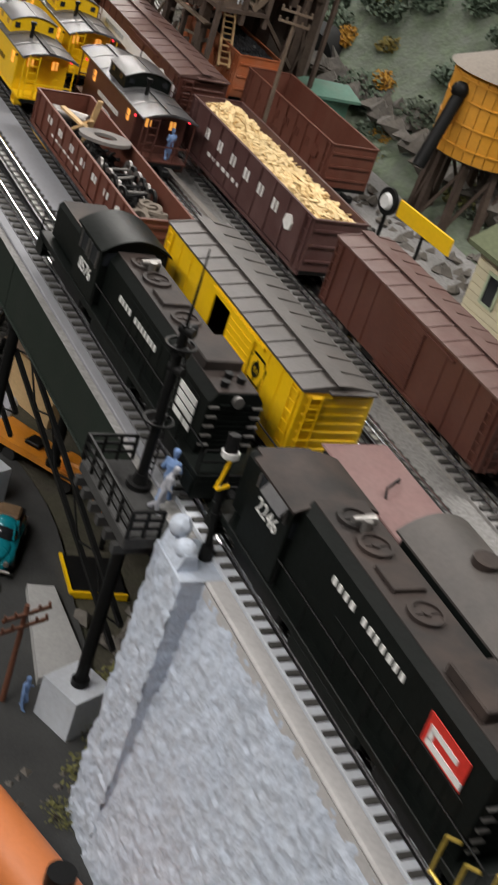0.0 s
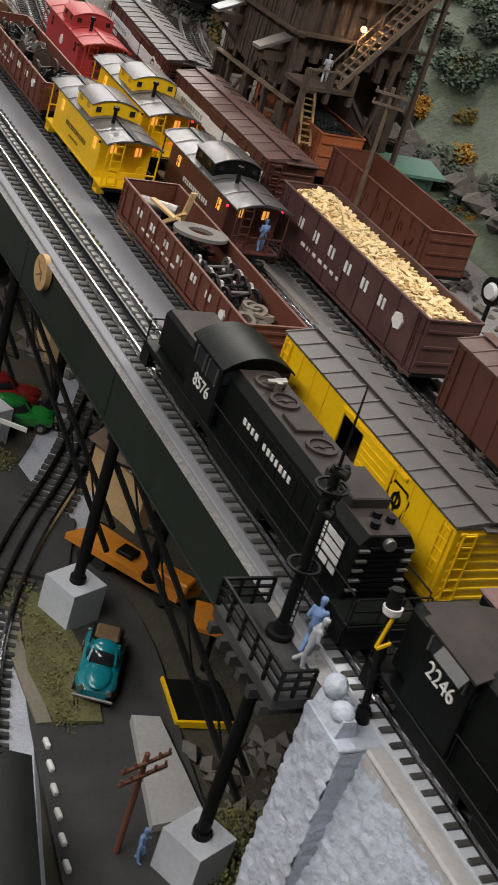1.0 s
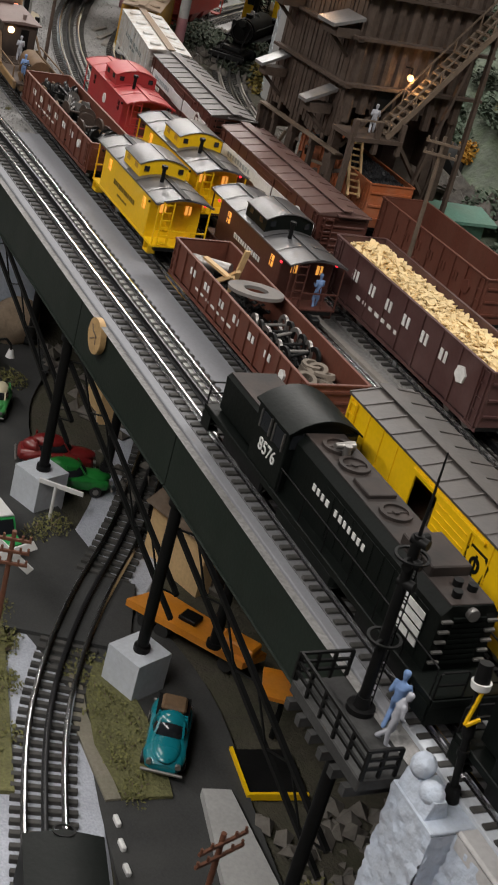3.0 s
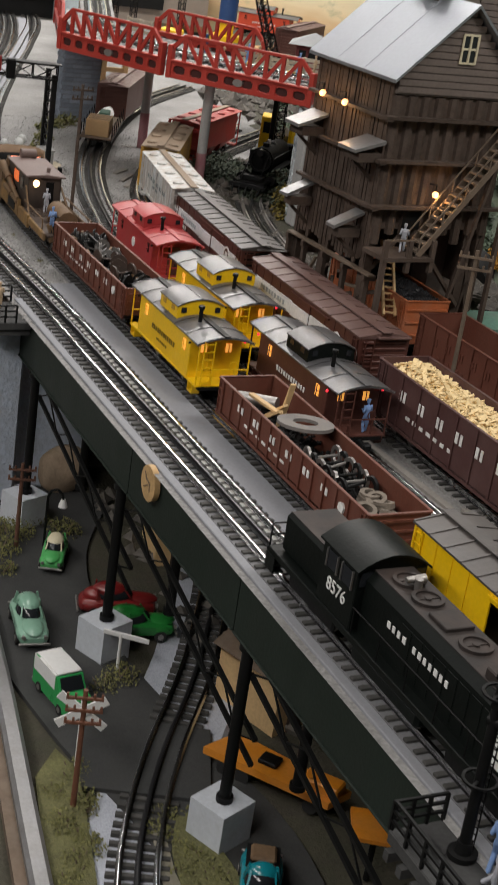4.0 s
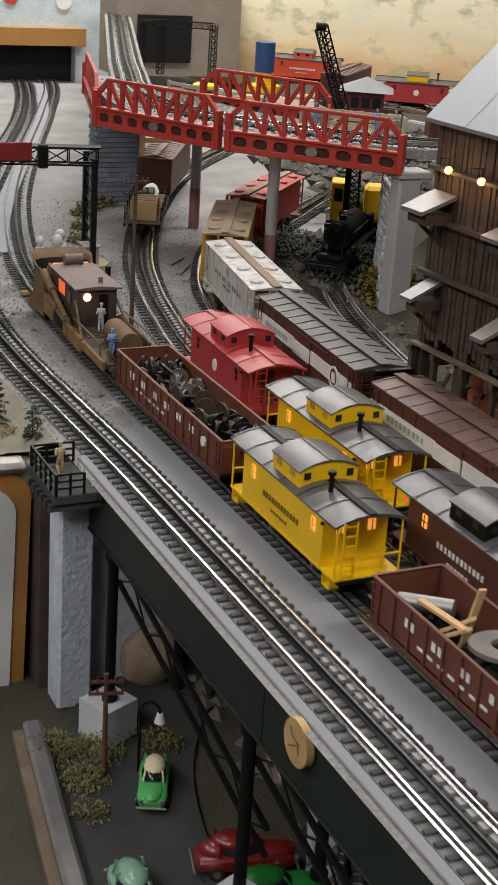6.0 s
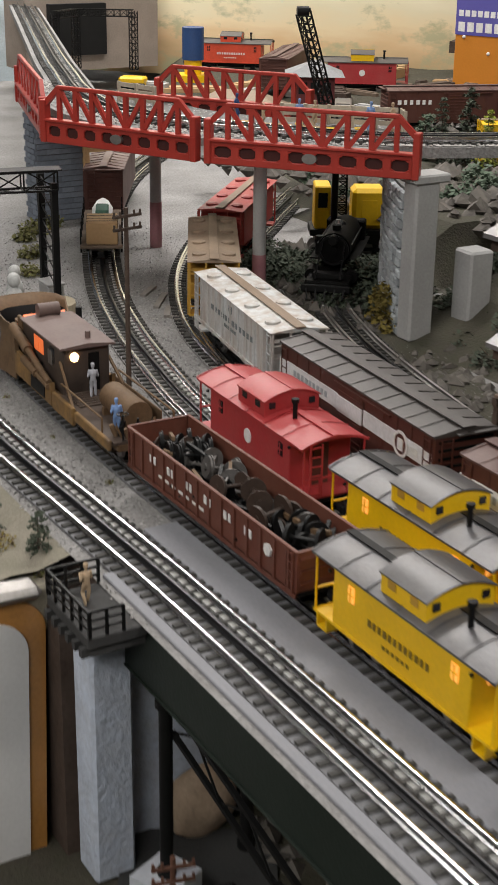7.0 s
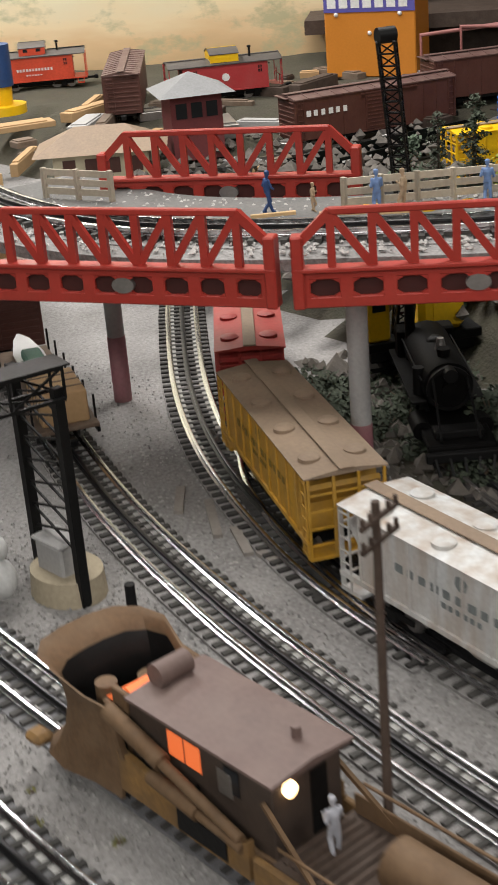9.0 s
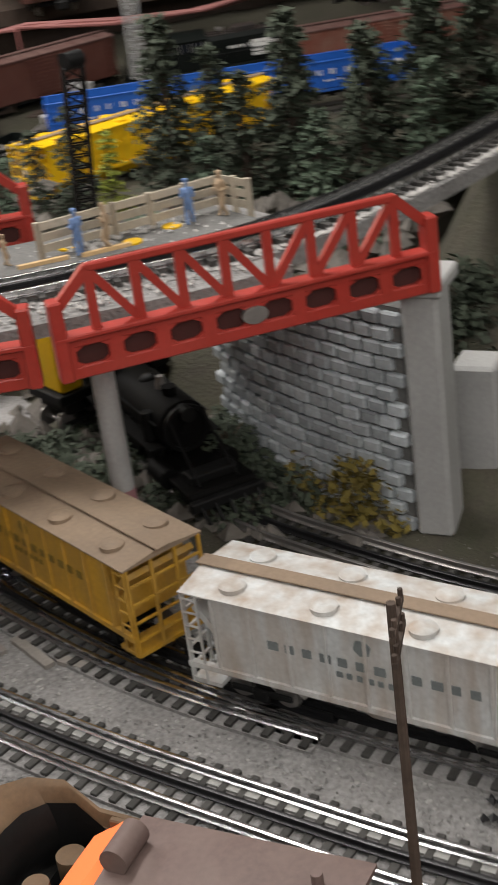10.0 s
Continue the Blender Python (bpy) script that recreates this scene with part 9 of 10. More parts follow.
    # teal panel, ochre rubble and dark culvert
    solid("roof_panel", B().add([(0.500, 0.228, 0.050), (0.575, 0.200, 0.055), (0.568, 0.145, 0.050), (0.505, 0.165, 0.044), (0.500, 0.228, 0.046), (0.575, 0.200, 0.051), (0.568, 0.145, 0.046), (0.505, 0.165, 0.040)], [(0, 1, 2, 3), (4, 7, 6, 5), (0, 4, 5, 1), (1, 5, 6, 2), (2, 6, 7, 3), (3, 7, 4, 0)]).box(0.507, 0.562, 0.163, 0.205, DECK, 0.043), TEAL_ROOF, "low shelter with a verdigris green roof", "shelter")
    solid("culvert_mouth", B().cyl((0.612, 0.400, 0.030), (0.66, 0.44, 0.034), 0.042, n=26), surface("black_culvert", (0.006, 0.006, 0.006), 0.9), "black round culvert mouth in the hillside", "culvert")
    leafy("shrub", "ochre yellow autumn shrubs on the hillside", [(0.690, 0.424, 0.062, 0.020), (0.675, 0.406, 0.055, 0.014), (0.674, 0.268, 0.045, 0.022), (0.668, 0.245, 0.045, 0.018), (0.624, 0.175, 0.0, 0.016), (0.620, 0.150, 0.0, 0.018), (0.616, 0.125, 0.0, 0.016)], OCHRE_LEAF, 620, 0.0030, 11)
    leafy("shrub", "grey-green shrubs on the hillside", [(0.72 + 0.035 * i, 0.55 - 0.09 * i, 0.08 + 0.03 * i, 0.045) for i in range(6)] + [(0.70, -0.05 - 0.1 * i, 0.07, 0.045) for i in range(5)] + [(0.80, 0.15, 0.16, 0.05), (0.9, 0.5, 0.25, 0.06), (0.92, 0.2, 0.28, 0.06)], LEAF_BLUE, 330, 0.0042, 12)
    rnd = random.Random(300)
    groups = (("grey-green wooded scrub covering the hillside", LEAF_BLUE, 44, 0.045), ("dark green wooded scrub covering the hillside", LEAF_DARK, 34, 0.040), ("moss green scrub covering the hillside", GRASS, 24, 0.036), ("ochre yellow autumn scrub on the hillside", OLIVE, 7, 0.022))
    for g, (lab, mat, n, rr) in enumerate(groups):
        spots = []
        for _ in range(n):
            x, y = rnd.uniform(0.58, 0.90), rnd.uniform(-0.75, 0.74)
            spots.append((x, y, DECK + min(0.34, (x - 0.60) * 0.9) - 0.01, rr * rnd.uniform(0.6, 1.1)))
        leafy("shrub", lab, spots, mat, 250, 0.0040, 310 + g)
    rocks("hill_rocks", "slate grey rocks on the hillside", [(0.60, 0.72, -0.3, 0.6, 0.03, 260, 0.022), (0.44, 0.60, -0.75, -0.40, DECK, 240, 0.012), (0.47, 0.60, -0.42, -0.02, DECK, 160, 0.010), (0.36, 0.40, -0.4, 0.1, DECK, 90, 0.006)], ROCK, 13)
    rocks("tipple_rubble", "dark rubble and scrap round the tipple", [(0.33, 0.39, 0.18, 0.50, DECK, 120, 0.008), (0.48, 0.60, 0.30, 0.80, DECK, 200, 0.010), (0.33, 0.37, -0.35, 0.15, DECK, 60, 0.005)], ROCK, 14)
    for i in range(16):
        rnd = random.Random(100 + i)
        o = solid("scrap_timber", B().box(-0.003, 0.003, -rnd.uniform(0.01, 0.028), 0.02, 0, 0.004), WOOD_MID if i % 3 else CONCRETE, "broken timber lying by the tipple", "timber", "scrap timbers")
        o.matrix_world = pose(rnd.uniform(0.335, 0.375), rnd.uniform(0.2, 0.5), DECK + rnd.uniform(0, 0.03) * (i % 2), rnd.uniform(-25, 25), rnd.uniform(-20, 20), rnd.uniform(0, 180))
    c = thing("coal_conveyor", "pale wooden ladder conveyor leaning over the coal car", "conveyor")
    part("rail", B().stick((0.372, 0.205, 0.05), (0.392, 0.275, 0.128), 0.003, 0.005), WOOD_PALE, c)
    part("rail", B().stick((0.386, 0.200, 0.05), (0.406, 0.270, 0.128), 0.003, 0.005), WOOD_PALE, c)
    for i in range(12):
        k = (i + 0.5) / 12
        part("rung", B().stick((0.372 + 0.02 * k, 0.205 + 0.07 * k, 0.05 + 0.078 * k), (0.386 + 0.02 * k, 0.200 + 0.07 * k, 0.05 + 0.078 * k), 0.002, 0.002), WOOD_PALE, c)
    figure(0.366, 0.182, 0.1392, 0.036, CLOTH_GREY, "pale grey model workman on the tipple floor", 150)


def under_bridge():
    leafy("shrub", "dark green scrub by the dull curved track", [(0.57 + 0.03 * i, 1.17 + 0.04 * (i % 3), DECK, 0.028) for i in range(4)] + [(0.64, 1.02, DECK, 0.03), (0.60, 0.98, DECK, 0.028), (0.70, 1.08, DECK, 0.03), (0.47, 0.86, DECK, 0.012)], LEAF_DARK, 210, 0.0042, 21)
    leafy("shrub", "olive yellow scrub at the foot of the stone wall", [(0.600, 0.935, DECK, 0.034), (0.575, 0.90, DECK, 0.026), (0.63, 0.97, 0.0, 0.034), (0.66, 0.99, 0.0, 0.03), (0.585, 0.915, 0.02, 0.03)], OLIVE, 230, 0.004, 22)
    leafy("shrub", "moss green scrub by the brick pier", [(0.36, 1.60, DECK, 0.024), (0.40, 1.63, DECK, 0.024), (0.33, 1.56, DECK, 0.018), (0.26, 1.36, DECK, 0.018), (0.30, 1.46, DECK, 0.02)], GRASS, 220, 0.0036, 23)
    rocks("track_rubble", "dark rocks beside the dull track", [(0.53, 0.66, 0.88, 1.3, DECK, 200, 0.012), (0.47, 0.54, 1.05, 1.3, DECK, 100, 0.010), (0.40, 0.47, 0.62, 0.9, DECK, 80, 0.005), (0.62, 0.8, 1.0, 1.35, DECK, 150, 0.018)], ROCK, 24)
    leafy("shrub", "dark mossy scrub round the bridge columns", [(0.50, 1.135, DECK, 0.034), (0.52, 1.165, DECK + 0.01, 0.034), (0.545, 1.20, DECK, 0.036), (0.575, 1.235, DECK, 0.036), (0.61, 1.27, DECK, 0.036), (0.64, 1.03, DECK, 0.034), (0.665, 1.07, DECK, 0.036), (0.635, 1.06, 0.02, 0.026)] + [(0.56 + 0.035 * (i % 5) + 0.02 * (i // 5), 1.02 + 0.07 * (i // 5), DECK, 0.026) for i in range(20)], LEAF_DARK, 330, 0.0032, 27)
    # black locomotive on the dull track
    lo = thing("steam_locomotive", "black locomotive front on the dull track, darkened for shade", "locomotive")
    part("boiler", B().cyl((0, -0.08, 0.048), (0, 0.032, 0.048), 0.021, n=24), SHADED_BLACK, lo)
    part("smokebox_front", B().cyl((0, -0.084, 0.048), (0, -0.08, 0.048), 0.017, 0.019, n=24).cyl((0, -0.088, 0.048), (0, -0.084, 0.048), 0.006, n=16), SHADED_BLACK, lo)
    part("chimney", B().cyl((0, -0.060, 0.065), (0, -0.060, 0.075), 0.005, 0.006, n=16), SHADED_BLACK, lo)
    part("pilot_deck", B().box(-0.028, 0.028, -0.14, -0.06, 0.016, 0.021, 0.001).box(-0.028, 0.028, -0.142, -0.136, 0.006, 0.020, 0.001), SHADED_BLACK, lo)
    part("cab", B().box(-0.026, 0.026, 0.03, 0.050, 0.02, 0.062, 0.002), SHADED_BLACK, lo)
    part("headlight", B().cyl((0, -0.094, 0.062), (0, -0.082, 0.062), 0.006, n=14), IRON, lo)
    part("number_ring", B().ring((0, -0.085, 0.048), (0, 1, 0), 0.0195, 0.0165, 0.003, 24), IRON, lo)
    part("sand_dome", B().ball((0, -0.02, 0.066), 0.008, 1, 1, 0.9, 16, 10), IRON, lo)
    part("bell", B().cyl((0, -0.045, 0.069), (0, -0.045, 0.079), 0.005, 0.003, n=12), STEEL_DULL, lo)
    part("air_pump", B().cyl((-0.022, -0.060, 0.036), (-0.022, -0.060, 0.060), 0.005, n=12), IRON, lo)
    part("pilot_beam", B().box(-0.031, 0.031, -0.150, -0.143, 0.010, 0.018, 0.001), IRON, lo)
    for x in (-0.024, -0.012, 0.0, 0.012, 0.024):
        part("pilot_bar", B().stick((x, -0.150, 0.014), (x * 0.9, -0.158, 0.002), 0.002, 0.002), IRON, lo)
    part("front_step", B().box(-0.020, 0.020, -0.128, -0.112, 0.021, 0.028, 0.001), IRON, lo)
    for s in (-1, 1):
        part("smokebox_brace", B().stick((s * 0.014, -0.084, 0.060), (s * 0.016, -0.135, 0.022), 0.0018, 0.0018), IRON, lo)
        part("handrail", B().stick((s * 0.022, -0.078, 0.054), (s * 0.022, 0.03, 0.054), 0.0012, 0.0012), IRON, lo)
    for s in (-1, 1):
        part("running_board", B().box(min(s * 0.018, s * 0.031), max(s * 0.018, s * 0.031), -0.08, 0.055, 0.034, 0.036), SHADED_BLACK, lo)
        for y in (-0.05, -0.005, 0.04):
            part("driver", B().cyl((s * 0.014, y, 0.016), (s * 0.018, y, 0.016), 0.016, n=22), SHADED_BLACK, lo)
        part("cylinder", B().cyl((s * 0.026, -0.10, 0.018), (s * 0.026, -0.072, 0.018), 0.008, n=14), SHADED_BLACK, lo)
    for y in (-0.115,):
        bogie(lo, y, 0.030)
    place(lo, T5, 1.075, 1.215)
    lo.matrix_world = lo.matrix_world @ Matrix.Scale(1.08, 4)
    cr = thing("crane_car", "yellow crane car with a black lattice boom under the bridge", "crane")
    part("deck", B().box(-0.028, 0.028, -0.062, 0.066, 0.030, 0.040, 0.001).box(-0.024, 0.024, -0.055, 0.058, 0.018, 0.030, 0.001), IRON, cr)
    part("cab", B().box(-0.024, 0.024, 0.036, 0.060, 0.040, 0.104, 0.002), YELLOW, cr, "narrow yellow crane cab")
    part("window", B().box(-0.0246, -0.024, 0.041, 0.055, 0.072, 0.094), DARK_GLASS, cr)
    house = part("engine_housing", B().box(-0.024, 0.024, -0.046, 0.004, 0.040, 0.100, 0.006), YELLOW, cr, "rounded yellow engine housing")
    part("access_door", B().box(-0.0248, -0.024, -0.034, -0.010, 0.046, 0.084, 0.0003), YELLOW, house)
    lattice(cr, "boom", (-0.012, 0.020, 0.036), (-0.046, 0.024, 0.135), 0.016, IRON, 8, 0.0016)
    for y in (-0.038, 0.040):
        bogie(cr, y)
    cr.matrix_world = pose(0.726, 1.225, 0.002, 0, 0, 62)
    leafy("shrub", "dark green scrub behind the concrete pier", [(0.68 + 0.035 * (i % 5), 0.80 + 0.05 * (i // 5), 0.0 + 0.022 * (i % 5), 0.034) for i in range(15)] + [(0.62, 0.80, DECK, 0.022), (0.60, 0.78, DECK, 0.018)], LEAF_DARK, 170, 0.0048, 28)
    # brick pier below the third span
    BR = surface("blue_grey_brick", (0.20, 0.23, 0.28), 0.85, var=0.2, random_tone=0.2)
    pr = thing("brick_pier", "blue-grey brick pier under the viaduct", "pier", kind="structure")
    part("core", B().box(0.396, 0.478, 1.662, 1.71, DECK, 0.198), surface("mortar", (0.15, 0.16, 0.18), 0.9), pr)
    me = B().box(-0.0105, 0.0105, -0.002, 0.0, -0.004, 0.004).mesh("brick", False)
    me.materials.append(BR)
    for r in range(22):
        for i in range(4):
            o = new("brick", me)
            o.parent = pr
            o.matrix_local = pose(0.4070 + i * 0.0205 + (0.0 if r % 2 else -0.004), 1.662, DECK + 0.006 + r * 0.0092)
        for i in range(2):
            o = new("brick", me)
            o.parent = pr
            o.matrix_local = pose(0.396, 1.675 + i * 0.0225 + (0.0 if r % 2 else 0.006), DECK + 0.006 + r * 0.0092, 0, 0, -90)
    solid("timber_bent", B().box(0.476, 0.486, 1.655, 1.665, DECK, 0.195).box(0.486, 0.525, 1.657, 1.663, 0.10, 0.11).box(0.525, 0.535, 1.655, 1.665, 0.10, 0.195), WOOD_PALE, "pale bare timber bent beside the brick pier", "timber")


def viaduct_figures():
    for x, y, c, l, a in ((0.516, 1.212, NAVY, "dark blue model track worker walking", 70), (0.566, 1.128, CLOTH_BLUE, "blue overalled model track worker", 150), (0.580, 1.110, CLOTH_TAN, "tan model track worker by the fence", 200), (0.540, 1.180, CLOTH_TAN, "brown crouching model worker", 20), (0.640, 1.066, CLOTH_BLUE, "bare-shouldered model worker in blue trousers", 120), (0.662, 1.046, CLOTH_TAN, "tan model worker leaning on the fence", 240)):
        figure(x, y, 0.2135, 0.026 if "crouching" in l else 0.038, c, l, a)
    for x, y in ((0.581, 1.148), (0.595, 1.097), (0.633, 1.08)):
        solid("yellow_plate", B().cyl((x, y, 0.2135), (x, y, 0.2150), 0.008, n=14), YELLOW, "yellow base plate on the footway", "plate", "yellow plates")
    rocks("footway_rubble", "grey broken stone on the viaduct footway", [(0.575, 0.615, 1.110, 1.150, 0.214, 60, 0.004), (0.616, 0.656, 1.074, 1.114, 0.214, 40, 0.003)], CHIPS, 41)
    for k, (x, y, a) in enumerate(((0.545, 1.150, 40), (0.575, 1.110, 44), (0.51, 1.20, 52))):
        o = solid("plank", B().box(-0.002, 0.002, -0.02, 0.02, 0, 0.003), WOOD_PALE, "pale plank on the footway", "plank", "footway planks")
        o.matrix_world = pose(x, y, 0.2135, 0, 0, a)
    # derrick behind the footway
    d = thing("derrick", "black lattice derrick boom behind the viaduct", "crane")
    lattice(d, "boom", (0.652, 1.170, 0.190), (0.547, 1.095, 0.367), 0.014, IRON, 16)
    part("head", B().cyl((0.540, 1.098, 0.367), (0.554, 1.092, 0.367), 0.0065, n=18), IRON, d)
    part("turntable", B().cyl((0.660, 1.176, DECK), (0.660, 1.176, 0.195), 0.005, n=16).box(0.642, 0.684, 1.158, 1.200, 0.19, 0.204, 0.003), IRON, d)


def far_side():
    """Yard beyond the viaduct: cabooses, tower, shed, tank, hoppers, firs and the engine house."""
    z = 0.09

    def line(x, y, turn):
        return pose(x, y, far_z(x, y) + 0.002, 0, 0, turn)

    c1 = caboose("red caboose with a yellow cupola on a far siding", 0.21, RED, ROOF_GREY, lit=False, letters=LETTER)
    for piece in c1.children:
        if piece.name.startswith("cupola") and "roof" not in piece.name:
            piece.data.materials[0] = YELLOW
    c1.matrix_world = line(1.452, 2.285, 57)
    c2 = caboose("orange-red caboose on a far siding", 0.21, surface("orange_red_paint", (0.62, 0.07, 0.03), 0.45), ROOF_GREY, lit=False, letters=LETTER)
    c2.matrix_world = line(1.37, 2.76, 52)
    tw = thing("yard_tower", "maroon yard tower with a grey hip roof", "tower")
    part("wall", B().box(-0.042, 0.042, -0.042, 0.042, 0, 0.105), surface("maroon_siding", (0.14, 0.028, 0.03), 0.7), tw)
    part("roof", B().add([(-0.062, -0.062, 0.105), (0.062, -0.062, 0.105), (0.062, 0.062, 0.105), (-0.062, 0.062, 0.105), (0, 0, 0.135)], [(0, 1, 4), (1, 2, 4), (2, 3, 4), (3, 0, 4), (3, 2, 1, 0)]), ROOF_PALE, tw, "grey hip roof")
    for x in (-0.025, 0.0, 0.025):
        part("window", B().box(x - 0.009, x + 0.009, -0.0432, -0.042, 0.068, 0.092), DARK_GLASS, tw)
    tw.matrix_world = pose(1.194, 2.084, far_z(1.19, 2.08), 0, 0, -30)
    sh = thing("station", "cream station building with a broad tan hip roof", "building")
    part("wall", B().box(-0.075, 0.075, -0.04, 0.04, 0, 0.05), CREAM, sh)
    part("roof", B().add([(-0.105, -0.062, 0.048), (0.105, -0.062, 0.048), (0.105, 0.062, 0.048), (-0.105, 0.062, 0.048), (-0.04, 0, 0.082), (0.04, 0, 0.082)], [(0, 1, 5, 4), (1, 2, 5), (2, 3, 4, 5), (3, 0, 4), (3, 2, 1, 0)]), TAN_ROOF, sh, "tan hip roof")
    for x in (-0.05, -0.015, 0.02, 0.055):
        part("window", B().box(x - 0.010, x + 0.010, -0.0412, -0.04, 0.014, 0.038), BROWN, sh)
    sh.matrix_world = line(1.03, 2.12, -42)
    tk = thing("oil_tank", "navy blue upright tank on a yellow stand", "tank")
    part("tank", B().cyl((0, 0, 0.05), (0, 0, 0.125), 0.026, n=24), NAVY, tk)
    part("stand", B().cyl((0, 0, 0.0), (0, 0, 0.05), 0.020, 0.022, n=12).cyl((0, 0, 0.0), (0, 0, 0.016), 0.045, n=16), YELLOW, tk, "yellow stand")
    tk.matrix_world = line(1.165, 2.585, 0)
    yl = thing("bulldozer", "small bright yellow bulldozer in the far yard", "bulldozer")
    part("body", B().box(-0.03, 0.03, -0.02, 0.02, 0.008, 0.030, 0.004), YELLOW, yl)
    part("track_belt", B().box(-0.035, 0.035, -0.026, -0.018, 0, 0.018, 0.006), IRON, yl)
    part("track_belt", B().box(-0.035, 0.035, 0.018, 0.026, 0, 0.018, 0.006), IRON, yl)
    yl.matrix_world = line(0.965, 2.50, -40)
    # long brown boxcars and black flatcars
    w1 = boxcar("brown boxcar with pale lettering beyond the viaduct", 0.30, BROWN, BROWN_ROOF)
    lettering(w1, "lettering", 6, 0.13, 0.05, 0.058, 0.011, -0.0330, LETTER, "pale company lettering")
    w1.matrix_world = line(1.44, 1.92, 70)
    w2 = boxcar("dark brown boxcar on a far siding", 0.30, BROWN, BROWN_ROOF)
    w2.matrix_world = line(1.74, 1.86, 62)
    w3 = boxcar("weathered brown boxcar on a far siding", 0.28, BROWN, BROWN_ROOF)
    w3.matrix_world = line(1.30, 2.38, -42)
    fl = gondola("black flat gondola beyond the viaduct", 0.36, 0.034, BLACK, no_load)
    fl.matrix_world = line(1.36, 1.80, 79)
    # blue and yellow hoppers
    for x, y in ((1.361, 1.566), (1.552, 1.456)):
        hp = covered_hopper("bright yellow ore hopper beyond the viaduct", 0.205, YELLOW, YELLOW, YELLOW, hatches=2)
        hp.matrix_world = line(x, y, 60)
    for x, y in ((1.596, 1.652), (1.694, 1.482), (1.792, 1.312)):
        hp = gondola("bright blue gondola on a far siding", 0.185, 0.060, BLUE, no_load)
        hp.matrix_world = Matrix.Translation((0, 0, 0.020)) @ line(x, y, 30)
    # sidings, road and lineside litter of the far yard
    for pts in (((1.20, 1.66), (1.36, 1.566), (1.552, 1.456), (1.85, 1.284)), ((1.48, 1.85), (1.596, 1.652), (1.694, 1.482), (1.90, 1.125)), ((1.05, 2.06), (1.22, 2.0), (1.44, 1.92), (1.85, 1.77)), ((1.0, 1.87), (1.2, 1.83), (1.36, 1.80), (1.7, 1.735)), ((1.3, 2.38), (1.452, 2.285), (1.7, 2.12), (2.0, 1.93))):
        pz = sum(far_z(*p) for p in pts) / len(pts) + 0.002
        sd = thing("siding_track", "dull siding track in the far yard", "track", "far sidings", kind="structure")
        path = Path(list(pts), z=pz)
        for o in (-0.017, 0.017):
            part("rail", sweep(path, [(o - 0.0013, -0.005), (o + 0.0013, -0.005), (o + 0.0013, 0), (o - 0.0013, 0)], step=0.04), STEEL_DULL, sd)
        tb = B()
        for i in range(int(path.length / 0.016)):
            p, d = path.at((i + 0.5) * 0.016)
            q = Vector((d.y, -d.x, 0)) * 0.028
            tb.stick(p - q + Vector((0, 0, -0.0075)), p + q + Vector((0, 0, -0.0075)), 0.006, 0.005)
        tagged(part("siding_ties", tb, TIE, sd, smooth=False), kind="stuff")
    rnd = random.Random(205)
    for i in range(80):
        x, y = rnd.uniform(0.95, 1.8), rnd.uniform(1.70, 2.5)
        w, l, hh = rnd.uniform(0.006, 0.022), rnd.uniform(0.012, 0.07), rnd.uniform(0.006, 0.026)
        o = solid("crate", B().box(-w, w, -l, l, 0, hh, 0.001).box(-w * 0.8, w * 0.8, -l * 0.8, l * 0.8, hh, hh + 0.002), (WOOD_MID, CONCRETE, WOOD_DARK, CARD, STEEL_DULL)[i % 5], "small yard crate or stack of sleepers", "crate", "yard crates")
        o.matrix_world = pose(x, y, far_z(x, y) - 0.002, 0, 0, rnd.uniform(0, 180))
    rocks("yard_rubble", "grey and brown rubble strewn over the far yard", [(1.0, 1.5, 1.62, 2.1, 0.050, 300, 0.010), (0.98, 1.2, 1.45, 1.75, 0.075, 120, 0.014)], ROCK, 206)
    for k, (x0, y0) in enumerate(((1.70, 2.02), (1.74, 1.96), (1.78, 1.90))):
        pts = [(x0 + 0.10 * i, y0 - 0.13 * i, 0.16 + 0.014 * math.sin(i * 1.7 + k)) for i in range(6)]
        solid("hose", B().pipe([(pts[0][0], pts[0][1], 0.05)] + pts, 0.004, 8), surface("pink_hose", (0.30, 0.12, 0.11), 0.5) if k == 0 else bpy.data.materials["pink_hose"], "dusty pink hose sagging over the far yard", "hose", "hoses")
    dm = switcher("black diesel standing behind the blue gondolas", "", 0.30)
    dm.matrix_world = line(1.93, 1.62, 34)
    cz = boxcar("long rust-red boxcar behind the blue gondolas", 0.32, surface("rust_red_car", (0.17, 0.05, 0.032), 0.6, dust=0.3), BROWN_ROOF)
    cz.matrix_world = line(2.06, 1.36, 34)
    bx = boxcar("red boxcar with a bright roof on the outermost siding", 0.30, RED, RED)
    bx.matrix_world = pose(2.20, 1.30, 0.115, 0, 0, 34)
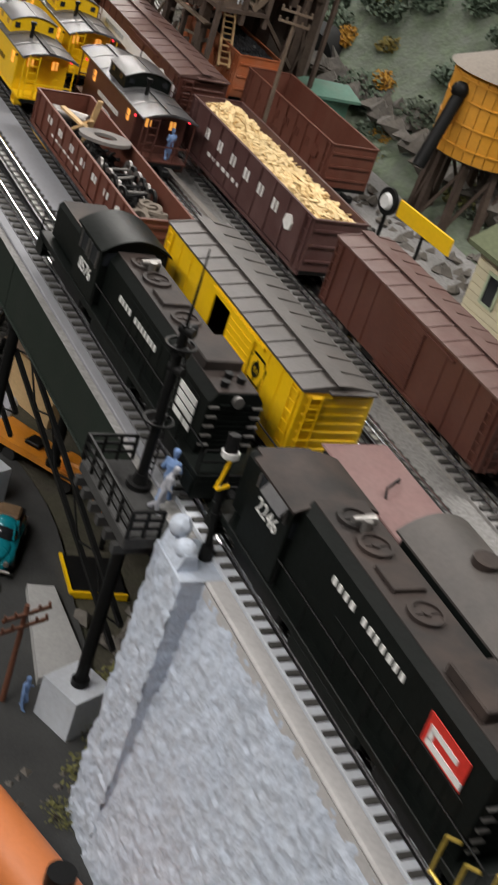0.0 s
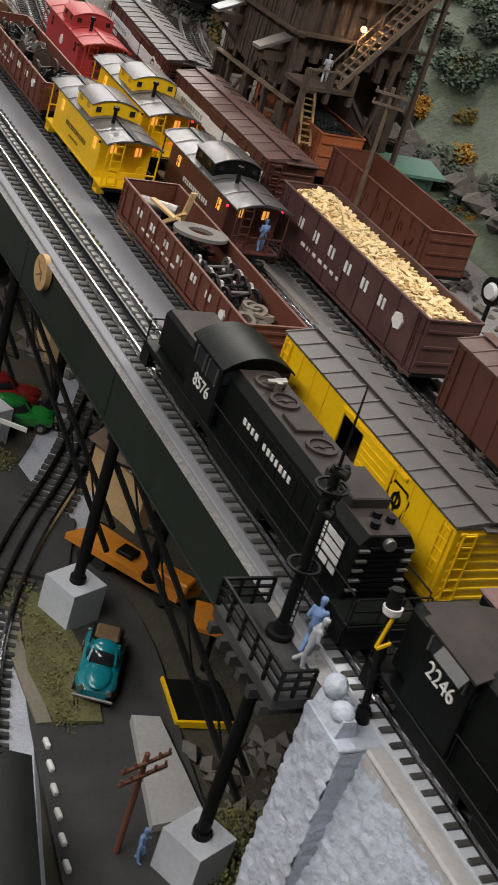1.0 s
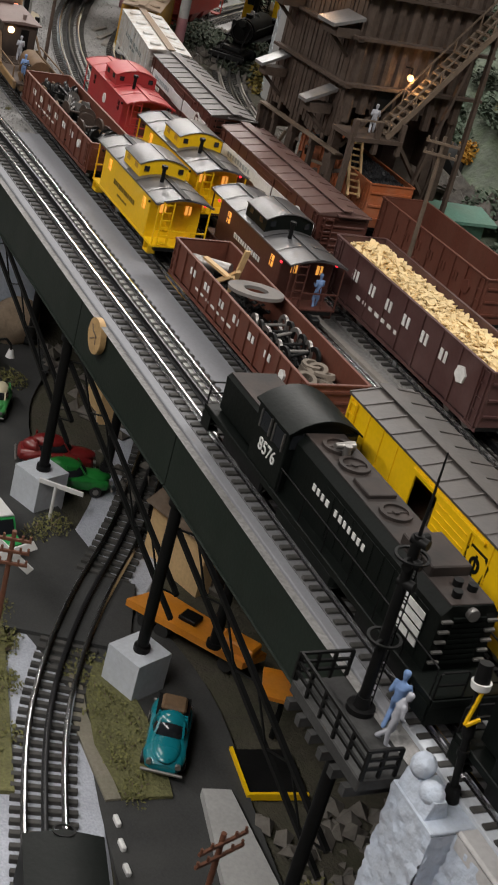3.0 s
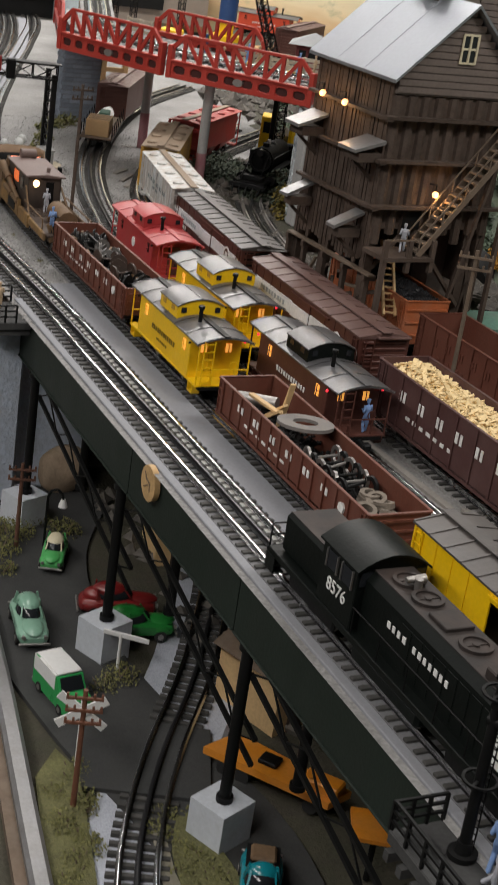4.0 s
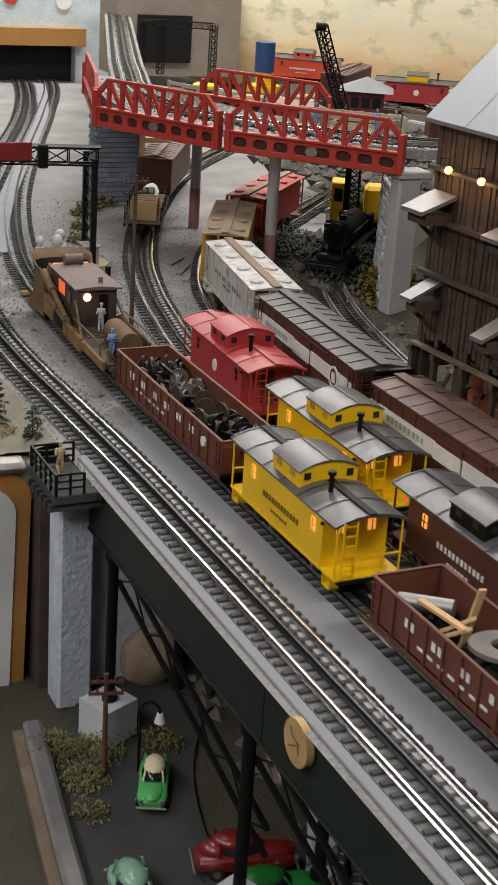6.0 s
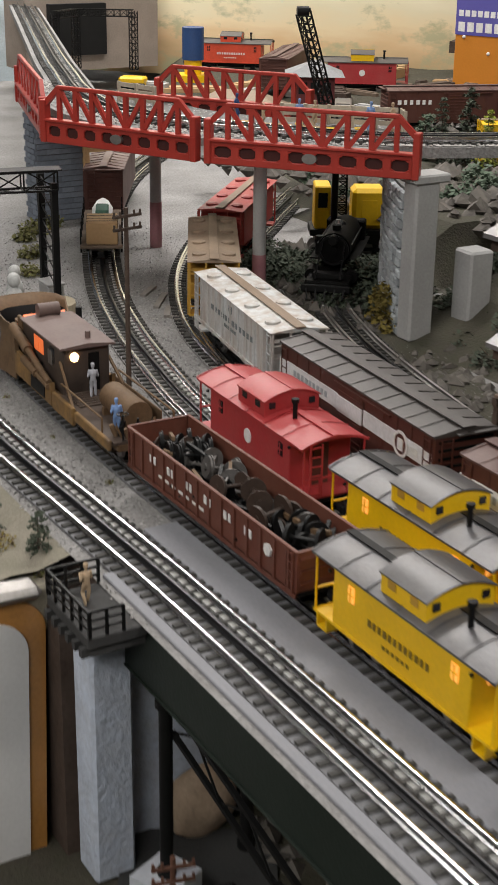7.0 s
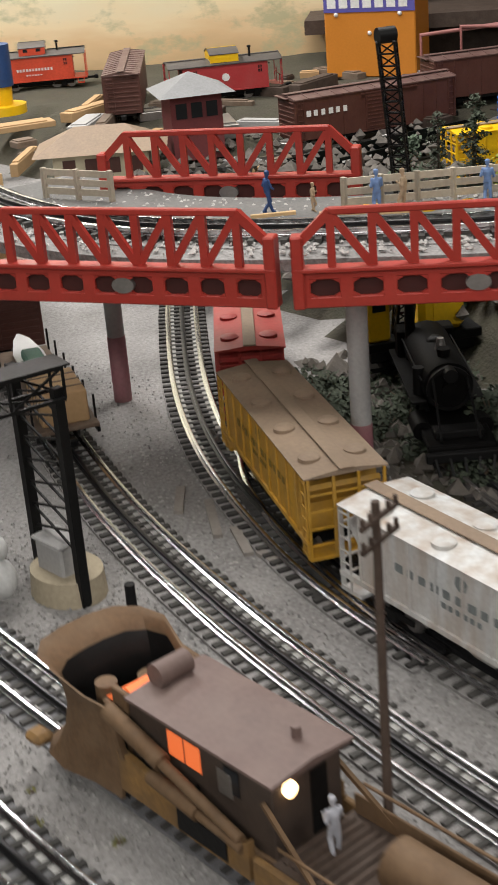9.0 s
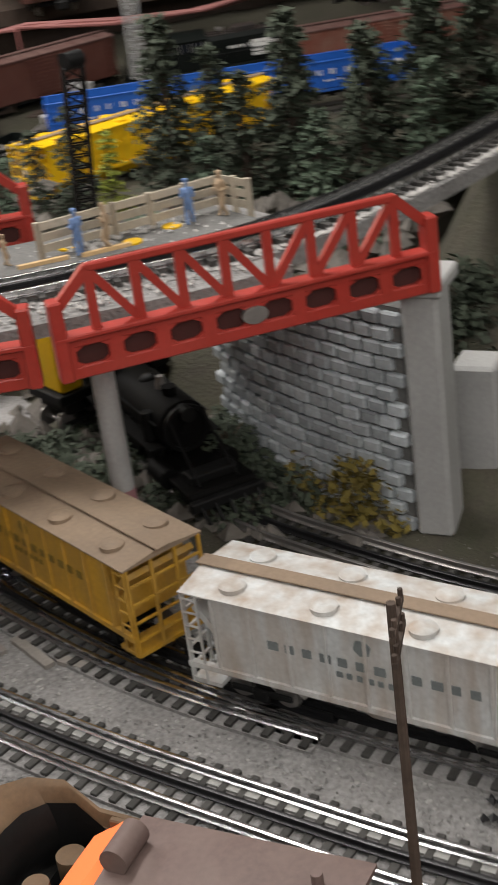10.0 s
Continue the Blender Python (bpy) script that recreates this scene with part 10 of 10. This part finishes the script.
    trees = ((1.075, 1.475, 0.10, 0.026, LEAF_DARK), (1.112, 1.395, 0.088, 0.026, LEAF_LIME), (1.105, 1.44, 0.12, 0.028, LEAF_DARK), (1.145, 1.325, 0.21, 0.045, LEAF_DARK), (1.165, 1.24, 0.14, 0.040, LEAF_DARK), (1.20, 1.19, 0.20, 0.045, LEAF_DARK), (1.17, 1.15, 0.09, 0.035, LEAF_BLUE), (1.25, 1.11, 0.17, 0.045, LEAF_DARK), (1.30, 1.05, 0.22, 0.05, LEAF_DARK), (1.08, 1.53, 0.07, 0.03, LEAF_BLUE), (1.14, 1.28, 0.07, 0.03, LEAF_BLUE), (1.36, 1.0, 0.2, 0.05, LEAF_DARK), (1.22, 1.30, 0.16, 0.036, LEAF_DARK), (1.27, 1.21, 0.15, 0.036, LEAF_DARK), (1.19, 1.10, 0.11, 0.034, LEAF_DARK), (1.30, 1.13, 0.15, 0.036, LEAF_DARK), (1.24, 1.03, 0.13, 0.034, LEAF_BLUE), (1.37, 1.07, 0.17, 0.04, LEAF_DARK), (1.33, 0.97, 0.10, 0.035, LEAF_BLUE))
    for i, (x, y, h, r, m) in enumerate(trees):
        fir(x, y, far_z(x, y) - 0.004, h + 0.026, r * (1.25 if r > 0.027 else 1.0), m, 50 + i)
    rocks("bank_rocks", "grey-green rocks on the bank behind the fence", [(0.82, 1.15, 1.0, 1.4, 0.066, 260, 0.020), (0.74, 1.0, 1.15, 1.75, 0.06, 260, 0.016)], ROCK, 61)
    leafy("shrub", "grey-green scrub on the bank behind the fence", [(0.90, 1.20, 0.066, 0.03), (0.96, 1.12, 0.066, 0.03), (1.0, 1.06, 0.066, 0.035), (0.87, 1.33, 0.066, 0.03), (1.08, 1.10, 0.066, 0.035), (0.98, 1.24, 0.066, 0.035), (1.04, 1.32, 0.066, 0.03), (0.92, 1.42, 0.066, 0.03), (0.80, 1.25, 0.05, 0.03), (0.78, 1.36, 0.05, 0.03), (0.72, 1.22, 0.02, 0.03), (0.84, 1.5, 0.05, 0.03), (0.90, 1.6, 0.06, 0.03)], LEAF_BLUE, 170, 0.005, 62)
    ob = thing("store_box", "tall orange retail box with a violet-blue lettered label", "box")
    part("box", B().box(-0.082, 0.082, -0.05, 0.05, 0, 0.22, 0.002), surface("orange_card", (0.55, 0.20, 0.02), 0.5, var=0.08), ob)
    part("label", B().box(-0.082, 0.082, -0.0515, -0.0502, 0.112, 0.205), surface("violet_blue_card", (0.10, 0.09, 0.35), 0.5, var=0.05), ob, "violet-blue label")
    for row, (n, zz, hh) in enumerate(((7, 0.119, 0.020), (10, 0.151, 0.013))):
        b = B()
        w = 0.15 / n
        for i in range(n):
            b.box(-0.075 + i * w, -0.075 + (i + 0.72) * w, -0.0522, -0.0515, zz, zz + hh)
        tagged(part("lettering", b, LETTER, ob, "row of plain white bars", smooth=False), kind="stuff")
    for x, w in ((-0.06, 0.108), (0.055, 0.108), (0.0, 0.076)):
        part("rivet", B().ball((x, -0.051, w), 0.004), LETTER, ob)
    ob.matrix_world = line(1.775, 2.19, -64) @ Matrix.Scale(1.08, 4)
    lg = boxcar("large brown display boxcar behind the orange box", 0.30, BROWN, BROWN_ROOF)
    lg.scale = (1, 1, 1)
    lg.matrix_world = pose(2.17, 2.08, 0.16, 0, 0, -52) @ Matrix.Scale(2.0, 4)
    lg2 = copy_thing(lg, pose(2.56, 1.60, 0.16, 0, 0, -50))
    shelf = solid("display_shelf", B().box(-0.75, 0.75, -0.10, 0.12, 0.13, 0.158), WOOD_DARK, "dark display shelf behind the far yard", "shelf", kind="structure")
    shelf.matrix_world = pose(2.34, 1.88, 0, 0, 0, -51)
    part("support", B().box(-0.70, 0.70, -0.02, 0.02, 0.05, 0.13), WOOD_DARK, shelf)
    st = thing("pylon", "grey lattice steel pylon in the far yard", "pylon")
    for dx in (-0.03, 0.03):
        lattice(st, "leg", (dx, 0, 0), (dx * 0.7, 0, 0.26), 0.012, CONCRETE, 12)
    lattice(st, "arm", (-0.05, 0, 0.24), (0.05, 0, 0.24), 0.012, CONCRETE, 6)
    st.matrix_world = pose(1.80, 1.69, 0.07, 0, 0, 40)
    # gantry frame and engine house
    gf = thing("lattice_frame", "black steel frame by the far tunnel", "frame")
    for a, c in (((0.98, 2.86, 0.08), (0.98, 2.86, 0.22)), ((1.10, 2.78, 0.08), (1.10, 2.78, 0.22)), ((0.98, 2.86, 0.215), (1.10, 2.78, 0.215)), ((0.90, 2.80, 0.08), (0.90, 2.80, 0.22)), ((0.90, 2.80, 0.215), (0.98, 2.86, 0.215))):
        lattice(gf, "member", a, c, 0.016, IRON, 9)
    tn = thing("tunnel_block", "brown retaining wall with a dark tunnel mouth", "tunnel", kind="structure")
    part("wall", B().box(0.92, 1.30, 3.05, 3.20, 0.05, 0.30), surface("brown_retaining_wall", (0.30, 0.25, 0.21), 0.8), tn)
    part("mouth", B().box(0.98, 1.14, 3.03, 3.05, 0.09, 0.22), surface("tunnel_dark", (0.004, 0.004, 0.004), 0.9), tn, "dark tunnel mouth")
    eh = thing("engine_house", "pale blue engine house with a dark portal and two emblems", "building")
    pale = surface("pale_blue_wall", (0.46, 0.54, 0.58), 0.7)
    for x0, x1, z0 in ((0.25, 0.62, DECK), (0.62, 0.90, 0.14), (0.90, 1.02, DECK)):
        part("wall", B().box(x0, x1, 3.36, 3.42, z0, 0.45), pale, eh)
    part("portal", B().box(0.62, 0.90, 3.40, 3.41, DECK, 0.14), bpy.data.materials["tunnel_dark"], eh, "dark portal")
    part("portal_beam", B().box(0.60, 0.92, 3.32, 3.36, 0.10, 0.15), surface("orange_brown_timber", (0.33, 0.16, 0.04), 0.7), eh, "orange-brown timber lintel")
    part("emblem", B().cyl((0.70, 3.355, 0.235), (0.70, 3.36, 0.235), 0.022, n=24), surface("red_emblem", (0.5, 0.04, 0.03), 0.5), eh, "round red emblem")
    part("emblem", B().cyl((0.86, 3.355, 0.225), (0.86, 3.36, 0.225), 0.024, n=24), WHITE_PAINT, eh, "oval white emblem")
    solid("track_walk", sweep(T1, [(0.032, -0.012), (0.062, -0.012), (0.062, -0.004), (0.032, -0.004)], T1.s_of_y(1.3), T1.s_of_y(3.3), 0.03), STRIP, "pale concrete walkway between two tracks", "walkway", kind="structure")
    # terrain left of the curve
    solid("bank_edge", B().box(-0.34, -0.062, 0.478, 0.535, DECK - 0.06, DECK - 0.0165, 0.003), SAND, "sandy edge of the bank behind the wall coping", "bank", kind="structure")
    for i, (x, y, h) in enumerate(((-0.085, 0.585, 0.060), (-0.062, 0.522, 0.050), (-0.13, 0.66, 0.062), (-0.20, 0.75, 0.066))):
        fir(x, y, DECK - 0.014, h, 0.014, LEAF_DARK, 80 + i)
    rnd = random.Random(96)
    for g, (mat, lab) in enumerate(((GRASS, "mossy tufts scattered over the sandy bank"), (OLIVE, "dry ochre tufts scattered over the sandy bank"))):
        leafy("grass_tufts", lab, [(rnd.uniform(-0.30, -0.055), rnd.uniform(0.53, 0.95), DECK - 0.0125, rnd.uniform(0.004, 0.011)) for _ in range(70)] + [(rnd.uniform(-0.30, -0.07), rnd.uniform(0.49, 0.52), DECK - 0.016, rnd.uniform(0.005, 0.010)) for _ in range(22 if g == 0 else 6)], mat, 420, 0.0016, 97 + g, "grass")
    rocks("loose_ballast", "loose grey ballast chips lying on the yard ground", [(-0.045, 0.55, 0.35, 1.7, DECK + 0.0004, 9000, 0.0015), (-0.045, 0.30, 0.55, 1.25, DECK + 0.0004, 5000, 0.0017)], YARD, 201)
    leafy("weed_tufts", "small green weed tufts growing between the tracks", [(rnd.uniform(0.0, 0.45), rnd.uniform(0.55, 1.5), DECK, rnd.uniform(0.0025, 0.005)) for _ in range(14)], GRASS, 900, 0.0012, 203, "grass")
    rocks("bank_stones", "small grey stones on the sandy bank", [(-0.32, -0.055, 0.53, 1.1, DECK - 0.011, 320, 0.0034)], ROCK, 99)
    leafy("shrub", "dry olive scrub on the sandy bank", [(-0.10, 0.54, DECK - 0.02, 0.014), (-0.15, 0.60, DECK - 0.02, 0.018), (-0.075, 0.62, DECK - 0.022, 0.010), (-0.19, 0.70, DECK - 0.02, 0.02)], OLIVE, 240, 0.003, 91)


valley_things()
yard_things()
right_side()
under_bridge()
viaduct_figures()
far_side()


tracks()
